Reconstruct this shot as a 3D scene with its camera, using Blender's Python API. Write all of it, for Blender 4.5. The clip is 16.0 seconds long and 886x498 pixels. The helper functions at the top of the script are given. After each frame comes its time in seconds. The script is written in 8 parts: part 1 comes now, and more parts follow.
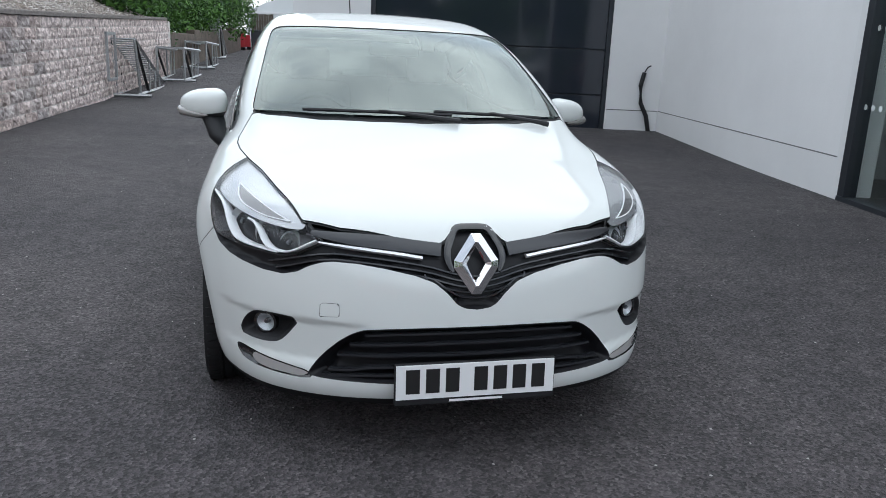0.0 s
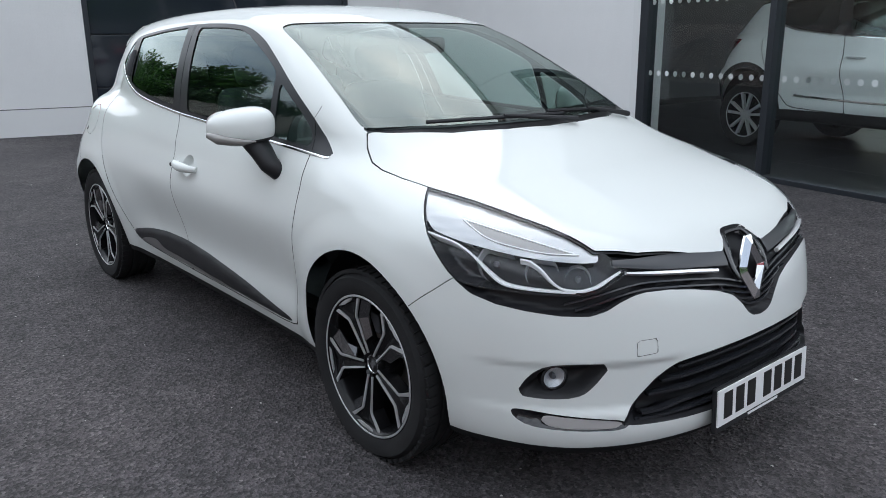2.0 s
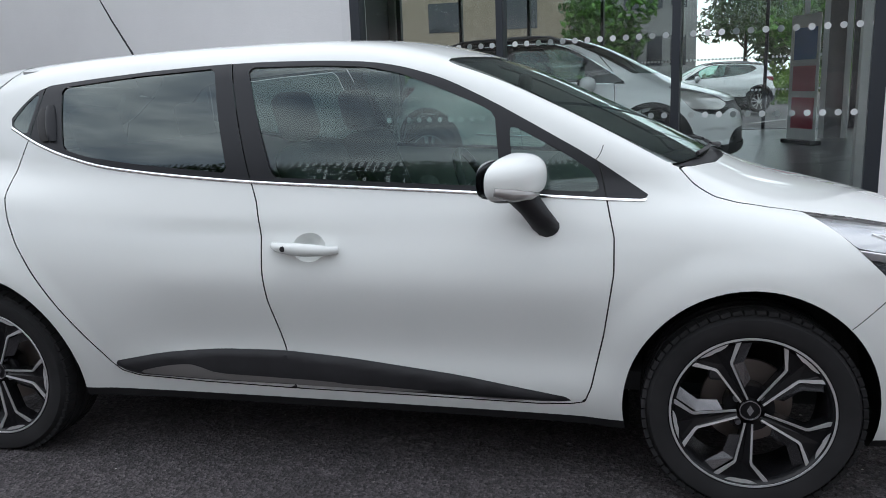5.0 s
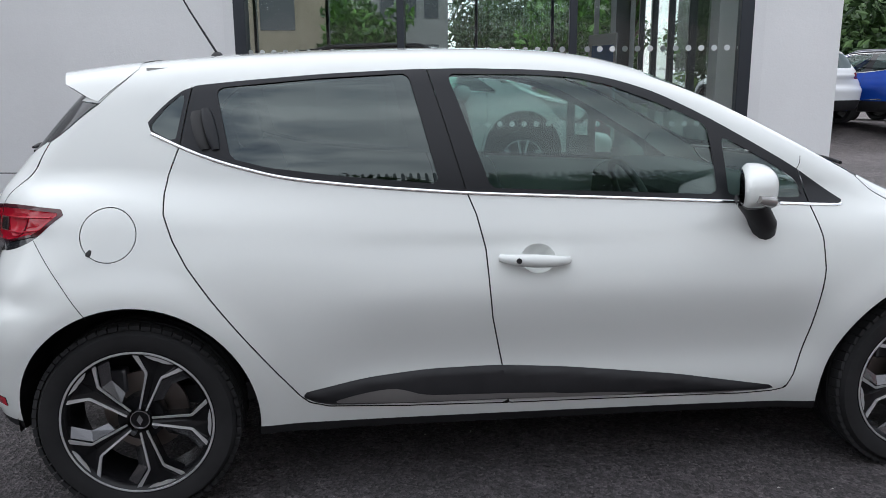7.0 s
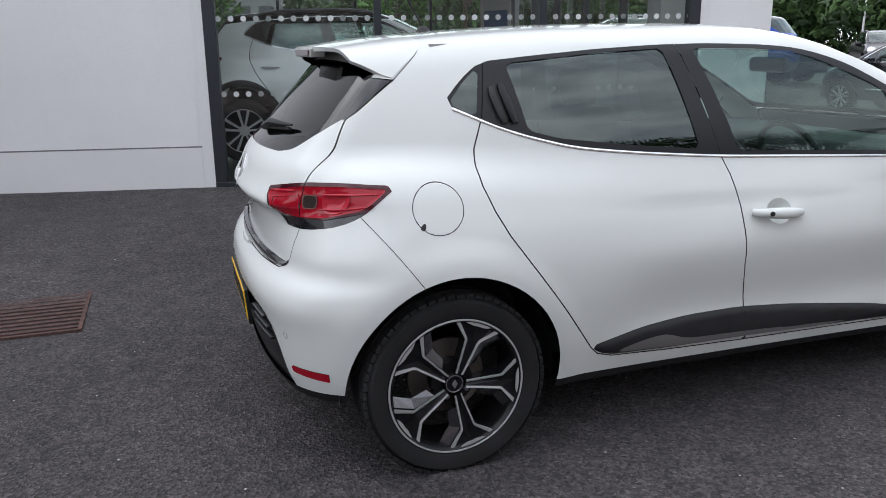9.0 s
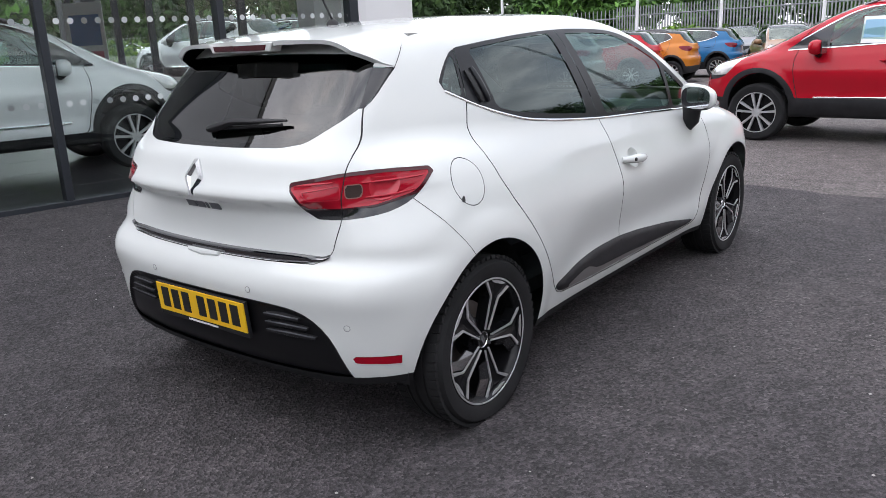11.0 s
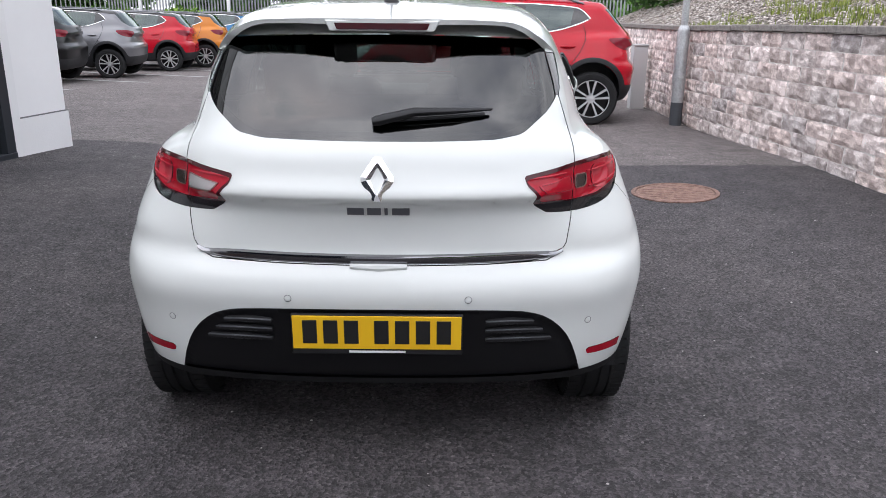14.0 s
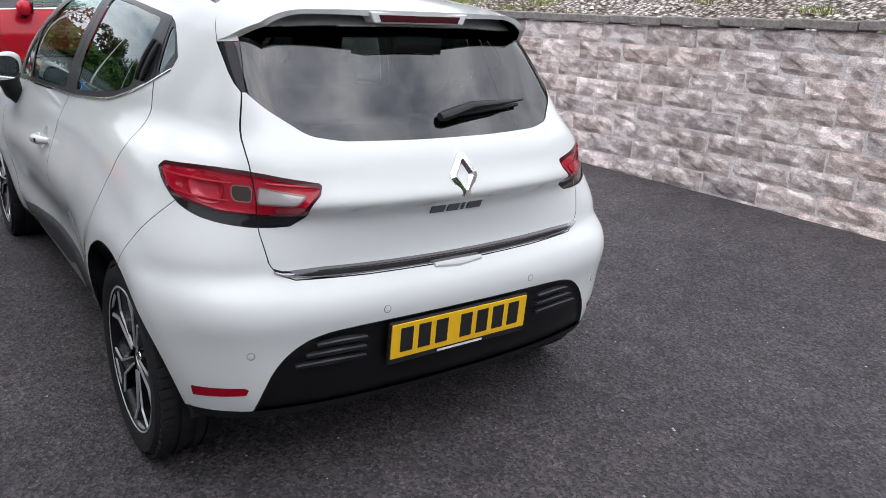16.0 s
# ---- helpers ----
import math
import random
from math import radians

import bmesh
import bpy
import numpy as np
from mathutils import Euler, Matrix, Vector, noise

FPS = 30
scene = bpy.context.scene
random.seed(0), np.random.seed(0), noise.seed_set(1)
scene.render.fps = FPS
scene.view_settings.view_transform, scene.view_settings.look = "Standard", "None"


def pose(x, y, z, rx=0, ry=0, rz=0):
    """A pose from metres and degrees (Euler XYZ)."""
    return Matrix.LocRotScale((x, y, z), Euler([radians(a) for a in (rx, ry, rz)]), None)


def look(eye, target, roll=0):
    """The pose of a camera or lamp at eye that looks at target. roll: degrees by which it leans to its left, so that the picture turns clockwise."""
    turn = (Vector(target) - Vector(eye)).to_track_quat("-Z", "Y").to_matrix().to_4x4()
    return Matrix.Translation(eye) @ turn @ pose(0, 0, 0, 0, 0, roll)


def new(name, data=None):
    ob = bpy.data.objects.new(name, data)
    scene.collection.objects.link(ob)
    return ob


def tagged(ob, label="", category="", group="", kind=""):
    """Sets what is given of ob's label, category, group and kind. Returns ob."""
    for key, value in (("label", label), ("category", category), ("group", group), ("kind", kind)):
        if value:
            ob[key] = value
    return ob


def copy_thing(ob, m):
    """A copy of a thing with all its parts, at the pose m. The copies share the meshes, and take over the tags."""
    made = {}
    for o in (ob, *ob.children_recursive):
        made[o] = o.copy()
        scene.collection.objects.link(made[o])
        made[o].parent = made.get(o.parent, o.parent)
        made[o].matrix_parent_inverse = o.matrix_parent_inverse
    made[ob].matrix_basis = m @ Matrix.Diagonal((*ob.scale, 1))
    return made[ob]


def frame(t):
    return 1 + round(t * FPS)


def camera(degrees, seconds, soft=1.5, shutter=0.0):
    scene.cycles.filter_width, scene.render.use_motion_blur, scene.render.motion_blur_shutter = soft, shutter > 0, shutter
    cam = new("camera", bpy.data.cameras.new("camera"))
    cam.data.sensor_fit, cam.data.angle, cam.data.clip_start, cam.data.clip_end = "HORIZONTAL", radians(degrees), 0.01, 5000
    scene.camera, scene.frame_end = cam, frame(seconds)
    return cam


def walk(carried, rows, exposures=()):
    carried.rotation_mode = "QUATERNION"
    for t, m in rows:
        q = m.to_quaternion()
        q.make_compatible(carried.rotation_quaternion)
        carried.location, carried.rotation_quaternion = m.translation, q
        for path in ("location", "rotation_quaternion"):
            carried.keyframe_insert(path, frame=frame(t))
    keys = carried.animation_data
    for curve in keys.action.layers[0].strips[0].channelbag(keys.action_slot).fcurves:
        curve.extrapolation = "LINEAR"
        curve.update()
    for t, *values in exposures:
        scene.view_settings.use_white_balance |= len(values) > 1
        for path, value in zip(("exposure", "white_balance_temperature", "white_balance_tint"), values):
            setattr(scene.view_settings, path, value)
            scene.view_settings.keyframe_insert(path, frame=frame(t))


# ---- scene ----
cam = camera(59.3, 16.0, soft=0.8)
PATH = [
    (0, (-0.662, -2.991, 1.272), (-0.187, -1.112, 0.779), 2.5),
    (0.5, (-1.033, -2.782, 1.248), (-0.347, -0.97, 0.753), 1.0),
    (1, (-1.411, -2.532, 1.259), (-0.519, -0.814, 0.757), 0.0),
    (1.5, (-1.785, -2.257, 1.28), (-0.673, -0.675, 0.771), -0.2),
    (2, (-2.079, -1.882, 1.292), (-0.842, -0.399, 0.771), -0.5),
    (2.5, (-2.382, -1.501, 1.294), (-0.924, -0.228, 0.792), -1.0),
    (3, (-2.575, -1.128, 1.287), (-0.952, -0.075, 0.778), -1.5),
    (3.5, (-2.735, -0.741, 1.313), (-0.995, 0.098, 0.797), -1.4),
    (4, (-2.907, -0.366, 1.346), (-1.082, 0.253, 0.809), -1.4),
    (4.5, (-2.996, -0.006, 1.266), (-1.13, 0.536, 0.793), -2.3),
    (4.7, (-3.026, 0.141, 1.262), (-1.145, 0.659, 0.823), -2.4),
    (6.8, (-3.126, 1.764, 1.317), (-1.178, 1.571, 0.906), -0.2),
    (7, (-3.135, 1.886, 1.317), (-1.19, 1.677, 0.903), -0.4),
    (7.5, (-3.073, 2.259, 1.328), (-1.148, 1.927, 0.860), 0.3),
    (8, (-3.036, 2.632, 1.346), (-1.141, 2.191, 0.865), 0.4),
    (8.5, (-3.054, 3.013, 1.384), (-1.185, 2.488, 0.888), -0.6),
    (8.7, (-3.037, 3.16, 1.373), (-1.181, 2.6, 0.871), -0.6),
    (10.8, (-2.399, 4.585, 1.367), (-1.108, 3.148, 0.846), -2.5),
    (11, (-2.299, 4.704, 1.358), (-1.11, 3.185, 0.832), -2.6),
    (11.5, (-2.036, 4.973, 1.382), (-1.044, 3.323, 0.84), -2.9),
    (12, (-1.685, 5.139, 1.388), (-0.871, 3.398, 0.834), -3.1),
    (12.5, (-1.301, 5.29, 1.378), (-0.725, 3.458, 0.818), -2.2),
    (13, (-0.923, 5.35, 1.392), (-0.558, 3.466, 0.827), -1.7),
    (13.5, (-0.528, 5.312, 1.397), (-0.292, 3.409, 0.828), -1.3),
    (14, (-0.185, 5.324, 1.397), (-0.19, 3.412, 0.81), 0.6),
    (14.5, (0.135, 5.285, 1.381), (-0.171, 3.398, 0.793), 1.0),
    (15, (0.532, 5.149, 1.438), (-0.018, 3.33, 0.816), 0.4),
    (15.5, (0.991, 5.018, 1.465), (0.076, 3.359, 0.822), 2.5),
    (16, (1.352, 4.876, 1.421), (0.219, 3.349, 0.801), 3.0),
]
walk(cam, [(t, look(eye, target, roll)) for t, eye, target, roll in PATH],
     [(0, 0.0, 5980, 6), (2, 0.0, 6000, 7), (6.8, 0.0, 6180, 10), (8.7, 0.02, 6200, 11), (10.8, 0.28, 6280, 13), (16, 0.34, 6270, 13)])

# ---- light: a bright, lightly clouded day ----
SUN_ELEV, SUN_AZ = 56.0, 48.0          # degrees; azimuth of the sun, from +y towards +x
world = bpy.data.worlds.new("sky")
scene.world = world
world.use_nodes = True
wn, wl = world.node_tree.nodes, world.node_tree.links
wn.clear()
w_out = wn.new("ShaderNodeOutputWorld")
w_bg = wn.new("ShaderNodeBackground")
w_sky = wn.new("ShaderNodeTexSky")
w_sky.sky_type = "NISHITA"
w_sky.sun_disc = False
w_sky.sun_elevation, w_sky.sun_rotation = radians(SUN_ELEV), radians(SUN_AZ)
w_sky.air_density, w_sky.dust_density = 1.0, 2.0
w_co = wn.new("ShaderNodeTexCoord")
w_map = wn.new("ShaderNodeMapping")
w_map.inputs["Scale"].default_value = (1.0, 1.0, 2.6)
w_noise = wn.new("ShaderNodeTexNoise")
w_noise.inputs["Scale"].default_value, w_noise.inputs["Detail"].default_value = 2.2, 7.0
w_noise.inputs["Roughness"].default_value = 0.62
w_ramp = wn.new("ShaderNodeValToRGB")
w_ramp.color_ramp.elements[0].position, w_ramp.color_ramp.elements[1].position = 0.26, 0.56
w_shade = wn.new("ShaderNodeTexNoise")
w_shade.inputs["Scale"].default_value, w_shade.inputs["Detail"].default_value = 3.5, 6.0
w_cloud = wn.new("ShaderNodeValToRGB")
w_cloud.color_ramp.elements[0].position, w_cloud.color_ramp.elements[1].position = 0.34, 0.66
w_cloud.color_ramp.elements[0].color = (7.0, 7.2, 7.6, 1)
w_cloud.color_ramp.elements[1].color = (13.0, 13.0, 13.1, 1)
w_mix = wn.new("ShaderNodeMix")
w_mix.data_type = "RGBA"
wl.new(w_co.outputs["Generated"], w_map.inputs["Vector"])
wl.new(w_map.outputs["Vector"], w_noise.inputs["Vector"])
wl.new(w_map.outputs["Vector"], w_shade.inputs["Vector"])
wl.new(w_noise.outputs["Fac"], w_ramp.inputs["Fac"])
wl.new(w_shade.outputs["Fac"], w_cloud.inputs["Fac"])
wl.new(w_ramp.outputs["Color"], w_mix.inputs["Factor"])
wl.new(w_sky.outputs["Color"], w_mix.inputs["A"])
wl.new(w_cloud.outputs["Color"], w_mix.inputs["B"])
# the clouds are brighter round the hidden sun
w_dot = wn.new("ShaderNodeVectorMath")
w_dot.operation = "DOT_PRODUCT"
w_dot.inputs[1].default_value = (math.sin(radians(SUN_AZ)) * math.cos(radians(SUN_ELEV)), math.cos(radians(SUN_AZ)) * math.cos(radians(SUN_ELEV)), math.sin(radians(SUN_ELEV)))
w_glow = wn.new("ShaderNodeMapRange")
w_glow.interpolation_type = "SMOOTHSTEP"
w_glow.inputs["From Min"].default_value, w_glow.inputs["From Max"].default_value = -0.3, 1.0
w_glow.inputs["To Min"].default_value, w_glow.inputs["To Max"].default_value = 0.95, 1.45
w_lit = wn.new("ShaderNodeVectorMath")
w_lit.operation = "SCALE"
wl.new(w_co.outputs["Generated"], w_dot.inputs[0])
wl.new(w_dot.outputs["Value"], w_glow.inputs["Value"])
wl.new(w_mix.outputs["Result"], w_lit.inputs[0])
wl.new(w_glow.outputs["Result"], w_lit.inputs["Scale"])
wl.new(w_lit.outputs["Vector"], w_bg.inputs["Color"])
w_bg.inputs["Strength"].default_value = 0.15
wl.new(w_bg.outputs["Background"], w_out.inputs["Surface"])
sun_data = bpy.data.lights.new("sun", "SUN")
sun_data.energy, sun_data.angle, sun_data.color = 0.40, radians(110), (1.0, 0.96, 0.9)
sun = new("sun", sun_data)
a, e = radians(SUN_AZ), radians(SUN_ELEV)
sun_way = Vector((math.sin(a) * math.cos(e), math.cos(a) * math.cos(e), math.sin(e)))
sun.matrix_world = Matrix.Translation(sun_way * 60) @ (-sun_way).to_track_quat("-Z", "Y").to_matrix().to_4x4()


# ---- materials ----
def material(name, base=(0.5, 0.5, 0.5), rough=0.5, metal=0.0, coat=0.0, spec=0.5):
    m = bpy.data.materials.new(name)
    m.use_nodes = True
    b = m.node_tree.nodes["Principled BSDF"]
    b.inputs["Base Color"].default_value = (*base, 1)
    b.inputs["Roughness"].default_value = rough
    b.inputs["Metallic"].default_value = metal
    b.inputs["Coat Weight"].default_value = coat
    b.inputs["Coat Roughness"].default_value = 0.03
    b.inputs["Coat IOR"].default_value = 1.42
    b.inputs["Specular IOR Level"].default_value = spec
    return m


def tools(m):
    nt = m.node_tree
    return nt.nodes, nt.links, nt.nodes["Principled BSDF"]


def noise_node(m, scale, detail=4.0, rough=0.55, space="Object"):
    n, l, b = tools(m)
    co = n.new("ShaderNodeTexCoord")
    t = n.new("ShaderNodeTexNoise")
    t.inputs["Scale"].default_value, t.inputs["Detail"].default_value, t.inputs["Roughness"].default_value = scale, detail, rough
    l.new(co.outputs[space], t.inputs["Vector"])
    return t


def ramp_node(m, fac, stops):
    n, l, b = tools(m)
    r = n.new("ShaderNodeValToRGB")
    while len(r.color_ramp.elements) < len(stops):
        r.color_ramp.elements.new(0.5)
    for el, (p, c) in zip(r.color_ramp.elements, stops):
        el.position, el.color = p, (*c, 1) if len(c) == 3 else c
    l.new(fac, r.inputs["Fac"])
    return r


def mix_node(m, fac, a, b_, mode="MIX"):
    n, l, b = tools(m)
    x = n.new("ShaderNodeMix")
    x.data_type, x.blend_type = "RGBA", mode
    for sock, val in ((x.inputs["Factor"], fac), (x.inputs["A"], a), (x.inputs["B"], b_)):
        if isinstance(val, (int, float)):
            sock.default_value = val
        elif isinstance(val, tuple):
            sock.default_value = (*val, 1)
        else:
            l.new(val, sock)
    return x.outputs["Result"]


def bump_node(m, height, strength, distance):
    n, l, b = tools(m)
    k = n.new("ShaderNodeBump")
    k.inputs["Strength"].default_value, k.inputs["Distance"].default_value = strength, distance
    l.new(height, k.inputs["Height"])
    l.new(k.outputs["Normal"], b.inputs["Normal"])
    return k


def paint(name, base, rough=0.22, metal=0.0, coat=1.0, spec=0.5):
    """Car paint: a clear coat over the colour, with faint unevenness of the gloss."""
    m = material(name, base, rough, metal, coat=coat, spec=spec)
    n, l, b = tools(m)
    t = noise_node(m, 3.0)
    r = ramp_node(m, t.outputs["Fac"], [(0.3, (0.03,) * 3), (0.7, (0.06,) * 3)])
    l.new(r.outputs["Color"], b.inputs["Coat Roughness"])
    return m


def rough_plastic(name, base, rough=0.55, spec=0.5):
    m = material(name, base, rough, spec=spec)
    t = noise_node(m, 600, 2)
    bump_node(m, t.outputs["Fac"], 0.15, 0.001)
    n, l, b = tools(m)
    d = noise_node(m, 9, 5)
    r = ramp_node(m, d.outputs["Fac"], [(0.3, tuple(c * 0.8 for c in base)), (0.7, tuple(c * 1.25 for c in base))])
    l.new(r.outputs["Color"], b.inputs["Base Color"])
    return m


def glass_pane(name, tint, ior=1.55, gloss=(1, 1, 1)):
    m = bpy.data.materials.new(name)
    m.use_nodes = True
    n, l = m.node_tree.nodes, m.node_tree.links
    n.remove(n["Principled BSDF"])
    tr = n.new("ShaderNodeBsdfTransparent")
    tr.inputs["Color"].default_value = (*tint, 1)
    gl = n.new("ShaderNodeBsdfGlossy")
    gl.inputs["Roughness"].default_value = 0.0
    gl.inputs["Color"].default_value = (*gloss, 1)
    # gloss grows towards grazing view, alike from both sides of the pane
    f0 = ((ior - 1) / (ior + 1)) ** 2
    lw = n.new("ShaderNodeLayerWeight")
    lw.inputs["Blend"].default_value = 0.5
    pw = n.new("ShaderNodeMath")
    pw.operation = "POWER"
    pw.inputs[1].default_value = 5.0
    ma = n.new("ShaderNodeMath")
    ma.operation = "MULTIPLY_ADD"
    ma.inputs[1].default_value, ma.inputs[2].default_value = 1 - f0, f0
    l.new(lw.outputs["Facing"], pw.inputs[0])
    l.new(pw.outputs["Value"], ma.inputs[0])
    mx = n.new("ShaderNodeMixShader")
    l.new(ma.outputs["Value"], mx.inputs["Fac"])
    l.new(tr.outputs["BSDF"], mx.inputs[1])
    l.new(gl.outputs["BSDF"], mx.inputs[2])
    l.new(mx.outputs["Shader"], n["Material Output"].inputs["Surface"])
    return m


WHITE = paint("white_paint", (0.668, 0.688, 0.672), 0.4, spec=0.0)
BROW = material("lamp_brow", (0.9, 0.9, 0.9), 0.3)
UNDER = material("underbody_black", (0.014, 0.014, 0.015), 0.7, spec=0.2)
REVERSE_LENS = material("reverse_lens", (0.36, 0.34, 0.34), 0.12, 0.2, 1.0)
LAMP_BOWL = material("lamp_bowl", (0.035, 0.036, 0.04), 0.25, 0.2, spec=0.4)
FRAME = material("window_frame_black", (0.018, 0.019, 0.022), 0.35, spec=0.25)
BADGE = material("badge_chrome", (0.74, 0.74, 0.75), 0.10, 1.0)
DARK_BAR = material("charcoal_bar", (0.030, 0.031, 0.035), 0.3, 0.2, 0.3)
DIFFUSER_BLACK = material("smooth_black_plastic", (0.007, 0.007, 0.008), 0.3, spec=0.3)
SEAM = material("dark_gap", (0.012, 0.012, 0.013), 0.6)
BLACK = rough_plastic("black_plastic", (0.018, 0.018, 0.020), 0.5, 0.3)
GLOSS = material("gloss_black", (0.012, 0.012, 0.014), 0.12, coat=0.6)
GRILLE = rough_plastic("grille_plastic", (0.008, 0.008, 0.010), 0.45, 0.25)
RIB = material("grille_rib_black", (0.022, 0.023, 0.027), 0.2, 0.1, 0.4)
SATIN = material("satin_grey", (0.16, 0.165, 0.18), 0.3, 0.7)
INDICATOR = material("indicator_lens", (0.26, 0.25, 0.24), 0.15, 0.3, coat=0.5)
LAMP_CHROME = material("lamp_chrome", (0.62, 0.63, 0.65), 0.3, 0.45)
BOOT_CHROME = material("dark_chrome", (0.26, 0.26, 0.27), 0.07, 1.0)
BROW_METAL = material("bright_bar", (0.85, 0.85, 0.86), 0.22, 0.5)
CHROME = material("chrome", (0.78, 0.79, 0.80), 0.08, 1.0)
TRIM_GREY = material("dark_metal_insert", (0.27, 0.26, 0.255), 0.35, 0.7)
ALLOY = material("machined_alloy", (0.60, 0.60, 0.61), 0.4, 0.6)
RIM_BLACK = material("black_rim", (0.008, 0.008, 0.009), 0.25, 0.0, spec=0.25)
RIM_SHEEN = material("grey_rim_sheen", (0.14, 0.14, 0.147), 0.22, 0.9)
FRIT = material("printed_black_border", (0.006, 0.006, 0.007), 0.9, spec=0.0)
RUBBER = rough_plastic("tyre_rubber", (0.017, 0.017, 0.018), 0.8, 0.25)
DISC = material("brake_disc", (0.28, 0.25, 0.23), 0.4, 0.9)
RED_LENS = material("red_lens", (0.33, 0.003, 0.015), 0.08, 0.0, coat=0.2, spec=0.3)
RED_DARK = material("dark_red_lens", (0.05, 0.003, 0.007), 0.08, 0.0, coat=0.3, spec=0.3)
CLEAR_GREY = material("clear_lens", (0.55, 0.53, 0.52), 0.1, 0.3, coat=1.0)
LENS = glass_pane("lamp_lens", (0.95, 0.96, 0.97), 1.3)
GLASS = glass_pane("windscreen_glass", (0.55, 0.67, 0.63), 2.15, (0.92, 1.0, 0.96))
TINTED = glass_pane("tinted_glass", (0.52, 0.66, 0.62), 1.75, (0.88, 1.0, 0.98))
PRIVACY = glass_pane("privacy_glass", (0.10, 0.135, 0.13), 1.85, (0.88, 1.0, 0.99))
REAR_GLASS = glass_pane("rear_glass", (0.085, 0.108, 0.105), 1.8)
SHOP_GLASS = glass_pane("shop_glass", (0.93, 0.96, 0.95), 1.45)
CABIN = rough_plastic("cabin_plastic", (0.035, 0.035, 0.038), 0.6)
SEAT = rough_plastic("seat_cloth", (0.05, 0.05, 0.055), 0.9)
YELLOW = material("yellow_plate", (0.85, 0.50, 0.015), 0.3)
PLATE_WHITE = material("white_plate", (0.80, 0.80, 0.80), 0.3)
INK = material("plate_ink", (0.015, 0.015, 0.015), 0.4)

# ---- small building tools ----
def mesh_ob(name, verts, faces, mat, parent=None, label="", smooth=False, normals=None):
    me = bpy.data.meshes.new(name)
    me.from_pydata([tuple(v) for v in verts], [], [tuple(f) for f in faces])
    if mat:
        me.materials.append(mat)
    if smooth or normals is not None:
        me.polygons.foreach_set("use_smooth", [True] * len(me.polygons))
    if normals is not None:
        me.normals_split_custom_set_from_vertices([tuple(v) for v in normals])
    me.update()
    ob = new(name, me)
    if parent:
        ob.parent = parent
    if label:
        ob["label"] = label
    return ob


def part(name, bm, mat, parent=None, label="", smooth=False):
    me = bpy.data.meshes.new(name)
    bm.to_mesh(me)
    bm.free()
    if mat:
        me.materials.append(mat)
    if smooth:
        me.polygons.foreach_set("use_smooth", [True] * len(me.polygons))
        me.set_sharp_from_angle(angle=radians(38))
    ob = new(name, me)
    if parent:
        ob.parent = parent
    if label:
        ob["label"] = label
    return ob


def thing(name, label, category, m=None, group="", kind=""):
    ob = new(name)
    ob.empty_display_size = 0.1
    if m is not None:
        ob.matrix_basis = m
    return tagged(ob, label, category, group, kind)


def add_box(bm, lo, hi, bevel=0.0, m=None, seg=2):
    r = bmesh.ops.create_cube(bm, size=1)
    v = r["verts"]
    for q in v:
        q.co = Vector([lo[i] + (q.co[i] + 0.5) * (hi[i] - lo[i]) for i in range(3)])
    if bevel:
        ed = list({e for q in v for e in q.link_edges})
        got = bmesh.ops.bevel(bm, geom=ed, offset=bevel, segments=seg, affect="EDGES", profile=0.5)
        v = list({q for f in got["faces"] for q in f.verts} | {q for q in v if q.is_valid})
    if m is not None:
        bmesh.ops.transform(bm, matrix=m, verts=[q for q in v if q.is_valid])
    return v


def box(lo, hi, bevel=0.0, m=None, seg=2):
    bm = bmesh.new()
    add_box(bm, lo, hi, bevel, m, seg)
    return bm


def add_tube(bm, pts, r, n=8, caps=True, flat=None):
    """A tube through points; r may be one radius or one for each point."""
    pts = [Vector(p) for p in pts]
    rr = r if hasattr(r, "__len__") else [r] * len(pts)
    rings = []
    up = Vector((0, 0, 1))
    for i, p in enumerate(pts):
        d = (pts[min(i + 1, len(pts) - 1)] - pts[max(i - 1, 0)]).normalized()
        s = d.cross(up)
        if s.length < 1e-3:
            s = d.cross(Vector((1, 0, 0)))
        s.normalize()
        u = s.cross(d)
        k = 1.0 if flat is None else flat
        rings.append([bm.verts.new(p + rr[i] * (math.cos(2 * math.pi * j / n) * s + k * math.sin(2 * math.pi * j / n) * u)) for j in range(n)])
    for a_, b_ in zip(rings, rings[1:]):
        for j in range(n):
            bm.faces.new((a_[j], a_[(j + 1) % n], b_[(j + 1) % n], b_[j]))
    if caps:
        bm.faces.new(rings[0][::-1])
        bm.faces.new(rings[-1])
    return bm


def tube(pts, r, n=8, caps=True, flat=None):
    return add_tube(bmesh.new(), pts, r, n, caps, flat)


def lathe(profile, n=48, axis="x", close=False):
    """Turns (radius, offset) pairs about an axis through the origin."""
    bm = bmesh.new()
    rings = []
    for r, o in profile:
        ring = []
        for j in range(n):
            c, s = r * math.cos(2 * math.pi * j / n), r * math.sin(2 * math.pi * j / n)
            ring.append(bm.verts.new((o, c, s) if axis == "x" else (c, s, o)))
        rings.append(ring)
    pairs = list(zip(rings, rings[1:])) + ([(rings[-1], rings[0])] if close else [])
    for a_, b_ in pairs:
        for j in range(n):
            bm.faces.new((a_[j], a_[(j + 1) % n], b_[(j + 1) % n], b_[j]))
    bmesh.ops.recalc_face_normals(bm, faces=bm.faces)
    return bm


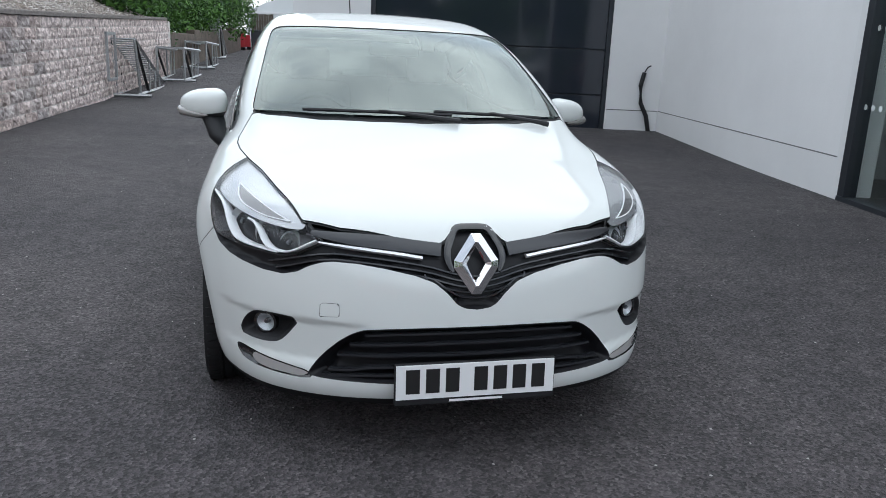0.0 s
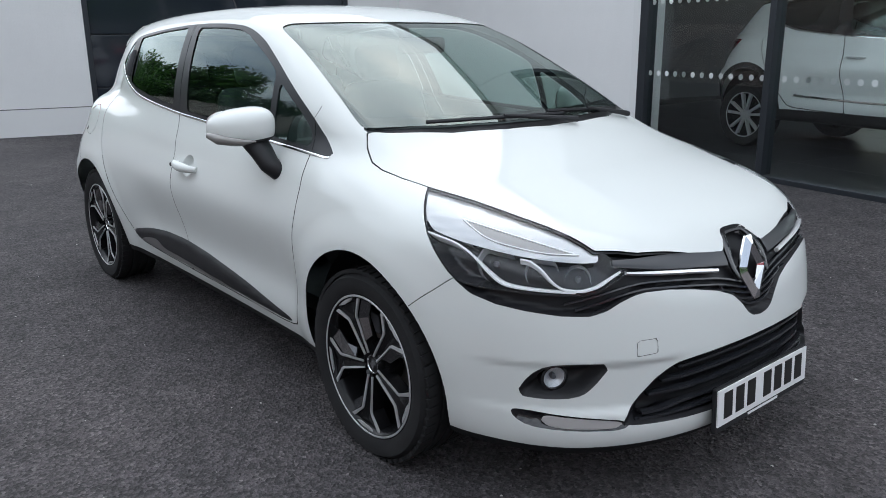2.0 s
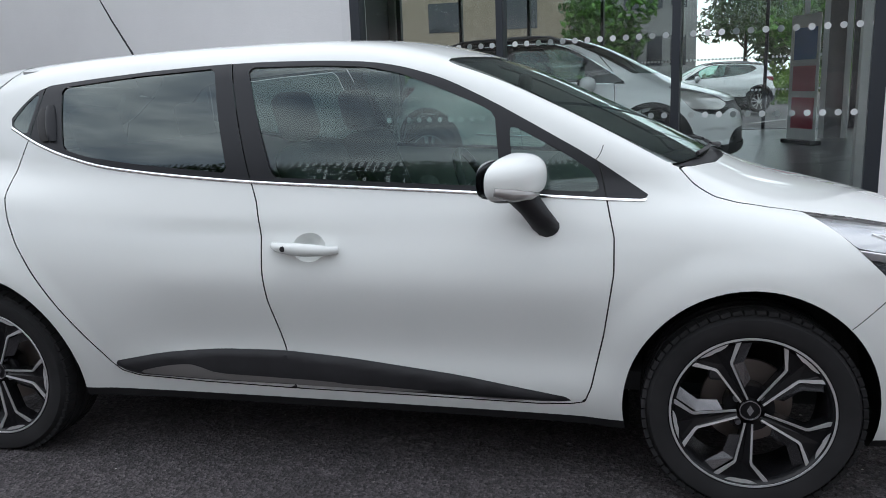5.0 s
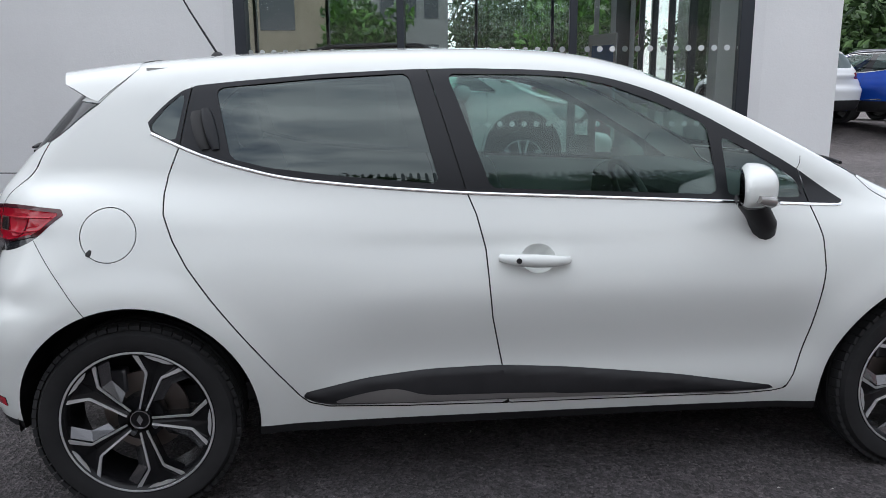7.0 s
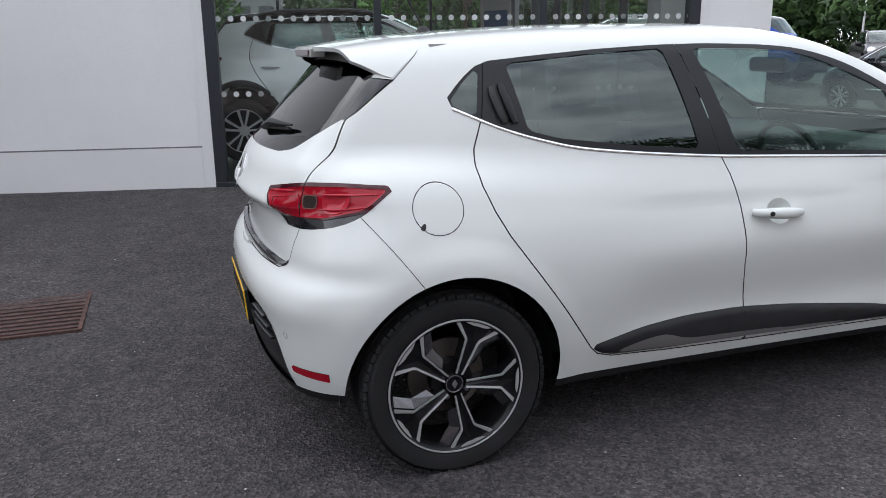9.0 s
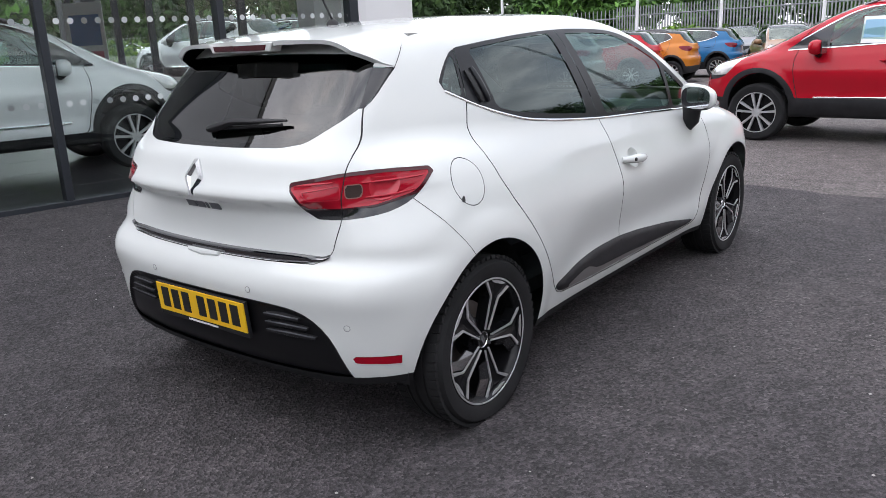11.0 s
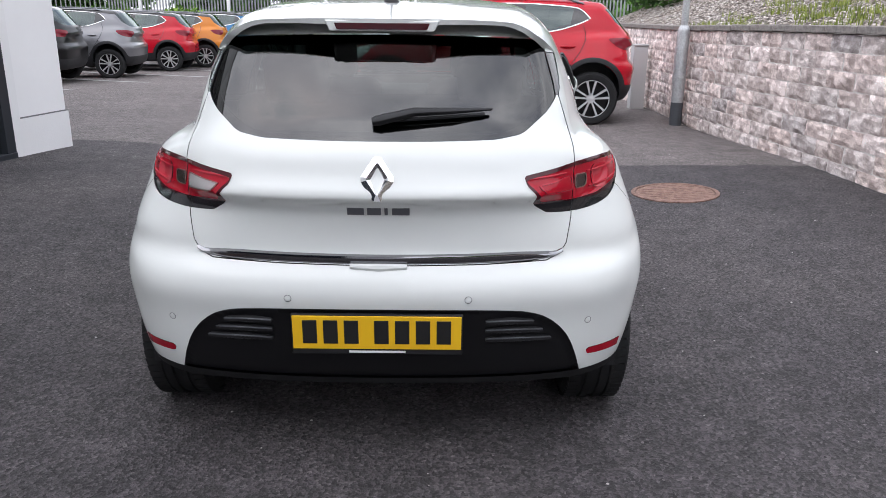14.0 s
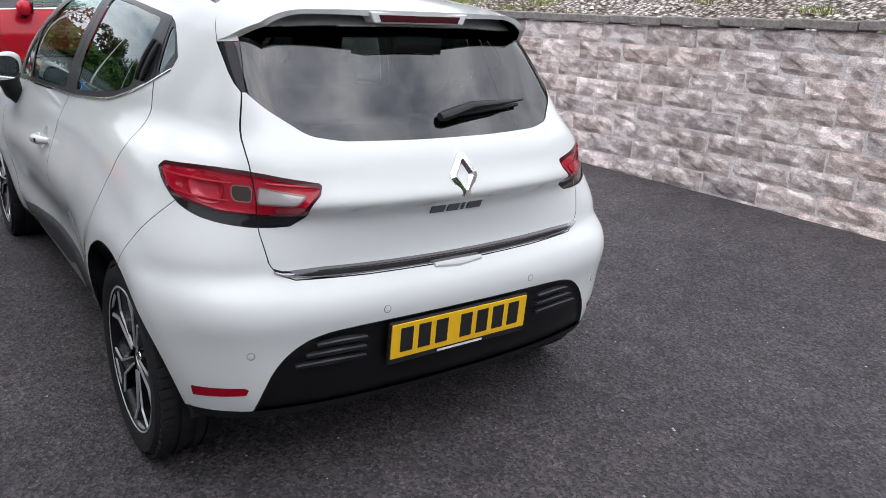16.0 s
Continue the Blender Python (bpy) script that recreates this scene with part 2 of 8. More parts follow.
def prism(poly, lo, hi, plane="yz", bevel=0.0):
    """A flat outline given thickness along the third axis."""
    bm = bmesh.new()

    def at(p, d):
        return {"yz": (d, p[0], p[1]), "xz": (p[0], d, p[1]), "xy": (p[0], p[1], d)}[plane]
    a_ = [bm.verts.new(at(p, lo)) for p in poly]
    b_ = [bm.verts.new(at(p, hi)) for p in poly]
    bm.faces.new(a_)
    bm.faces.new(b_)
    k = len(poly)
    for i in range(k):
        bm.faces.new((a_[i], a_[(i + 1) % k], b_[(i + 1) % k], b_[i]))
    bmesh.ops.recalc_face_normals(bm, faces=bm.faces)
    if bevel:
        bmesh.ops.bevel(bm, geom=[e for e in bm.edges], offset=bevel, segments=1, affect="EDGES")
    return bm


def soften(poly, n=2, closed=True, reach_=0.03):
    """Rounds the corners of an outline; a closed one by reach_ metres at most."""
    p = np.array(poly, float)
    for _ in range(n):
        q = np.roll(p, -1, 0) if closed else p[1:]
        b_ = p if closed else p[:-1]
        ln = np.linalg.norm(q - b_, axis=1)
        k = np.full(len(b_), 0.2) if not closed else np.minimum(0.25, reach_ / np.maximum(ln, 1e-9))
        k = k[:, None]
        r = np.empty((2 * len(b_), 2))
        r[0::2], r[1::2] = (1 - k) * b_ + k * q, k * b_ + (1 - k) * q
        if not closed:
            r = np.vstack([p[:1], r, p[-1:]])
        p = r
        reach_ = reach_ * 0.45
    return p

# ---- the car's body as a smooth solid, in the car's own frame: front axle at y = 0, ground at z = 0, nose towards -y ----
def curve(*pairs, ease=0.0):
    """A smooth function through (u, value) pairs that never overshoots; ease: how far its bends are spread."""
    u = np.array([p[0] for p in pairs], float)
    v = np.array([p[1] for p in pairs], float)
    h = np.diff(u)
    s = np.diff(v) / h
    m = np.zeros(len(u))
    m[0], m[-1] = s[0], s[-1]
    for i in range(1, len(u) - 1):
        if s[i - 1] * s[i] > 0:
            w1, w2 = 2 * h[i] + h[i - 1], h[i] + 2 * h[i - 1]
            m[i] = (w1 + w2) / (w1 / s[i - 1] + w2 / s[i])

    def f(q):
        q = np.asarray(q, float)
        i = np.clip(np.searchsorted(u, q) - 1, 0, len(u) - 2)
        t = (q - u[i]) / h[i]
        lo, hi = t < 0, t > 1
        tc = np.clip(t, 0, 1)
        r = ((2 * tc**3 - 3 * tc**2 + 1) * v[i] + (tc**3 - 2 * tc**2 + tc) * h[i] * m[i]
             + (3 * tc**2 - 2 * tc**3) * v[i + 1] + (tc**3 - tc**2) * h[i] * m[i + 1])
        r = np.where(lo, v[0] + (q - u[0]) * m[0], r)
        return np.where(hi, v[-1] + (q - u[-1]) * m[-1], r)
    if not ease:
        return f
    grid = np.arange(u[0] - 4 * ease - 0.5, u[-1] + 4 * ease + 0.5, 0.002)
    ker = np.exp(-0.5 * (np.arange(-int(4 * ease / 0.002), int(4 * ease / 0.002) + 1) * 0.002 / ease) ** 2)
    val = np.convolve(np.pad(f(grid), len(ker) // 2, mode="edge"), ker / ker.sum(), mode="valid")
    return lambda q: np.interp(np.asarray(q, float), grid, val)


def smax(a, b, r):
    return np.maximum(a, b) + np.maximum(r - np.abs(a - b), 0) ** 2 / (4 * r)


def smin(a, b, r):
    return -smax(-a, -b, r)


def sstep(a, b, q):
    t = np.clip((q - a) / (b - a), 0, 1)
    return t * t * (3 - 2 * t)


HUB_Z, WHEELBASE = 0.308, 2.589
flank_plan = curve((-0.9, 0.79), (-0.45, 0.825), (-0.1, 0.85), (0.1, 0.852), (0.5, 0.838), (1.2, 0.832), (1.9, 0.838), (2.35, 0.858), (2.65, 0.858), (2.95, 0.835), (3.3, 0.79), ease=0.12)
flank_inset = curve((0.1, 0.12), (0.2, 0.085), (0.26, 0.06), (0.31, 0.042), (0.36, 0.034), (0.43, 0.047), (0.5, 0.036), (0.6, 0.012), (0.68, 0.0), (0.76, 0.022), (0.84, 0.05), (0.92, 0.08), (1.0, 0.108), (1.1, 0.17), ease=0.035)
flank_plain = curve((0.1, 0.12), (0.2, 0.075), (0.3, 0.05), (0.45, 0.016), (0.6, 0.0), (0.7, 0.004), (0.8, 0.03), (0.9, 0.068), (1.0, 0.108), (1.1, 0.17), ease=0.04)
belt_top = curve((-0.82, 0.66), (-0.78, 0.705), (-0.7, 0.762), (-0.5, 0.832), (-0.2, 0.908), (0.1, 0.972), (0.4, 1.0), (0.9, 0.99), (1.5, 1.015), (2.1, 1.05), (2.6, 1.07), (3.1, 1.05), ease=0.03)
front_face = curve((0.12, -0.73), (0.18, -0.80), (0.22, -0.836), (0.27, -0.850), (0.33, -0.842), (0.45, -0.838), (0.55, -0.826), (0.65, -0.805), (0.75, -0.775), (0.85, -0.70), ease=0.02)
rear_face = curve((0.15, 2.98), (0.24, 3.10), (0.36, 3.15), (0.5, 3.165), (0.58, 3.178), (0.64, 3.16), (0.69, 3.105), (0.75, 3.098), (0.9, 3.108), (1.0, 3.10), (1.06, 3.06), (1.3, 2.9), ease=0.014)
glass_plan = curve((-0.2, 0.62), (0.1, 0.672), (0.3, 0.70), (0.8, 0.725), (1.5, 0.728), (2.1, 0.722), (2.5, 0.69), (2.8, 0.617), (3.1, 0.535), ease=0.12)
roof_line = curve((0.6, 1.36), (0.85, 1.405), (1.1, 1.435), (1.5, 1.452), (1.9, 1.447), (2.3, 1.430), (2.6, 1.406), (2.9, 1.366), ease=0.08)

tail_line = curve((1.0, 3.08), (1.04, 3.052), (1.2, 2.918), (1.26, 2.862), (1.30, 2.825), (1.40, 2.74), ease=0.03)


def body(x, y, z):
    """Below zero inside the car's body."""
    X = np.abs(x)
    # lower body
    doors = sstep(0.25, 0.55, y) * (1 - sstep(1.75, 2.15, y))
    inset = flank_inset(z) * doors + flank_plain(z) * (1 - doors)
    side = flank_plan(y) - inset
    for cy in (0.0, WHEELBASE):
        d = np.hypot(y - cy, z - HUB_Z)
        side = side + 0.012 * (1 - sstep(0.39, 0.50, d)) * sstep(0.1, 0.3, z)
    low = X - side
    fr = front_face(z) + 0.27 * X**2 + 0.58 * X**4
    # hollow below the crease of the bumper's corners, above the lower blade
    fr = fr + 0.011 * sstep(0.472, 0.448, z) * sstep(0.315, 0.345, z) * sstep(0.30, 0.42, X) * (1 - sstep(0.72, 0.80, X))
    low = smax(low, fr - y, 0.16)
    rr = rear_face(z) - (0.10 + 0.16 * sstep(0.72, 0.9, z)) * X**2 - 0.18 * X**4
    low = smax(low, y - rr, 0.20)
    top = belt_top(y) - 0.085 * X**2 - 0.05 * X**4
    low = smax(low, z - top, 0.10)
    low = smax(low, 0.18 - z, 0.05)
    # glasshouse
    gs = glass_plan(y) - 0.21 * (z - 1.0) - 0.56 * np.maximum(z - 1.0, 0) ** 2
    up = X - gs
    screen = (z - (0.985 + 0.53 * (y - (0.0 + 0.36 * X**2)) - 0.06 * np.maximum(y, 0) ** 2)) * 0.88
    up = smax(up, screen, 0.07)
    roof = roof_line(y) - 0.07 * X**2 - 0.14 * X**4
    up = smax(up, z - roof, 0.09)
    tail = (y - (tail_line(z) - 0.22 * X**2 - 0.25 * X**4)) * 0.85
    up = smax(up, tail, 0.07)
    up = smax(up, 0.86 - z, 0.05)
    return smin(low, up, 0.05)

# ---- cutting a skin into panels ----
class Skin:
    """Triangles with points and smooth normals."""
    def __init__(self, V, N, T):
        self.V, self.N, self.T = V, N, T

    def tidy(self):
        used = np.unique(self.T)
        back = np.full(len(self.V), -1)
        back[used] = np.arange(len(used))
        return Skin(self.V[used], self.N[used], back[self.T])


def join_skins(*skins):
    V, N, T, o = [], [], [], 0
    for s in skins:
        if len(s.T):
            V.append(s.V), N.append(s.N), T.append(s.T + o)
            o += len(s.V)
    if not T:
        return Skin(np.zeros((0, 3)), np.zeros((0, 3)), np.zeros((0, 3), int))
    return Skin(np.vstack(V), np.vstack(N), np.vstack(T))


def mirrored(s):
    k = np.array([-1.0, 1, 1])
    return Skin(s.V * k, s.N * k, s.T[:, ::-1].copy())


def cut(s, d):
    """Splits a skin where d, one value a point, changes its sign: (below zero, above zero)."""
    d = np.where(np.abs(d) < 1e-6, 1e-6, d)
    V, N, T = s.V, s.N, s.T
    dt = d[T]
    neg = (dt < 0).sum(1)
    inn, out = [T[neg == 3]], [T[neg == 0]]
    newV, newN = [V], [N]
    base = len(V)
    for count in (1, 2):
        C = T[neg == count]
        if not len(C):
            continue
        dc = d[C]
        lone = (dc < 0) if count == 1 else (dc > 0)
        k = np.argmax(lone, 1)
        r = np.arange(len(C))
        a, b, c = C[r, k], C[r, (k + 1) % 3], C[r, (k + 2) % 3]
        tb, tc = d[a] / (d[a] - d[b]), d[a] / (d[a] - d[c])
        for other, t in ((b, tb), (c, tc)):
            newV.append(V[a] + (V[other] - V[a]) * t[:, None])
            newN.append(N[a] + (N[other] - N[a]) * t[:, None])
        pb = base + np.arange(len(C))
        pc = pb + len(C)
        base += 2 * len(C)
        tip = np.stack([a, pb, pc], 1)
        rest = np.vstack([np.stack([pb, b, c], 1), np.stack([pb, c, pc], 1)])
        (inn if count == 1 else out).append(tip)
        (out if count == 1 else inn).append(rest)
    V, N = np.vstack(newV), np.vstack(newN)
    N = N / np.maximum(np.linalg.norm(N, axis=1, keepdims=True), 1e-9)
    return Skin(V, N, np.vstack(inn)).tidy(), Skin(V, N, np.vstack(out)).tidy()


def split_where(s, keep):
    """(triangles whose points all keep, the others)"""
    ok = keep[s.T].all(1)
    return Skin(s.V, s.N, s.T[ok]).tidy(), Skin(s.V, s.N, s.T[~ok]).tidy()


def outline_distance(p, poly):
    """Signed distance of points to a closed outline, below zero inside."""
    poly = np.asarray(poly, float)
    best = np.full(len(p), 1e9)
    inside = np.zeros(len(p), bool)
    for a, b in zip(poly, np.roll(poly, -1, 0)):
        ab, ap = b - a, p - a
        t = np.clip((ap @ ab) / max(ab @ ab, 1e-12), 0, 1)
        best = np.minimum(best, np.linalg.norm(ap - t[:, None] * ab, axis=1))
        if a[1] != b[1]:
            cross = ((a[1] > p[:, 1]) != (b[1] > p[:, 1])) & (p[:, 0] < (b[0] - a[0]) * (p[:, 1] - a[1]) / (b[1] - a[1]) + a[0])
            inside ^= cross
    return np.where(inside, -best, best)


VIEWS = {
    "side": lambda v: v[:, [1, 2]], "front": lambda v: v[:, [0, 2]], "top": lambda v: v[:, [0, 1]],
    "fore": lambda v: np.stack([(v[:, 1] - v[:, 0]) / 2**0.5, v[:, 2]], 1),          # looking in from the front corner
    "aft": lambda v: np.stack([(3 - v[:, 1] - v[:, 0]) / 2**0.5, v[:, 2]], 1),        # looking in from the rear corner
}


def take(s, view, poly, where, gap=0.0):
    """Cuts an outline out of a skin: (inside, gap strip, outside)."""
    zone, rest = split_where(s, where(s.V))
    if not len(zone.T):
        return zone, zone, s
    inside, out = cut(zone, outline_distance(VIEWS[view](zone.V), poly) + gap)
    strip = Skin(zone.V[:0], zone.N[:0], zone.T[:0])
    if gap and len(out.T):
        strip, out = cut(out, outline_distance(VIEWS[view](out.V), poly) - gap)
    return inside, strip, join_skins(rest, out)


def sunk(s, depth, view=None, poly=None, edge=0.02):
    """Pushes a skin inwards, easing off towards the outline."""
    k = np.ones(len(s.V))
    if poly is not None:
        k = sstep(0.0, edge, -outline_distance(VIEWS[view](s.V), poly))
    V = s.V - s.N * (depth * k)[:, None]
    e1, e2 = V[s.T[:, 1]] - V[s.T[:, 0]], V[s.T[:, 2]] - V[s.T[:, 0]]
    fn = np.cross(e1, e2)
    N = np.zeros_like(V)
    for i in range(3):
        np.add.at(N, s.T[:, i], fn)
    N /= np.maximum(np.linalg.norm(N, axis=1, keepdims=True), 1e-12)
    return Skin(V, N if poly is not None else s.N, s.T)


def skin_ob(name, s, mat, parent, label=""):
    return mesh_ob(name, s.V.tolist(), s.T.tolist(), mat, parent, label, normals=s.N.tolist())


def body_normal(P):
    h = 0.002
    g = np.stack([body(P[:, 0] + h * (i == 0), P[:, 1] + h * (i == 1), P[:, 2] + h * (i == 2))
                  - body(P[:, 0] - h * (i == 0), P[:, 1] - h * (i == 1), P[:, 2] - h * (i == 2)) for i in range(3)], 1)
    return g / np.maximum(np.linalg.norm(g, axis=1, keepdims=True), 1e-9)


def reach(origin, target):
    """The first point of the body's surface on the way from inside to a target outside."""
    lo = np.zeros(len(origin))
    hi = np.ones(len(origin))
    found = np.zeros(len(origin), bool)
    steps = 36
    for i in range(1, steps + 1):
        t = i / steps
        P = origin + (target - origin) * t
        outside = body(P[:, 0], P[:, 1], P[:, 2]) > 0
        first = outside & ~found
        hi[first] = t
        lo[~outside & ~found] = t
        found |= outside
    for _ in range(18):
        mid = (lo + hi) / 2
        P = origin + (target - origin) * mid[:, None]
        outside = body(P[:, 0], P[:, 1], P[:, 2]) > 0
        hi = np.where(outside, mid, hi)
        lo = np.where(outside, lo, mid)
    return origin + (target - origin) * lo[:, None]


def half_shell(step):
    """The right half of the body (x <= 0), from rays that fan out of a spine inside it."""
    x0, x1, y0, y1, z0, z1 = -0.96, 0.0, -0.98, 3.32, 0.08, 1.52
    nx, ny, nz = (max(4, round((b - a) / step)) for a, b in ((x0, x1), (y0, y1), (z0, z1)))
    xs, ys, zs = np.linspace(x0, x1, nx + 1), np.linspace(y0, y1, ny + 1), np.linspace(z0, z1, nz + 1)
    pts, tris, off = [], [], 0

    def sheet(A, B, f, flip):
        nonlocal off
        a, b = np.meshgrid(A, B, indexing="ij")
        pts.append(f(a.ravel(), b.ravel()))
        m, n = len(A), len(B)
        i = (np.arange(m - 1)[:, None] * n + np.arange(n - 1)[None]).ravel() + off
        q = np.stack([i, i + n, i + n + 1, i + 1], 1)
        if flip:
            q = q[:, ::-1]
        tris.append(q[:, [0, 1, 2]])
        tris.append(q[:, [0, 2, 3]])
        off += m * n
    sheet(xs, ys, lambda a, b: np.stack([a, b, a * 0 + z1], 1), False)
    sheet(xs, ys, lambda a, b: np.stack([a, b, a * 0 + z0], 1), True)
    sheet(ys, zs, lambda a, b: np.stack([a * 0 + x0, a, b], 1), True)
    sheet(xs, zs, lambda a, b: np.stack([a, a * 0 + y0, b], 1), False)
    sheet(xs, zs, lambda a, b: np.stack([a, a * 0 + y1, b], 1), True)
    P, T = np.vstack(pts), np.vstack(tris)
    _, first, inv = np.unique(np.round(P, 5), axis=0, return_index=True, return_inverse=True)
    P, T = P[first], inv.ravel()[T]
    O = np.stack([np.zeros(len(P)), np.clip(P[:, 1], 0.15, 2.55), np.full(len(P), 0.6)], 1)
    V = reach(O, P)
    V[np.abs(P[:, 0]) < 1e-9, 0] = 0
    return Skin(V, body_normal(V), T)


def on_side(y, z, out=0.0):
    y, z = np.atleast_1d(y).astype(float), np.atleast_1d(z).astype(float)
    o = np.stack([y * 0 - 0.02, y, z], 1)
    V = reach(o, o + [-1.1, 0, 0])
    return V + body_normal(V) * out


def on_front(x, z, out=0.0):
    x, z = np.atleast_1d(x).astype(float), np.atleast_1d(z).astype(float)
    o = np.stack([x, x * 0 + 0.1, z], 1)
    V = reach(o, o + [0, -1.2, 0])
    return V + body_normal(V) * out


def on_rear(x, z, out=0.0):
    x, z = np.atleast_1d(x).astype(float), np.atleast_1d(z).astype(float)
    o = np.stack([x, x * 0 + 2.5, z], 1)
    V = reach(o, o + [0, 0.9, 0])
    return V + body_normal(V) * out


def on_top(x, y, out=0.0):
    x, y = np.atleast_1d(x).astype(float), np.atleast_1d(y).astype(float)
    o = np.stack([x, y, x * 0 + 0.6], 1)
    V = reach(o, o + [0, 0, 1.0])
    return V + body_normal(V) * out


def dense(pts, step=0.02, soft=2):
    """Points spread evenly along a line through pts, softened."""
    p = soften(pts, soft, closed=False)
    out = []
    for a, b in zip(p, p[1:]):
        n = max(1, int(np.linalg.norm(b - a) / step))
        out += [a + (b - a) * i / n for i in range(n)]
    return np.array(out + [p[-1]])


def strip_bm(line, normals, width, height, sink=0.004):
    """A raised strip along a line on the body; width may differ along it."""
    bm = bmesh.new()
    n = len(line)
    wd = width if hasattr(width, "__len__") else [width] * n
    rows = []
    for i in range(n):
        d = Vector(line[min(i + 1, n - 1)] - line[max(i - 1, 0)]).normalized()
        u = Vector(normals[i])
        s = d.cross(u).normalized()
        p, w = Vector(line[i]), wd[i] / 2
        rows.append([bm.verts.new(p + s * a * w + u * b) for a, b in ((-1, -sink), (-1, height * 0.6), (-0.6, height), (0.6, height), (1, height * 0.6), (1, -sink))])
    for a_, b_ in zip(rows, rows[1:]):
        for j in range(5):
            bm.faces.new((a_[j], a_[j + 1], b_[j + 1], b_[j]))
    bm.faces.new(rows[0])
    bm.faces.new(rows[-1][::-1])
    bmesh.ops.recalc_face_normals(bm, faces=bm.faces)
    return bm


def strip(name, solver, pts, width, height, mat, parent, label="", flip=False, step=0.02):
    p = dense(pts, step)
    line = solver(p[:, 0], p[:, 1])
    nrm = body_normal(line)
    if flip:
        line, nrm = line * [-1, 1, 1], nrm * [-1, 1, 1]
    if hasattr(width, "__len__"):
        width = list(np.interp(np.linspace(0, 1, len(line)), np.linspace(0, 1, len(width)), width))
    return part(name, strip_bm(line, nrm, width, height), mat, parent, label, smooth=True)


# ---- outlines of the car's panels, on its right side ----
DLO = soften([(2.548, 1.190), (2.482, 1.262), (2.408, 1.317), (2.216, 1.335), (1.979, 1.353), (1.732, 1.365), (1.535, 1.368), (1.32, 1.363), (1.17, 1.353), (1.07, 1.336), (0.98, 1.311),
              (0.90, 1.283), (0.76, 1.215), (0.651, 1.155), (0.463, 1.048), (0.313, 0.946), (0.285, 0.928), (0.32, 0.92), (0.865, 0.950), (1.237, 0.969),
              (1.555, 0.985), (1.878, 1.012), (2.119, 1.040), (2.29, 1.084), (2.40, 1.123)], 1)
GLASS_F = soften([(1.597, 1.351), (1.33, 1.347), (1.18, 1.337), (1.07, 1.313), (0.93, 1.261), (0.80, 1.206), (0.752, 1.178), (0.728, 0.961), (1.474, 0.997)], 1, reach_=0.014)
GLASS_TRI = soften([(0.707, 1.148), (0.53, 1.052), (0.45, 0.998), (0.43, 0.943), (0.69, 0.955)], 1, reach_=0.014)
GLASS_R = soften([(2.322, 1.311), (2.01, 1.338), (1.722, 1.353), (1.636, 1.012), (1.947, 1.042), (2.17, 1.071), (2.277, 1.099)], 1, reach_=0.014)
GLASS_Q = soften([(2.530, 1.190), (2.468, 1.262), (2.413, 1.304), (2.446, 1.146)], 1, reach_=0.014)
DOOR_F = [(0.45, 1.06), (0.431, 1.0), (0.391, 0.82), (0.391, 0.72), (0.419, 0.53), (0.455, 0.36), (0.475, 0.306), (0.52, 0.296), (0.62, 0.290), (1.422, 0.298),
          (1.446, 0.44), (1.482, 0.604), (1.492, 0.70), (1.5, 0.816), (1.525, 0.92), (1.555, 0.995), (1.665, 1.38), (1.5, 1.5), (0.9, 1.5)]
DOOR_R = [(1.422, 0.298), (1.755, 0.308), (2.0, 0.322), (2.06, 0.34), (2.091, 0.37), (2.215, 0.538), (2.337, 0.701), (2.40, 0.79), (2.442, 0.868), (2.470, 0.943), (2.474, 1.0),
          (2.466, 1.05), (2.43, 1.143), (2.395, 1.32), (2.3, 1.5), (1.7, 1.5), (1.665, 1.38), (1.555, 0.995), (1.525, 0.92), (1.5, 0.816), (1.492, 0.70), (1.482, 0.604), (1.446, 0.44)]
TRIM = soften([(2.10, 0.372), (1.897, 0.411), (1.68, 0.430), (1.46, 0.432), (1.236, 0.416), (0.856, 0.374), (0.487, 0.312), (0.56, 0.299), (0.9, 0.302), (1.423, 0.312), (1.755, 0.316), (2.023, 0.327)], 1)
TRIM_IN = soften([(2.01, 0.340), (1.90, 0.366), (1.80, 0.376), (1.755, 0.366), (1.70, 0.348), (1.4, 0.340), (0.64, 0.308), (0.66, 0.304), (1.42, 0.322), (1.75, 0.327)], 1)
ARCHES = [[(cy + ra * math.cos(q), 0.308 + 0.375 * math.sin(q)) for q in np.linspace(0, 2 * math.pi, 60, endpoint=False)] for cy, ra in ((0.008, 0.356), (2.574, 0.362))]
BONNET = [(0.2, -0.713), (0.0, -0.713), (-0.045, -0.718), (-0.07, -0.733), (-0.097, -0.756), (-0.13, -0.757), (-0.242, -0.734), (-0.407, -0.683), (-0.515, -0.625), (-0.586, -0.416),
          (-0.628, -0.266), (-0.674, -0.135), (-0.70, -0.04), (-0.71, 0.044), (-0.704, 0.106), (-0.68, 0.165), (-0.652, 0.205), (-0.6, 0.165), (-0.4, 0.075), (-0.2, 0.03), (0.0, 0.012), (0.2, 0.012)]
COWL = [(-0.66, 0.215), (-0.6, 0.165), (-0.4, 0.075), (-0.2, 0.03), (0.0, 0.012), (0.2, 0.012), (0.2, 0.085), (0.0, 0.085), (-0.3, 0.115), (-0.5, 0.17), (-0.64, 0.235)]
SCREEN = soften([(0.2, 0.06), (0.0, 0.06), (-0.2, 0.073), (-0.4, 0.118), (-0.6, 0.195), (-0.652, 0.225), (-0.648, 0.28), (-0.605, 0.56), (-0.556, 0.90), (-0.53, 0.925), (-0.35, 0.862), (-0.17, 0.82), (0.0, 0.808), (0.2, 0.808)], 1)
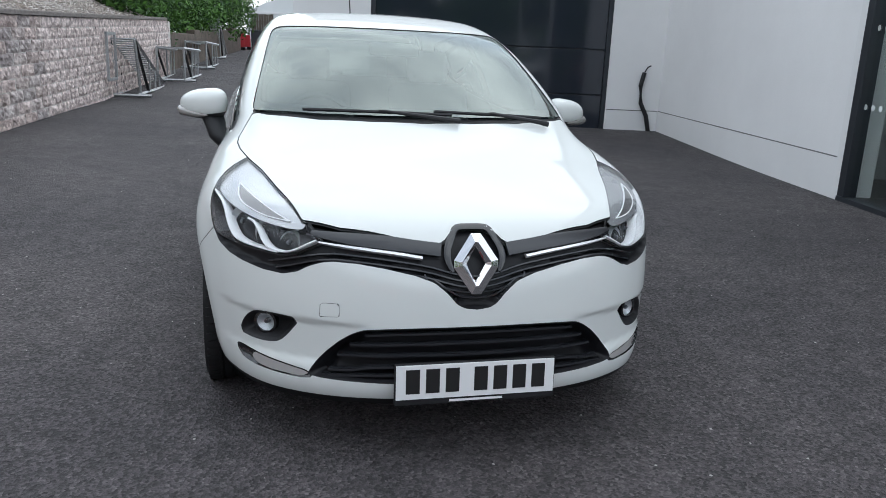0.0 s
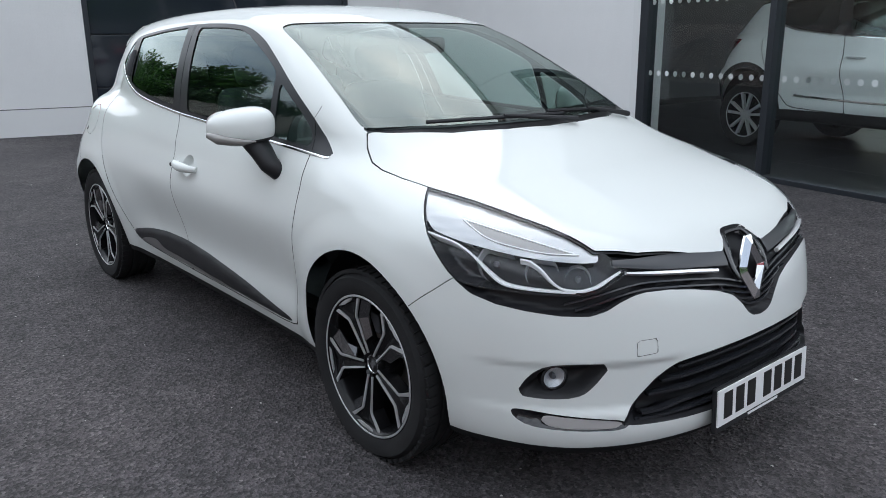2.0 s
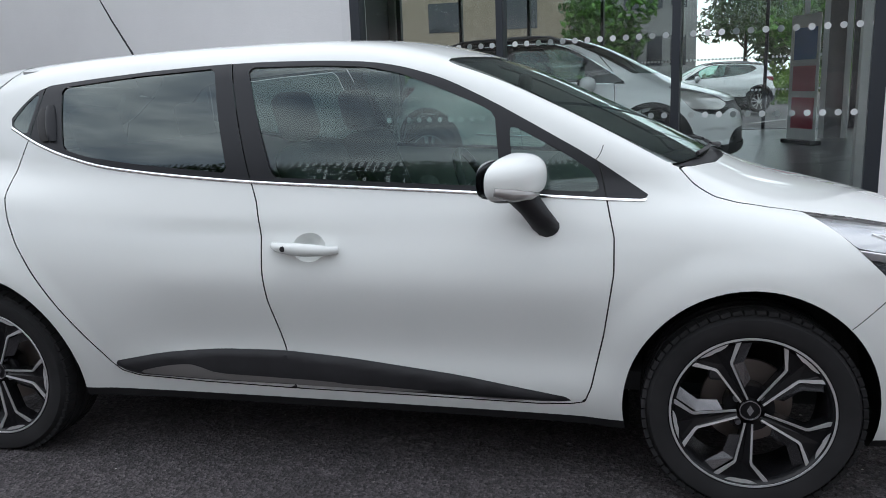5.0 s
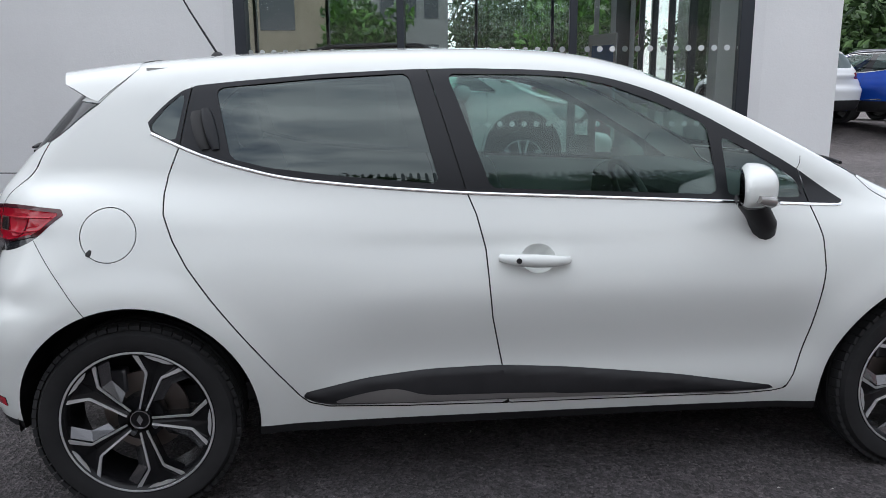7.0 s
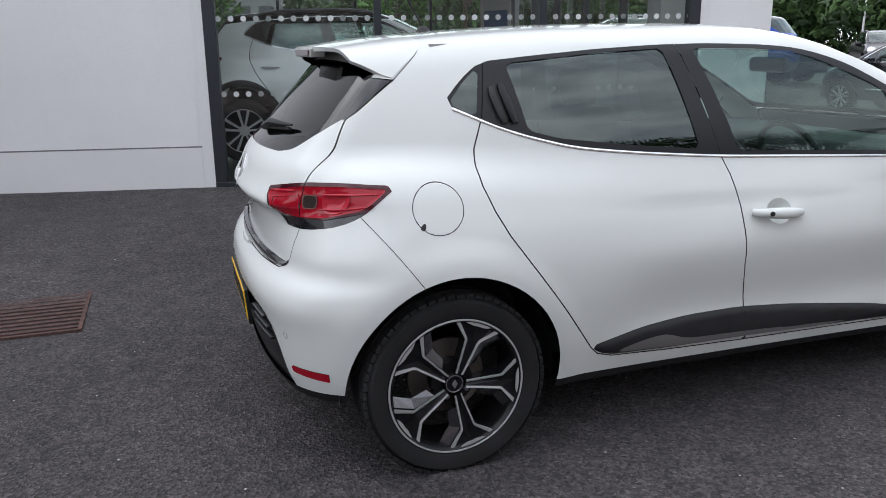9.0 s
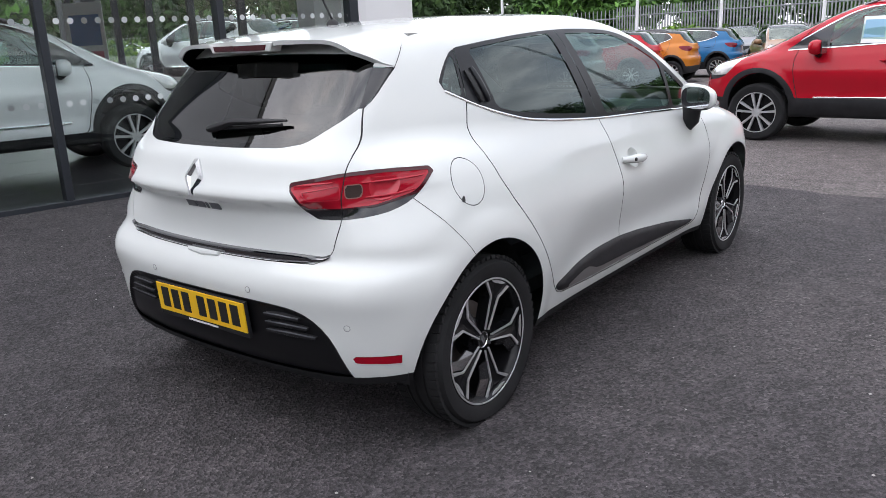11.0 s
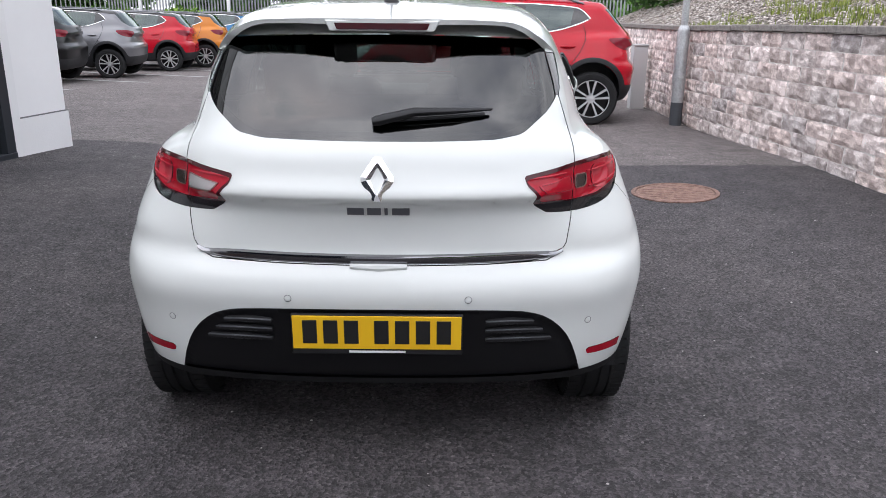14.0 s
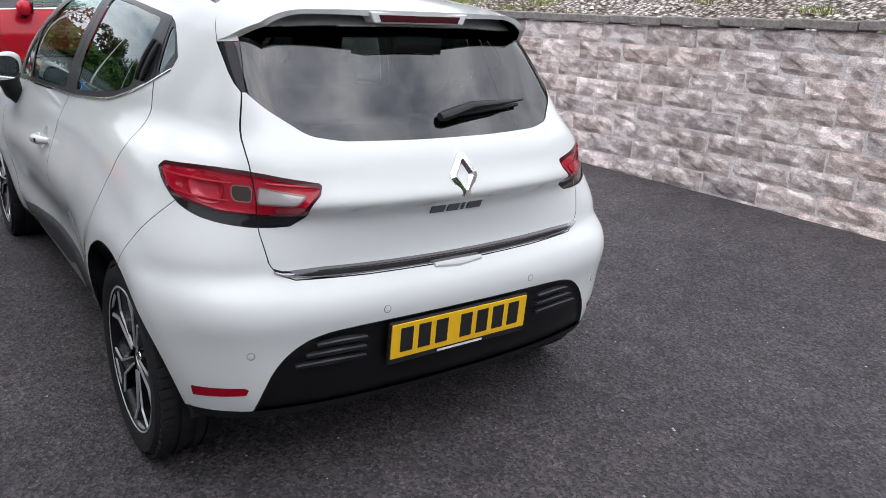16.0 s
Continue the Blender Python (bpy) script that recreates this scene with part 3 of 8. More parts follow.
LAMP = soften([(0.378, 0.884), (0.384, 0.872), (0.385, 0.832), (0.362, 0.763), (0.292, 0.672), (0.25, 0.660), (0.026, 0.648), (-0.074, 0.646), (-0.155, 0.690), (-0.172, 0.702), (-0.150, 0.716), (-0.076, 0.766), (0.12, 0.838), (0.25, 0.866)], 1)
MASK = [(-0.785, 0.672), (-0.768, 0.640), (-0.735, 0.619), (-0.693, 0.607), (-0.63, 0.596), (-0.574, 0.594), (-0.535, 0.606), (-0.50, 0.627), (-0.465, 0.641), (-0.43, 0.647), (-0.36, 0.645), (-0.281, 0.634), (-0.19, 0.615),
        (-0.131, 0.594), (-0.095, 0.565), (-0.062, 0.529), (-0.04, 0.517), (0.0, 0.512), (0.2, 0.512), (0.2, 0.85), (-0.3, 0.85), (-0.55, 0.76), (-0.70, 0.69)]
LOWER = soften([(0.2, 0.460), (0.0, 0.460), (-0.165, 0.459), (-0.31, 0.453), (-0.36, 0.444), (-0.43, 0.394), (-0.512, 0.296), (-0.49, 0.288), (-0.40, 0.284), (-0.244, 0.281), (0.0, 0.279), (0.2, 0.279)], 1)
FOG = soften([(0.125, 0.369), (0.09, 0.43), (0.04, 0.462), (-0.03, 0.468), (-0.136, 0.466), (-0.075, 0.388), (-0.04, 0.370), (0.03, 0.364)], 1)
DRL = soften([(0.143, 0.325), (0.111, 0.333), (-0.06, 0.318), (-0.185, 0.303), (-0.178, 0.277), (-0.053, 0.279), (0.06, 0.283), (0.11, 0.294)], 1)
FIN_EDGE = [(2.690, 1.266), (2.722, 1.243), (2.745, 1.225), (2.785, 1.192), (2.82, 1.165), (2.850, 1.146)]
fin_x = {z: float(on_side(y, z)[0, 0]) for y, z in FIN_EDGE}
fin_low, fin_mid, fin_top = fin_x[1.146], fin_x[1.192], fin_x[1.266]
REARWIN = soften([(0.2, 1.325), (0.0, 1.325), (-0.25, 1.322), (fin_top + 0.045, 1.312), (fin_top + 0.036, 1.266), (fin_mid + 0.024, 1.192), (fin_low + 0.008, 1.146), (fin_low + 0.013, 1.138), (fin_low + 0.038, 1.108), (fin_low + 0.085, 1.073), (-0.426, 1.046), (-0.345, 1.033), (-0.142, 1.030), (0.0, 1.030), (0.2, 1.030)], 1, reach_=0.012)
TAILGATE = [(0.2, 0.668), (0.0, 0.668), (-0.30, 0.671), (-0.505, 0.677), (-0.546, 0.693), (-0.566, 0.722), (-0.580, 0.80), (-0.584, 0.87), (-0.587, 0.955), (-0.586, 1.0), (-0.581, 1.03), (-0.566, 1.085), (fin_low, 1.146), (fin_x[1.165], 1.165), (fin_mid, 1.192), (fin_x[1.225], 1.225), (fin_x[1.243], 1.243), (fin_top, 1.266), (fin_top + 0.06, 1.276), (-0.42, 1.31), (0.2, 1.31)]
FIN = [(2.5, 1.146), (3.2, 1.146), (3.2, 1.45), (2.5, 1.45)]
TAIL = soften([(0.225, 0.930), (0.30, 0.944), (0.409, 0.962), (0.55, 0.968), (0.715, 0.960), (0.668, 0.905), (0.628, 0.869), (0.566, 0.842), (0.49, 0.826), (0.393, 0.814), (0.302, 0.816)], 1)
DIFFUSER = soften([(-0.640, 0.27), (-0.60, 0.40), (-0.565, 0.463), (-0.51, 0.512), (-0.45, 0.534), (-0.38, 0.541), (-0.253, 0.545), (0.0, 0.547), (0.2, 0.547), (0.2, 0.1), (-0.64, 0.1)], 1)
REFLECTOR = [(-0.80, 0.388), (-0.64, 0.389), (-0.648, 0.366), (-0.80, 0.357)]
FLAP = [(2.626 + 0.081 * math.cos(q), 0.888 + 0.077 * math.sin(q)) for q in np.linspace(0, 2 * math.pi, 40, endpoint=False)]
TOW = [(-0.470, 0.480), (-0.468, 0.522), (-0.413, 0.524), (-0.413, 0.484)]
underside = curve((-1.0, 0.232), (-0.7, 0.226), (-0.36, 0.224), (0.4, 0.250), (1.4, 0.258), (2.2, 0.268), (2.6, 0.29), (2.95, 0.312), (3.2, 0.300))


def tyre_and_rim(radius=0.308, width=0.205, rim=0.222, lug=True, spokes=5, bright=None):
    """A wheel whose outer face looks towards -x: the parts as (name, bmesh, material, sub-parts)."""
    h = width / 2
    side = radius - rim
    tyre = lathe([(rim - 0.004, -h + 0.02), (rim + 0.004, -h + 0.004), (rim + side * 0.35, -h - 0.006), (rim + side * 0.7, -h - 0.004), (radius - 0.014, -h + 0.012), (radius - 0.003, -h + 0.03),
                  (radius, -h * 0.5), (radius, -h * 0.46), (radius - 0.007, -h * 0.45), (radius - 0.007, -h * 0.36), (radius + 0.001, -h * 0.35), (radius + 0.001, -0.012), (radius - 0.007, -0.010), (radius - 0.007, 0.010),
                  (radius + 0.001, 0.012), (radius + 0.001, h * 0.35), (radius - 0.007, h * 0.36), (radius - 0.007, h * 0.45), (radius, h * 0.46), (radius - 0.003, h - 0.03), (radius - 0.014, h - 0.012), (rim + side * 0.5, h), (rim, h - 0.02)], 72)
    return tyre


def fork_spoke(r0, r1):
    """One forked spoke: a dark web whose two edges kink outwards, each edge faced with bright metal; returns (dark, bright), pointing to +z."""
    dark, bright = bmesh.new(), bmesh.new()
    edge = [(0.0125, r0), (0.0250, 0.154), (0.0285, 0.1600), (0.0800, 0.2060)]
    wide = [0.0050, 0.0062, 0.0075, 0.0125]

    def dip(z):
        return 0.011 * (1 - (z - r0) / (r1 - r0)) ** 1.3
    # web between the edges, with a shallow hollow along its middle
    cols = []
    for y, z in edge:
        cols.append([dark.verts.new((dx + dip(z), y * k, z + (0.0 if abs(k) == 1 else 0.010 * (z > 0.18)))) for k, dx in ((-1, 0.045), (-1, -0.004), (-0.72, 0.001), (0, 0.007), (0.72, 0.001), (1, -0.004), (1, 0.045))])
    for a_, b_ in zip(cols, cols[1:]):
        for j in range(6):
            dark.faces.new((a_[j], a_[j + 1], b_[j + 1], b_[j]))
    for s in (-1, 1):
        rows = []
        for (y, z), w in zip(edge, wide):
            x = dip(z) - 0.0065
            tilt = 0.0015
            o, n_ = (0.86, 0.51) if z > 0.165 else (1.0, -0.11)
            if z > 0.18:
                o, n_ = (0.66, -0.75)
            elif z > 0.157:
                o, n_ = (0.93, -0.36)
            rows.append([bright.verts.new((x + 0.006, s * (y + o * 0.0008), z + n_ * 0.0008)), bright.verts.new((x, s * y, z)), bright.verts.new((x + tilt, s * (y - o * w), z - n_ * w)), bright.verts.new((x + 0.006, s * (y - o * w), z - n_ * w))])
        for u, v in zip(rows, rows[1:]):
            for j in range(4):
                bright.faces.new((u[j], u[(j + 1) % 4], v[(j + 1) % 4], v[j]))
        bright.faces.new(rows[0])
        bright.faces.new(rows[-1][::-1])
    for bm in (dark, bright):
        bmesh.ops.recalc_face_normals(bm, faces=bm.faces)
    return dark, bright


def alloy_wheel(parent, m, radius=0.308, rim=0.230, spokes=5, turn=0.0):
    """A black alloy wheel with machined edges, outer face towards -x of its own frame."""
    w = new("wheel")
    w.parent = parent
    w.matrix_basis = m
    part("tyre", tyre_and_rim(radius, 0.2, rim), RUBBER, w, "worn black road tyre", smooth=True)
    for x0, x1 in ((-0.094, -0.054), (0.054, 0.094)):
        lugs = bmesh.new()
        for i in range(60):
            add_box(lugs, (x0, -0.0130, -0.006), (x1, 0.0130, 0.0065), m=pose(0, 0, 0, 6 * i, 0, 0) @ Matrix.Translation((0, 0, radius - 0.0058)) @ pose(0, 0, 0, 0, 0, 9))
        part("tread", lugs, RUBBER, w)
    barrel = lathe([(rim, 0.08), (rim - 0.02, 0.07), (rim - 0.024, -0.06), (rim - 0.018, -0.085), (rim - 0.008, -0.096), (rim + 0.003, -0.096), (rim + 0.004, -0.088)], 72)
    rm = part("rim", barrel, RIM_BLACK, w, "gloss black alloy rim", smooth=True)
    lip = lathe([(rim - 0.0075, -0.0945), (rim - 0.006, -0.0975), (rim - 0.001, -0.0975), (rim + 0.001, -0.0945)], 96)
    part("rim_lip", lip, ALLOY, w, "machined silver rim lip", smooth=True)
    for i in range(spokes):
        rot = pose(0, 0, 0, turn + 360 / spokes * i, 0, 0)
        d, b = fork_spoke(0.038, rim - 0.004)
        for bm, nm, mt in ((d, "spoke", RIM_BLACK), (b, "spoke_edge", ALLOY)):
            bmesh.ops.transform(bm, matrix=Matrix.Translation((-0.085, 0, 0)) @ rot, verts=bm.verts)
            part(nm, bm, mt, w, "machined silver spoke edges" if nm == "spoke_edge" else "")
        # the spoke's side face and the sky it reflects, modelled as a grey blade
        blade = bmesh.new()
        wide_, up_ = [(-0.020, 0.075), (-0.027, 0.150), (-0.082, 0.203)], [(-0.046, 0.085), (-0.056, 0.140), (-0.102, 0.180)]
        lo_ = [blade.verts.new((0.004, y_, z_)) for y_, z_ in wide_]
        hi_ = [blade.verts.new((0.020, y_, z_)) for y_, z_ in up_]
        for i_ in range(2):
            blade.faces.new((lo_[i_], lo_[i_ + 1], hi_[i_ + 1], hi_[i_]))
        got_ = bmesh.ops.extrude_face_region(blade, geom=blade.faces[:])
        bmesh.ops.translate(blade, vec=(0.006, 0, 0), verts=[v_ for v_ in got_["geom"] if isinstance(v_, bmesh.types.BMVert)])
        bmesh.ops.recalc_face_normals(blade, faces=blade.faces)
        bmesh.ops.transform(blade, matrix=Matrix.Translation((-0.085, 0, 0)) @ rot, verts=blade.verts)
        part("spoke_blade", blade, RIM_SHEEN, w, "grey metallic piece standing for the spoke's reflecting side")
        arc = [(math.sin(radians(q)), math.cos(radians(q))) for q in (-12, -8, -4, 0, 4, 8, 13)]
        outer = [(u * (rim - 0.0085), v * (rim - 0.0085)) for u, v in arc]
        inner = [(u * (rim - t_), v * (rim - t_)) for (u, v), t_ in zip(arc, (0.011, 0.019, 0.022, 0.021, 0.022, 0.018, 0.010))]
        sc = prism(outer + inner[::-1], -0.0075, -0.003, "yz")
        bmesh.ops.transform(sc, matrix=Matrix.Translation((-0.085, 0, 0)) @ rot, verts=sc.verts)
        part("spoke_facet", sc, ALLOY, w)
    hub = lathe([(0.0, -0.068), (0.03, -0.067), (0.034, -0.062), (0.036, -0.05), (0.07, -0.055), (0.074, -0.03), (0.07, 0.0)], 40)
    part("hub", hub, RIM_BLACK, w, smooth=True)
    cap = lathe([(0.026, -0.0675), (0.0275, -0.0705), (0.030, -0.0705), (0.031, -0.067)], 40)
    part("cap_ring", cap, CHROME, w, smooth=True)
    emblem = prism([(0, 0.017), (0.010, 0), (0, -0.017), (-0.010, 0)], -0.0715, -0.067, "yz")
    part("cap_emblem", emblem, CHROME, w, "small diamond-shaped chrome emblem")
    for i in range(4):
        q = radians(19 + turn * 0.5 + 90 * i)
        nut = lathe([(0.0, -0.069), (0.007, -0.069), (0.0085, -0.067), (0.0085, -0.05)], 12)
        bmesh.ops.translate(nut, vec=(0, 0.050 * math.cos(q), 0.050 * math.sin(q)), verts=nut.verts)
        part("wheel_bolt", nut, SATIN, w, smooth=True)
    disc = lathe([(0.05, 0.012), (0.13, 0.010), (0.132, 0.02), (0.05, 0.022)], 48)
    part("brake_disc", disc, DISC, w, smooth=True)
    cal = box((0.0, 0.05, 0.06), (0.045, 0.11, 0.14), 0.01)
    part("brake_caliper", cal, SATIN, w)
    return w


def plate(parent, m, face, label):
    """A number plate in its holder, its writing as plain bars; it faces -y of its own frame."""
    p = new("number_plate")
    p.parent = parent
    p.matrix_basis = m
    p["label"] = label
    part("holder", box((-0.256, -0.002, -0.020), (0.256, 0.012, 0.112), 0.003), BLACK, p)
    part("plate_face", box((-0.252, -0.006, 0.0), (0.252, 0.0, 0.108), 0.001), face, p)
    for i in range(7):
        x = -0.222 + i * 0.0620 + (0.028 if i > 2 else 0)
        part("character_bar", box((x, -0.0075, 0.018), (x + 0.043, -0.005, 0.095), 0.0008), INK, p)
    part("caption_bar", box((-0.085, -0.0035, -0.014), (0.085, -0.001, -0.007)), PLATE_WHITE, p)
    return p


def emblem(parent, m, h, w, name="emblem"):
    """A chrome diamond ring with blunt side corners; it faces -y of its own frame."""
    bm = bmesh.new()
    ways = [(-0.22, 1), (0.22, 1), (1, 0.12), (1, -0.12), (0.22, -1), (-0.22, -1), (-1, -0.12), (-1, 0.12)]
    rim_ = [bm.verts.new((x * w, 0.004, z * h)) for x, z in ways]
    outer = [bm.verts.new((x * w, -0.004, z * h)) for x, z in ways]
    crest = [bm.verts.new((x * w * (0.3 if abs(z) == 1 else 0.66), -0.14 * h, z * h * (0.72 if abs(z) == 1 else 0.5))) for x, z in ways]
    inner = [bm.verts.new((x * w * (0.1 if abs(z) == 1 else 0.42), -0.005 * h, z * h * (0.54 if abs(z) == 1 else 0.12))) for x, z in ways]
    for a_, b_ in ((rim_, outer), (outer, crest), (crest, inner)):
        for i in range(8):
            bm.faces.new((a_[i], a_[(i + 1) % 8], b_[(i + 1) % 8], b_[i]))
    bmesh.ops.recalc_face_normals(bm, faces=bm.faces)
    ob = part(name, bm, BADGE, parent, "polished chrome diamond-shaped badge")
    ob.matrix_basis = m
    return ob


RED_LINE = material("light_red_line", (0.44, 0.014, 0.032), 0.2)
LENS_EDGE = material("pale_lens_edge", (0.28, 0.14, 0.13), 0.2, 0.3)
# clear lamp panel coloured dark for the reflection it shows
DIM_LENS = material("dim_lens", (0.06, 0.042, 0.038), 0.12, 0.5, 0.4)


def ribbed_silver():
    """Silvered plastic with fine moulded ribs."""
    m = material("lamp_silver", (0.46, 0.465, 0.47), 0.22, 0.6)
    n, l, b = tools(m)
    co = n.new("ShaderNodeTexCoord")
    wv = n.new("ShaderNodeTexWave")
    wv.bands_direction = "Z"
    wv.inputs["Scale"].default_value, wv.inputs["Distortion"].default_value = 16.0, 1.5
    l.new(co.outputs["Object"], wv.inputs["Vector"])
    bump_node(m, wv.outputs["Fac"], 0.12, 0.006)
    return m


RIGHT = lambda v: v[:, 0] < -0.3
NOSE = lambda v: v[:, 1] < -0.05
TAILEND = lambda v: v[:, 1] > 2.45


def hatchback():
    car = thing("hatchback_car", "white five-door hatchback parked on the dark asphalt forecourt", "car", pose(0, 0, 0.0))
    shell = half_shell(0.0165)
    seams = []
    for arch in ARCHES:
        _, _, shell = take(shell, "side", arch, lambda v: v[:, 0] < -0.45)
    under, shell = cut(shell, shell.V[:, 2] - underside(shell.V[:, 1]))

    # windows
    dlo, st, shell = take(shell, "side", DLO, RIGHT, 0.0)
    screen, _, shell = take(shell, "top", SCREEN, lambda v: (v[:, 2] > 0.93) & (v[:, 1] < 1.3))
    cowl, _, shell = take(shell, "top", COWL, lambda v: (v[:, 2] > 0.93) & (v[:, 1] < 0.6))
    rearwin, _, shell = take(shell, "front", REARWIN, lambda v: (v[:, 1] > 2.45) & (v[:, 2] > 0.98))
    # nose
    bonnet, st, shell = take(shell, "top", BONNET, lambda v: (v[:, 2] > 0.66) & (v[:, 1] < 0.4), 0.0022)
    seams.append(st)
    lamp, st, shell = take(shell, "fore", LAMP, lambda v: (v[:, 1] < 0.1) & (v[:, 0] < -0.25), 0.0018)
    seams.append(st)
    mask, _, shell = take(shell, "front", MASK, lambda v: v[:, 1] < -0.3)
    lower, _, shell = take(shell, "front", LOWER, NOSE)
    fog, _, shell = take(shell, "fore", FOG, NOSE)
    drl, _, shell = take(shell, "fore", DRL, NOSE)
    tow, st, shell = take(shell, "front", TOW, NOSE, 0.0006)
    tow_seam = st
    # tail
    gate, st, shell = take(shell, "front", TAILGATE, TAILEND, 0.0014)
    seams.append(st)
    fin, _, gate = take(gate, "side", FIN, lambda v: (v[:, 2] > 1.08) & (v[:, 0] < -0.42))
    tail_in, _, gate = take(gate, "aft", TAIL, TAILEND)
    tail_out, _, shell = take(shell, "aft", TAIL, TAILEND)
    diff, _, shell = take(shell, "front", DIFFUSER, TAILEND)
    refl, _, shell = take(shell, "front", REFLECTOR, lambda v: v[:, 1] > 2.975)
    # flanks
    trim, _, shell = take(shell, "side", TRIM, RIGHT)
    BELOW = lambda v: (v[:, 0] < -0.3) & (v[:, 2] < np.interp(v[:, 1], (0.5, 1.2, 2.0, 2.35, 2.6), (0.95, 0.99, 1.06, 1.16, 1.2)))
    door_f, st, shell = take(shell, "side", DOOR_F, BELOW, 0.0022)
    seams.append(st)
    door_r, st, shell = take(shell, "side", DOOR_R, BELOW, 0.0022)
    seams.append(st)
    flap, flap_seam, shell_right = take(shell, "side", FLAP, RIGHT, 0.0013)
    shell_left = shell

    def both(s):
        return join_skins(s, mirrored(s))
    skin_ob("body_shell", join_skins(shell_right, mirrored(shell_left), mirrored(tow), mirrored(tow_seam)), WHITE, car, "glossy white painted bodywork")
    skin_ob("panel_gap", sunk(join_skins(both(join_skins(*seams)), flap_seam, tow_seam), 0.006), SEAM, car, "dark gaps between the panels")
    skin_ob("fuel_flap", flap, WHITE, car, "round white fuel flap")
    for flip in (False, True):
        for nm, line in (("bumper_joint", [(-0.376, 0.678), (-0.352, 0.661), (-0.326, 0.639), (-0.298, 0.618), (-0.272, 0.597), (-0.245, 0.575)]), ("bumper_joint", [(2.858, 0.872), (2.77, 0.765), (2.690, 0.655)]),
                         ("spoiler_joint", [(2.583, 1.376), (2.601, 1.345), (2.648, 1.304), (2.692, 1.263)]), ("pillar_joint", [(0.446, 1.036), (0.432, 1.056), (0.426, 1.076)])):
            strip(nm, on_side, line, 0.0024, 0.0005, SEAM, car, "", flip)
    strip("roof_joint", on_top, [(-0.30, 2.575), (-0.15, 2.574), (0, 2.573), (0.15, 2.574), (0.30, 2.575)], 0.002, 0.0003, SEAM, car)
    # the black notch at the flap's edge, laid on as a raised dark strip
    strip("flap_stop", on_side, [(2.674, 0.848), (2.680, 0.838), (2.684, 0.830)], (0.004, 0.016, 0.010), 0.002, SEAM, car, "small dark strip standing for the flap's notch")
    skin_ob("tow_eye_cover", tow, WHITE, car)
    skin_ob("bonnet", both(bonnet), WHITE, car, "curved white bonnet")
    gate_ob = skin_ob("tailgate", both(gate), WHITE, car, "white tailgate with chrome badge")
    under.V[:, 2] = np.maximum(under.V[:, 2], underside(under.V[:, 1]) - 0.03)
    under.V[:, 2] = np.maximum(under.V[:, 2], np.interp(under.V[:, 1], (2.5, 2.75, 3.0, 3.2), (0.17, 0.235, 0.275, 0.285)))
    skin_ob("underbody", both(under), UNDER, car, "black plastic lower edge and floor")
    skin_ob("cowl", both(sunk(cowl, 0.012, "top", COWL, 0.01)), BLACK, car, "black plastic panel below the windscreen")
    skin_ob("windscreen", both(sunk(screen, 0.003)), GLASS, car, "raked windscreen reflecting clouds")
    edge_in = soften([(x * 0.955 if x < 0 else x, 0.11 + (y - 0.06) * 0.955) for x, y in SCREEN], 0)
    ws_clear, _, ws_frit = take(sunk(screen, 0.0045), "top", edge_in, lambda v: v[:, 0] < 9)
    skin_ob("windscreen_border", both(ws_frit), FRIT, car, "black printed border")
    skin_ob("rear_window", both(sunk(rearwin, 0.003)), REAR_GLASS, gate_ob, "dark rear window reflecting the sky")
    inner_rw = soften([(0.2, 1.296), (fin_top + 0.10, 1.286), (fin_mid + 0.06, 1.192), (fin_low + 0.045, 1.150), (fin_low + 0.070, 1.112), (fin_low + 0.115, 1.080), (-0.40, 1.058), (-0.33, 1.045), (0.0, 1.041), (0.2, 1.041)], 1, reach_=0.012)
    _, _, frit = take(sunk(rearwin, 0.0045), "front", inner_rw, lambda v: v[:, 0] < 9)
    skin_ob("rear_window_border", both(frit), FRIT, gate_ob, "black printed border of the rear window")

    # side windows and their black frames
    f_in, f_gap, rest = take(dlo, "side", DOOR_F, RIGHT, 0.0022)
    r_in, r_gap, quarter = take(rest, "side", DOOR_R, RIGHT, 0.0022)
    gf, _, f_in = take(f_in, "side", GLASS_F, RIGHT)
    gt, _, f_in = take(f_in, "side", GLASS_TRI, RIGHT)
    gr, _, r_in = take(r_in, "side", GLASS_R, RIGHT)
    gq, _, quarter = take(quarter, "side", GLASS_Q, RIGHT)
    trim_f, _, trim_r = take(trim, "side", DOOR_F, RIGHT, 0.0)
    cup_poly = [(1.335 + 0.056 * math.cos(q), 0.782 + 0.045 * math.sin(q)) for q in np.linspace(0, 2 * math.pi, 32, endpoint=False)]
    cup, _, door_f = take(door_f, "side", cup_poly, RIGHT)
    for flip in (False, True):
        def one(s):
            return mirrored(s) if flip else s
        fd = skin_ob("front_door", one(door_f), WHITE, car, "white front door")
        rd = skin_ob("rear_door", one(door_r), WHITE, car, "white rear door with hidden handle")
        for dr, fr, glass, mat in ((fd, f_in, gf, TINTED), (rd, r_in, gr, PRIVACY)):
            skin_ob("window_frame", one(fr), FRAME, dr, "black window frame")
            skin_ob("window_glass", one(sunk(glass, 0.004)), mat, dr, "tinted door glass")
        for gp in (f_gap, r_gap):
            for piece in split_where(gp, gp.V[:, 1] < (0.9 if gp is f_gap else 2.0)):
                if len(piece.T):
                    skin_ob("pillar_gap", one(sunk(piece, 0.005)), SEAM, car)
        fore_trim, aft_trim = split_where(quarter, quarter.V[:, 1] < 1.0)
        skin_ob("corner_trim", one(fore_trim), FRAME, car, "gloss black window corner trim")
        skin_ob("corner_trim", one(aft_trim), FRAME, car, "gloss black window corner trim")
        skin_ob("spoiler_fin", one(fin), GLOSS, gate_ob, "gloss black fin beside the rear window")
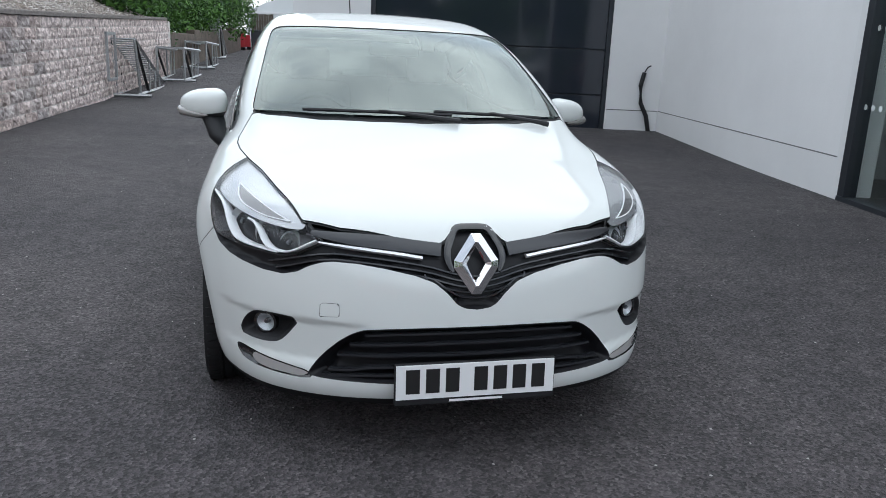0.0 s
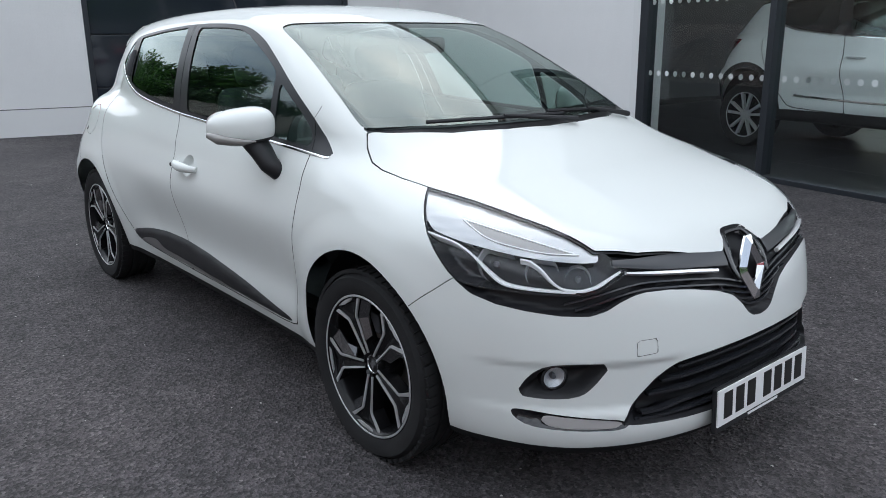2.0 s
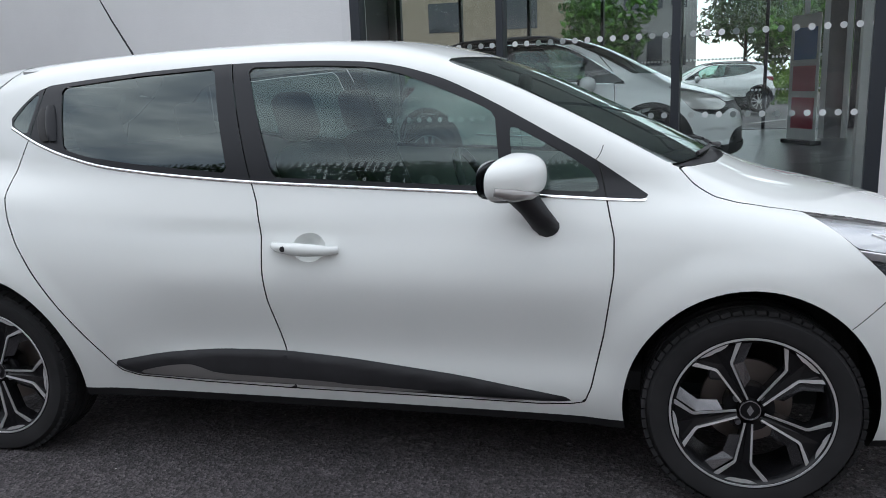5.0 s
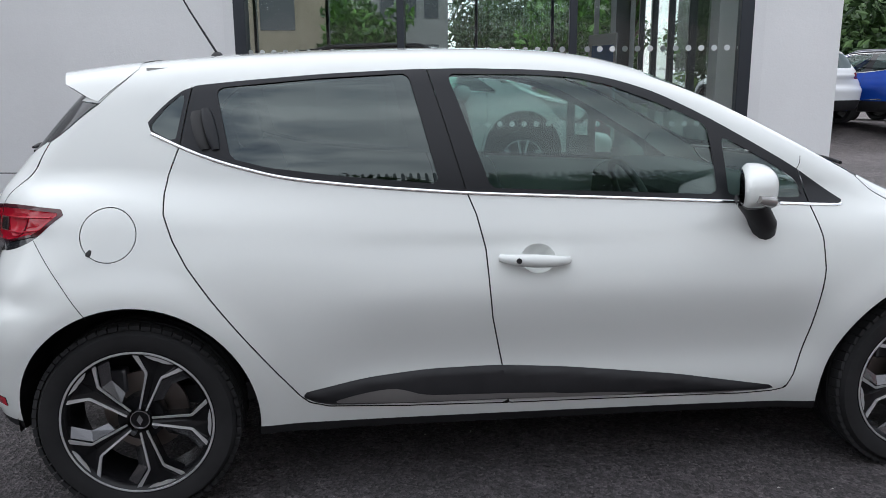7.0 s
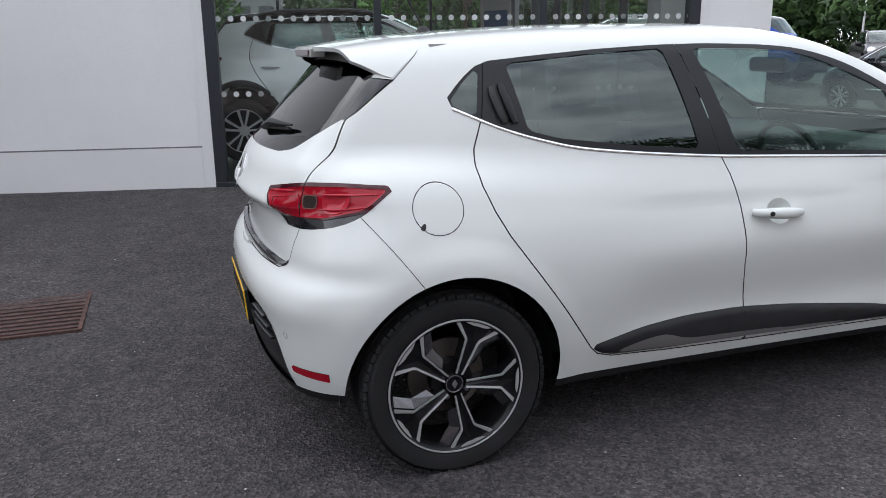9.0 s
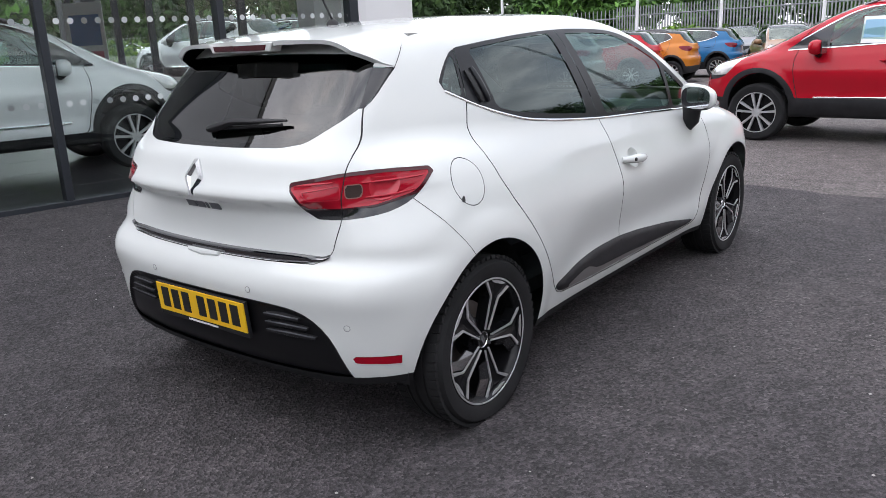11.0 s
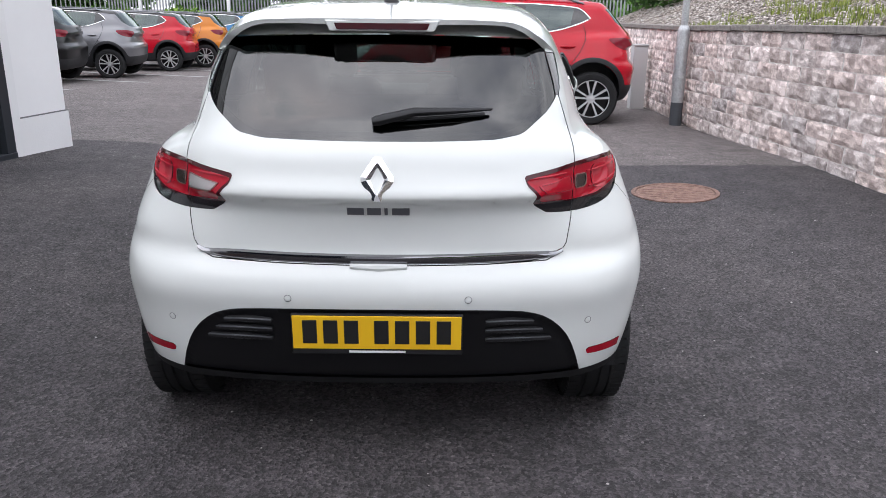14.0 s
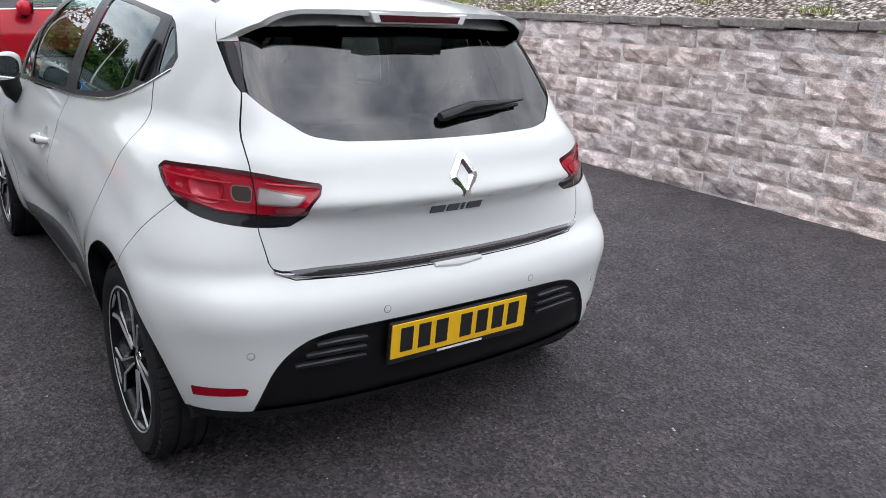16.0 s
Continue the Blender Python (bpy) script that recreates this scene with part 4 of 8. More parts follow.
        skin_ob("quarter_glass", one(sunk(gt, 0.004)), TINTED, fd)
        skin_ob("quarter_glass", one(sunk(gq, 0.002)), PRIVACY, car)
        for dr, tr in ((fd, trim_f), (rd, trim_r)):
            ins, _, tr2 = take(tr, "side", TRIM_IN, RIGHT)
            skin_ob("sill_trim", one(sunk(tr2, -0.012, "side", TRIM, 0.016)), BLACK, dr, "black plastic side strip")
            skin_ob("sill_insert", one(sunk(ins, -0.0135)), TRIM_GREY, dr, "dark metallic insert")
        # bright line under the windows
        waist = [(0.30, 0.921), (0.32, 0.9175), (0.865, 0.947), (1.237, 0.966), (1.555, 0.982), (1.878, 1.009), (2.119, 1.037), (2.29, 1.081), (2.40, 1.120), (2.52, 1.174)]
        strip("waist_strip", on_side, waist, 0.010, 0.003, CHROME, car, "thin chrome strip under the windows", flip)
        # door handle
        k = -1 if flip else 1
        hy = np.linspace(1.24, 1.455, 15)
        hz = np.interp(hy, (1.24, 1.455), (0.775, 0.787))
        hp = on_side(hy, hz)
        lift = 0.032 * np.sin(np.clip((hy - 1.24) / 0.215, 0, 1) * math.pi) ** 0.5 + 0.002
        rad = 0.010 + 0.011 * np.sin(np.clip((hy - 1.225) / 0.245, 0, 1) * math.pi)
        hp = (hp + np.array([-1.0, 0, 0]) * lift[:, None]) * [k, 1, 1]
        part("door_handle", tube(hp.tolist(), rad.tolist(), 12), WHITE, fd, "white bow door handle", smooth=True)
        lock = lathe([(0.0, -0.003), (0.008, -0.003), (0.009, 0.003)], 16)
        lp = on_side(1.405, 0.785)[0] * [k, 1, 1] + np.array([-k * 0.0475, 0, 0])
        bmesh.ops.transform(lock, matrix=Matrix.Translation(lp), verts=lock.verts)
        part("keyhole", lock, SEAM, fd)
        skin_ob("handle_cup", one(sunk(cup, 0.026, "side", cup_poly, 0.022)), WHITE, fd)
        # hidden rear handle in the window corner
        dish = tube([on_side(2.372 - 0.030 * q, 1.242 - 0.115 * q, -0.006)[0] * [k, 1, 1] for q in np.linspace(0, 1, 8)], [0.026, 0.034, 0.036, 0.037, 0.037, 0.036, 0.034, 0.026], 14, flat=0.35)
        part("handle_recess", dish, SEAM, rd, "dark finger recess", smooth=True)
        bm = tube([on_side(2.352 - 0.034 * q, 1.246 - 0.122 * q, 0.004)[0] * [k, 1, 1] for q in np.linspace(0, 1, 8)], [0.013, 0.018, 0.020, 0.021, 0.021, 0.020, 0.018, 0.013], 12, flat=0.6)
        part("rear_handle", bm, FRAME, rd, "black handle hidden in the window corner", smooth=True)
        # mirror
        mirror = new("door_mirror")
        mirror.parent = fd
        cap = bmesh.new()
        bmesh.ops.create_icosphere(cap, subdivisions=4, radius=1.0)
        for v in cap.verts:
            x, y, z = v.co
            taper = 1 + 0.16 * x
            sx = math.copysign(abs(x) ** 0.75, x)
            sz = math.copysign(abs(z) ** 0.72, z)
            sy = math.copysign(abs(y) ** 0.8, y) if y < 0 else y * 0.35
            v.co = (-0.862 + sx * 0.104, 0.69 + sy * 0.094 - 0.05 * sx * 0.8, 1.0 + sz * 0.066 * taper + 0.008 * sx)
        white, black, back = cap.copy(), cap.copy(), cap
        for bm, low, rear in ((white, "clear_inner", "clear_outer"), (black, "clear_outer", "clear_outer"), (back, "", "clear_inner")):
            if low:
                bmesh.ops.bisect_plane(bm, geom=bm.verts[:] + bm.edges[:] + bm.faces[:], plane_co=(-0.862, 0.6, 0.958), plane_no=(-0.14, 0, 1), clear_inner=low == "clear_inner", clear_outer=low == "clear_outer")
            bmesh.ops.bisect_plane(bm, geom=bm.verts[:] + bm.edges[:] + bm.faces[:], plane_co=(-0.862, 0.713, 1.0), plane_no=(0.385, 1, 0), clear_inner=rear == "clear_inner", clear_outer=rear == "clear_outer")
        bmesh.ops.scale(back, vec=(0.955, 1.0, 0.97), space=Matrix.Translation((0.862, -0.69, -1.0)), verts=back.verts)
        stalk = bmesh.new()
        add_tube(stalk, [(-0.752, 0.585, 0.838), (-0.775, 0.588, 0.845), (-0.800, 0.602, 0.872), (-0.812, 0.63, 0.915), (-0.83, 0.67, 0.965)], [0.030, 0.042, 0.044, 0.046, 0.052], 14, flat=0.8)
        face = bmesh.new()
        r = bmesh.ops.create_circle(face, cap_ends=True, segments=40, radius=1)
        for v in face.verts:
            x, z = v.co.x, v.co.y
            v.co = (-0.862 + math.copysign(abs(x) ** 0.7, x) * 0.088, 0.7255 - 0.04 * math.copysign(abs(x) ** 0.7, x), 1.0 + math.copysign(abs(z) ** 0.7, z) * 0.055)
        blink = bmesh.new()
        add_tube(blink, [(-0.967, 0.712, 0.976), (-0.953, 0.668, 0.966), (-0.900, 0.622, 0.957), (-0.845, 0.602, 0.955)], [0.012, 0.019, 0.014, 0.004], 10)
        for nm, bm, mt, lb in (("mirror_cap", white, WHITE, "white mirror cap"), ("mirror_base", black, BLACK, "black mirror underside"), ("mirror_rim", back, GLOSS, "black rim round the mirror glass"), ("mirror_stalk", stalk, BLACK, ""), ("mirror_glass", face, CHROME, "mirror glass"), ("indicator", blink, INDICATOR, "clear side indicator")):
            if flip:
                bmesh.ops.scale(bm, vec=(-1, 1, 1), verts=bm.verts)
                bmesh.ops.reverse_faces(bm, faces=bm.faces)
            part(nm, bm, mt, mirror, lb, smooth=True)

        # headlamp: a bowl behind a clear lens, a bright upper reflector, two chrome brows and two barrels
        hl = new("headlamp")
        hl.parent = car
        hl["label"] = "large clear headlamp with chrome brows"
        skin_ob("lamp_lens", one(lamp), LENS, hl)
        upper_poly = soften([(0.40, 0.89), (0.375, 0.80), (0.30, 0.778), (0.15, 0.752), (0.02, 0.735), (-0.08, 0.728), (-0.10, 0.74), (-0.05, 0.80), (0.15, 0.88)], 1)
        up_r, _, low_r = take(lamp, "fore", upper_poly, lambda v: v[:, 0] < 9)
        skin_ob("upper_reflector", one(sunk(up_r, 0.012)), ribbed_silver() if not flip else bpy.data.materials["lamp_silver"], hl, "silver indicator reflector")
        inset = soften([(0.27, 0.822), (0.10, 0.786), (-0.04, 0.749), (0.06, 0.756), (0.20, 0.782)], 1, reach_=0.01)
        skin_ob("reflector_window", one(sunk(take(up_r, "fore", inset, lambda v: v[:, 0] < 9)[0], 0.0105)), TRIM_GREY, hl, "darker ribbed indicator window")
        skin_ob("lamp_bowl", one(sunk(low_r, 0.045, "fore", LAMP, 0.014)), LAMP_BOWL, hl, "dark lamp bowl")

        def on_fore(h, z, out):
            h, z = np.atleast_1d(h).astype(float), np.atleast_1d(z).astype(float)
            o = np.stack([-h / 2**0.5 + 0.15, h / 2**0.5 + 0.15, z], 1)
            V = reach(o, o + [-0.9, -0.9, 0])
            return V + body_normal(V) * out
        for line, wdt in (([(0.368, 0.785), (0.335, 0.778), (0.29, 0.768), (0.245, 0.745), (0.20, 0.70), (0.165, 0.672), (0.12, 0.664), (0.03, 0.658), (-0.03, 0.655)], 0.0065),
                          ([(0.115, 0.738), (0.09, 0.735), (0.06, 0.715), (0.03, 0.68), (0.0, 0.661), (-0.05, 0.657), (-0.09, 0.668), (-0.125, 0.690), (-0.148, 0.703)], 0.0065)):
            q = dense(line, 0.008)
            ln = on_fore(q[:, 0], q[:, 1], -0.009)
            nr = body_normal(ln)
            ln, nr = ln * [k, 1, 1], nr * [k, 1, 1]
            part("chrome_brow", strip_bm(ln, nr, wdt, 0.006, 0.03), BROW, hl, "bright white-silver brow", smooth=True)
        for line in ([(0.27, 0.823), (0.18, 0.804), (0.08, 0.781), (-0.04, 0.749)], [(0.27, 0.822), (0.20, 0.781), (0.06, 0.755), (-0.04, 0.749)]):
            q = dense(line, 0.01)
            ln = on_fore(q[:, 0], q[:, 1], -0.011)
            nr = body_normal(ln)
            part("reflector_groove", strip_bm(ln * [k, 1, 1], nr * [k, 1, 1], 0.004, 0.003, 0.004), BROW, hl)
        for h, z, rad in ((0.185, 0.728, 0.050), (0.055, 0.708, 0.044), (-0.045, 0.694, 0.034)):
            c = on_fore(h, z, -0.046)[0]
            nrm = Vector((-0.62, -0.78, 0.05))
            turn = nrm.to_track_quat("-X", "Z").to_matrix().to_4x4()
            barrel = lathe([(0.0, 0.03), (rad * 0.5, 0.024), (rad * 0.85, 0.010), (rad, -0.002), (rad * 1.02, 0.004), (rad * 1.02, 0.02)], 28)
            bmesh.ops.transform(barrel, matrix=Matrix.Translation(c) @ turn, verts=barrel.verts)
            bulb = lathe([(0.0, -0.012), (0.007, -0.010), (0.009, 0.0), (0.009, 0.03)], 14)
            bmesh.ops.transform(bulb, matrix=Matrix.Translation(c) @ turn, verts=bulb.verts)
            for nm, bm, mt in (("reflector", barrel, LAMP_CHROME), ("bulb", bulb, SATIN)):
                if flip:
                    bmesh.ops.scale(bm, vec=(-1, 1, 1), verts=bm.verts)
                    bmesh.ops.reverse_faces(bm, faces=bm.faces)
                part(nm, bm, mt, hl, smooth=True)

        # fog lamp in its recess, and the clear strip below it
        fl = new("fog_lamp")
        fl.parent = car
        fl["label"] = "round fog lamp in a black recess"
        skin_ob("recess", one(sunk(fog, 0.05, "fore", FOG, 0.035)), BLACK, fl)
        c = on_fore(0.020, 0.418, -0.026)[0]
        turn = Vector((-0.45, -0.89, 0)).to_track_quat("-X", "Z").to_matrix().to_4x4()
        for nm, prof, mt in (("bezel", [(0.040, 0.02), (0.038, -0.004), (0.031, -0.006), (0.030, 0.004)], GLOSS), ("fog_reflector", [(0.0, 0.022), (0.012, 0.018), (0.024, 0.006), (0.030, 0.001)], LAMP_CHROME), ("fog_bulb", [(0.0, 0.0), (0.006, 0.001), (0.008, 0.006), (0.008, 0.024)], SATIN), ("fog_lens", [(0.0, -0.006), (0.018, -0.004), (0.0305, 0.002)], LENS)):
            bm = lathe(prof, 28)
            bmesh.ops.transform(bm, matrix=Matrix.Translation(c) @ turn, verts=bm.verts)
            if flip:
                bmesh.ops.scale(bm, vec=(-1, 1, 1), verts=bm.verts)
                bmesh.ops.reverse_faces(bm, faces=bm.faces)
            part(nm, bm, mt, fl, smooth=True)
        dl = new("running_lamp")
        dl.parent = car
        lens_poly = soften([(0.065, 0.323), (-0.165, 0.303), (-0.165, 0.281), (0.01, 0.284), (0.045, 0.294)], 1)
        clear, _, dark = take(drl, "fore", lens_poly, lambda v: v[:, 0] < 9)
        skin_ob("surround", one(sunk(dark, 0.018, "fore", DRL, 0.02)), GLOSS, dl)
        skin_ob("strip_lens", one(sunk(clear, 0.004)), CLEAR_GREY, dl, "clear running lamp strip")
        
        # tail lamps, split by the tailgate joint
        foot = [(0.1, 0.848), (0.302, 0.846), (0.5, 0.854), (0.64, 0.884), (0.8, 0.90), (0.8, 0.7), (0.1, 0.7)]
        for nm, sk, own in (("tail_lamp", tail_out, car), ("boot_lamp", tail_in, gate_ob)):
            tl = new(nm)
            tl.parent = own
            tl["label"] = "red tail lamp with clear reversing panel"
            blk, _, sk = take(sk, "aft", foot, TAILEND)
            skin_ob("lamp_foot", one(sunk(blk, 0.004)), GLOSS, tl)
            hole = soften([(0.272, 0.906), (0.294, 0.880), (0.398, 0.880), (0.398, 0.924)], 1, reach_=0.005) if nm == "boot_lamp" else soften([(0.414, 0.924), (0.414, 0.883), (0.458, 0.884), (0.468, 0.892), (0.470, 0.925)], 1, reach_=0.006)
            cl, edge_, sk = take(sk, "aft", hole, TAILEND, 0.0016)
            skin_ob("panel_edge", one(edge_), LENS_EDGE if nm == "tail_lamp" or flip else RED_LINE, tl, "pale moulded edge of the lens panel")
            ring_poly = soften([(0.240, 0.921), (0.30, 0.933), (0.409, 0.950), (0.55, 0.957), (0.692, 0.951), (0.652, 0.905), (0.625, 0.889), (0.5, 0.860), (0.40, 0.853), (0.289, 0.852)], 1, reach_=0.008)
            inner, _, rim_ = take(sk, "aft", ring_poly, TAILEND)
            skin_ob("lens_rim", one(sunk(rim_, -0.001)), RED_DARK, tl)
            if nm == "tail_lamp":
                bowl = soften([(0.488, 0.945), (0.492, 0.885), (0.515, 0.872), (0.56, 0.878), (0.585, 0.90), (0.592, 0.947)], 2, reach_=0.02)
                bowl_in, _, inner = take(inner, "aft", bowl, TAILEND)
                skin_ob("light_bowl", one(sunk(bowl_in, 0.012, "aft", bowl, 0.02)), RED_LINE, tl, "lighter red bowl of the lamp")
            skin_ob("red_lens", one(sunk(inner, 0.003, "aft", ring_poly, 0.006)), RED_LENS, tl, "glossy red lens")
            skin_ob("clear_panel", one(sunk(cl, 0.002)), (REVERSE_LENS if flip else RED_LENS) if nm == "boot_lamp" else DIM_LENS, tl)
        for solver, line in ((on_rear, [(-0.43, 0.924), (-0.50, 0.930), (-0.560, 0.934)]), (on_side, [(2.965, 0.930), (2.88, 0.935), (2.80, 0.938)]), (on_side, [(2.965, 0.884), (2.90, 0.890), (2.84, 0.900)])):
            strip("lens_line", solver, line, (0.003, 0.006, 0.003), 0.001, RED_LINE, gate_ob if solver is on_rear else car, "", flip)
        skin_ob("rear_reflector", one(sunk(refl, -0.002)), RED_LENS, car, "thin red reflector in the bumper")

    # grilles
    gr_up = skin_ob("upper_grille", both(sunk(mask, 0.022, "front", MASK, 0.008)), GRILLE, car, "black grille with thin horizontal ribs")
    for i in range(5):
        dz = -0.020 - 0.0165 * i
        reach_x = 0.62 - 0.02 * i if i < 3 else (0.16 - 0.03 * (i - 3))
        line = [(-reach_x, 0.690 + dz - 0.045 * (reach_x > 0.5)), (-0.45, 0.694 + dz), (-0.3, 0.684 + dz), (-0.15, 0.664 + dz), (-0.06, 0.638 + dz), (0, 0.632 + dz)]
        line = [p for p in line if p[0] >= -reach_x - 1e-6]
        full = line + [(-x, z) for x, z in line[-2::-1]]
        strip("grille_rib", lambda x, z: on_front(x, z, -0.016), full, 0.008, 0.008, RIB, gr_up, step=0.015)
    bar = [(-0.49, 0.722), (-0.3, 0.708), (-0.2, 0.701), (-0.105, 0.690)]
    crm = [(-0.468, 0.697), (-0.35, 0.686), (-0.25, 0.676), (-0.165, 0.664)]
    for flip in (False, True):
        strip("grille_bar", lambda x, z: on_front(x, z, -0.006), bar, (0.016, 0.040, 0.050, 0.050), 0.006, DARK_BAR, gr_up, "charcoal upper bar", flip)
        strip("chrome_bar", lambda x, z: on_front(x, z, -0.004), crm, (0.006, 0.011, 0.012, 0.012), 0.010, BROW_METAL, gr_up, "slim chrome bar", flip)
    surround = [(-0.074, 0.625), (-0.088, 0.66), (-0.086, 0.69), (-0.060, 0.740), (-0.042, 0.749), (0.042, 0.749), (0.060, 0.740), (0.086, 0.69), (0.088, 0.66), (0.074, 0.625)]
    strip("badge_surround", lambda x, z: on_front(x, z, -0.004), surround, (0.010, 0.020, 0.024, 0.026, 0.026, 0.024, 0.020, 0.010), 0.004, GLOSS, gr_up, "gloss black badge surround", step=0.008)
    emblem(car, pose(0, -0.790, 0.646, -14), 0.093, 0.070)
    low = skin_ob("lower_grille", both(sunk(lower, 0.07, "front", LOWER, 0.035)), GRILLE, car, "wide black lower grille")
    for z, xw in ((0.432, 0.34), (0.398, 0.385), (0.362, 0.42), (0.326, 0.45), (0.30, 0.47)):
        line = [(-xw, z - 0.006), (-xw * 0.8, z), (-xw * 0.4, z + 0.004), (0, z + 0.005), (xw * 0.4, z + 0.004), (xw * 0.8, z), (xw, z - 0.006)]
        strip("grille_rib", lambda x, z: on_front(x, z, -0.030), line, 0.011, 0.018, RIB, low, step=0.04)
    plate(car, pose(0.0, -0.864, 0.245, -3), PLATE_WHITE, "white front number plate in a black holder")

    # tail furniture
    skin_ob("diffuser", both(sunk(diff, 0.010, "front", DIFFUSER, 0.012)), DIFFUSER_BLACK, car, "black plastic lower bumper")
    for s in (-1, 1):
        for i, z in enumerate((0.500, 0.470, 0.441)):
            x0, x1 = 0.322, 0.468 + 0.028 * i
            line = [(s * x0, z), (s * (x0 + x1) / 2, z + 0.002), (s * x1, z - 0.002)]
            strip("vent_fin", lambda x, z_: on_rear(x, z_, -0.006), line, (0.006, 0.020, 0.006), 0.012, BLACK, car, "black fin in the lower bumper")
            # gloss highlight along each fin, modelled as a satin strip
            strip("fin_edge", lambda x, z_: on_rear(x, z_, 0.004), [(u, v + 0.005) for u, v in line], (0.001, 0.005, 0.001), 0.003, SATIN, car, "thin satin strip standing for the gloss on the fin")
    plate(car, pose(0.004, 3.168, 0.420, 4, 0, 180), YELLOW, "yellow rear number plate in a black holder")
    q = dense([(-0.555, 0.704), (-0.53, 0.691), (-0.45, 0.685), (-0.25, 0.681), (0, 0.679), (0.25, 0.681), (0.45, 0.685), (0.53, 0.691), (0.555, 0.704)], 0.02)
    line = on_rear(q[:, 0], q[:, 1], 0.002)
    lean = body_normal(line) + [0, 0, -0.75]
    lean /= np.linalg.norm(lean, axis=1, keepdims=True)
    part("boot_strip", strip_bm(line, lean, [0.028 * min(1, 8 * (0.56 - abs(x))) + 0.004 for x in q[:, 0]], 0.008, 0.01), BOOT_CHROME, gate_ob, "chrome strip along the tailgate edge", smooth=True)
    cupb = on_rear([-0.085, 0.085], [0.672, 0.672], -0.004)
    part("release_cup", tube([(-0.085, cupb[0][1] + 0.012, 0.668), (0, cupb[0][1] + 0.014, 0.664), (0.085, cupb[0][1] + 0.012, 0.668)], [0.008, 0.013, 0.008], 8), WHITE, gate_ob, smooth=True)
    rt, rb_ = on_rear([0, 0], [0.992, 0.868])
    emblem(gate_ob, pose(0.0, (rt[1] + rb_[1]) / 2 + 0.004, 0.930, -math.degrees(math.atan2(rb_[1] - rt[1], 0.124)), 0, 180), 0.064, 0.047)
    # the model badge, as four plain chrome shapes
    for x0, x1 in ((0.092, 0.042), (0.033, -0.008), (-0.018, -0.028), (-0.040, -0.092)):
        p = on_rear((x0 + x1) / 2, 0.832)[0] + [0, 0.0025, 0]
        q0, q1 = on_rear([(x0 + x1) / 2] * 2, [0.846, 0.818])
        bm = box((-abs(x0 - x1) / 2, -0.001, -0.014), (abs(x0 - x1) / 2, 0.004, 0.014), 0.0015)
        ob = part("badge_shape", bm, SATIN, gate_ob, "dark chrome badge shape")
        ob.matrix_basis = Matrix.Translation(p) @ pose(0, 0, 0, math.degrees(math.atan2(q1[1] - q0[1], 0.028)))
    for x, z in ((-0.267, 0.578), (0.267, 0.578), (-0.64, 0.488), (0.64, 0.488)):
        p = on_rear(x, z)[0]
        nr = Vector(body_normal(p[None])[0])
        sn = lathe([(0.0, -0.0015), (0.007, -0.0012), (0.0095, -0.0005), (0.010, 0.004)], 20)
        ob = part("parking_sensor", sn, WHITE, car, "small round parking sensor", smooth=True)
        ob.matrix_basis = Matrix.Translation(p) @ nr.to_track_quat("-X", "Z").to_matrix().to_4x4()
        rg = lathe([(0.0098, -0.0006), (0.0112, -0.0006), (0.0112, 0.004), (0.0098, 0.004)], 20, close=True)
        ob2 = part("sensor_ring", rg, SATIN, car, smooth=True)
        ob2.matrix_basis = ob.matrix_basis
    # spoiler: a wing that carries the roof and the flanks past the rear window
    def wing(phi, y):
        d = np.stack([np.sin(phi), phi * 0, np.cos(phi)], 1)
        lo, hi = np.full(len(phi), 0.05), np.full(len(phi), 0.9)
        for _ in range(26):
            mid = (lo + hi) / 2
            x_, z_ = np.abs(d[:, 0] * mid), 1.10 + d[:, 2] * mid
            gs = glass_plan(y) - 0.21 * (z_ - 1.0) - 0.56 * np.maximum(z_ - 1.0, 0) ** 2
            out = smax(x_ - gs, z_ - (roof_line(y) - 0.07 * x_**2 - 0.14 * x_**4), 0.09) > 0
            lo, hi = np.where(out, lo, mid), np.where(out, mid, hi)
        return lo, d
    sp = bmesh.new()
    nx, nv = 56, 14
    tops, bots = [], []
    for i in range(nx + 1):
        f_ = math.copysign(abs(-1 + 2 * i / nx) ** 0.9, -1 + 2 * i / nx)
        x_tip = 0.505 * f_
        ys_ = np.linspace(2.578, 2.888 - 0.15 * x_tip**2 - 0.62 * x_tip**4, nv + 1)
        z_low = np.interp(ys_, (2.578, 2.585, 2.605, 2.652, 2.694, 2.73, 2.78, 2.82, 2.92), (1.385, 1.377, 1.347, 1.307, 1.270, 1.284, 1.314, 1.335, 1.35))
        x_low = glass_plan(ys_) - 0.21 * (z_low - 1.0) - 0.56 * (z_low - 1.0) ** 2
        dist, d = wing(f_ * np.arctan2(x_low, z_low - 1.10), ys_)
        base = np.stack([ys_ * 0, ys_, ys_ * 0 + 1.10], 1)
        th = np.interp(ys_, (2.578, 2.66, ys_[-1]), (0.02, 0.026, 0.020))
        up_, dn_ = base + d * (dist + 0.003)[:, None], base + d * (dist + 0.003 - th)[:, None]
        dn_[-1, 1] -= 0.002
        tops.append([sp.verts.new(p) for p in up_])
        bots.append([sp.verts.new(p) for p in dn_])
    belly = bmesh.new()
    low_ = [[belly.verts.new(v_.co + Vector((0, -0.004 if k_ == nv else 0.0, -0.0006))) for k_, v_ in enumerate(col_)] for col_ in bots]
    for i in range(nx):
        for k_ in range(nv):
            sp.faces.new((tops[i][k_], tops[i + 1][k_], tops[i + 1][k_ + 1], tops[i][k_ + 1]))
            belly.faces.new((low_[i][k_], low_[i][k_ + 1], low_[i + 1][k_ + 1], low_[i + 1][k_]))
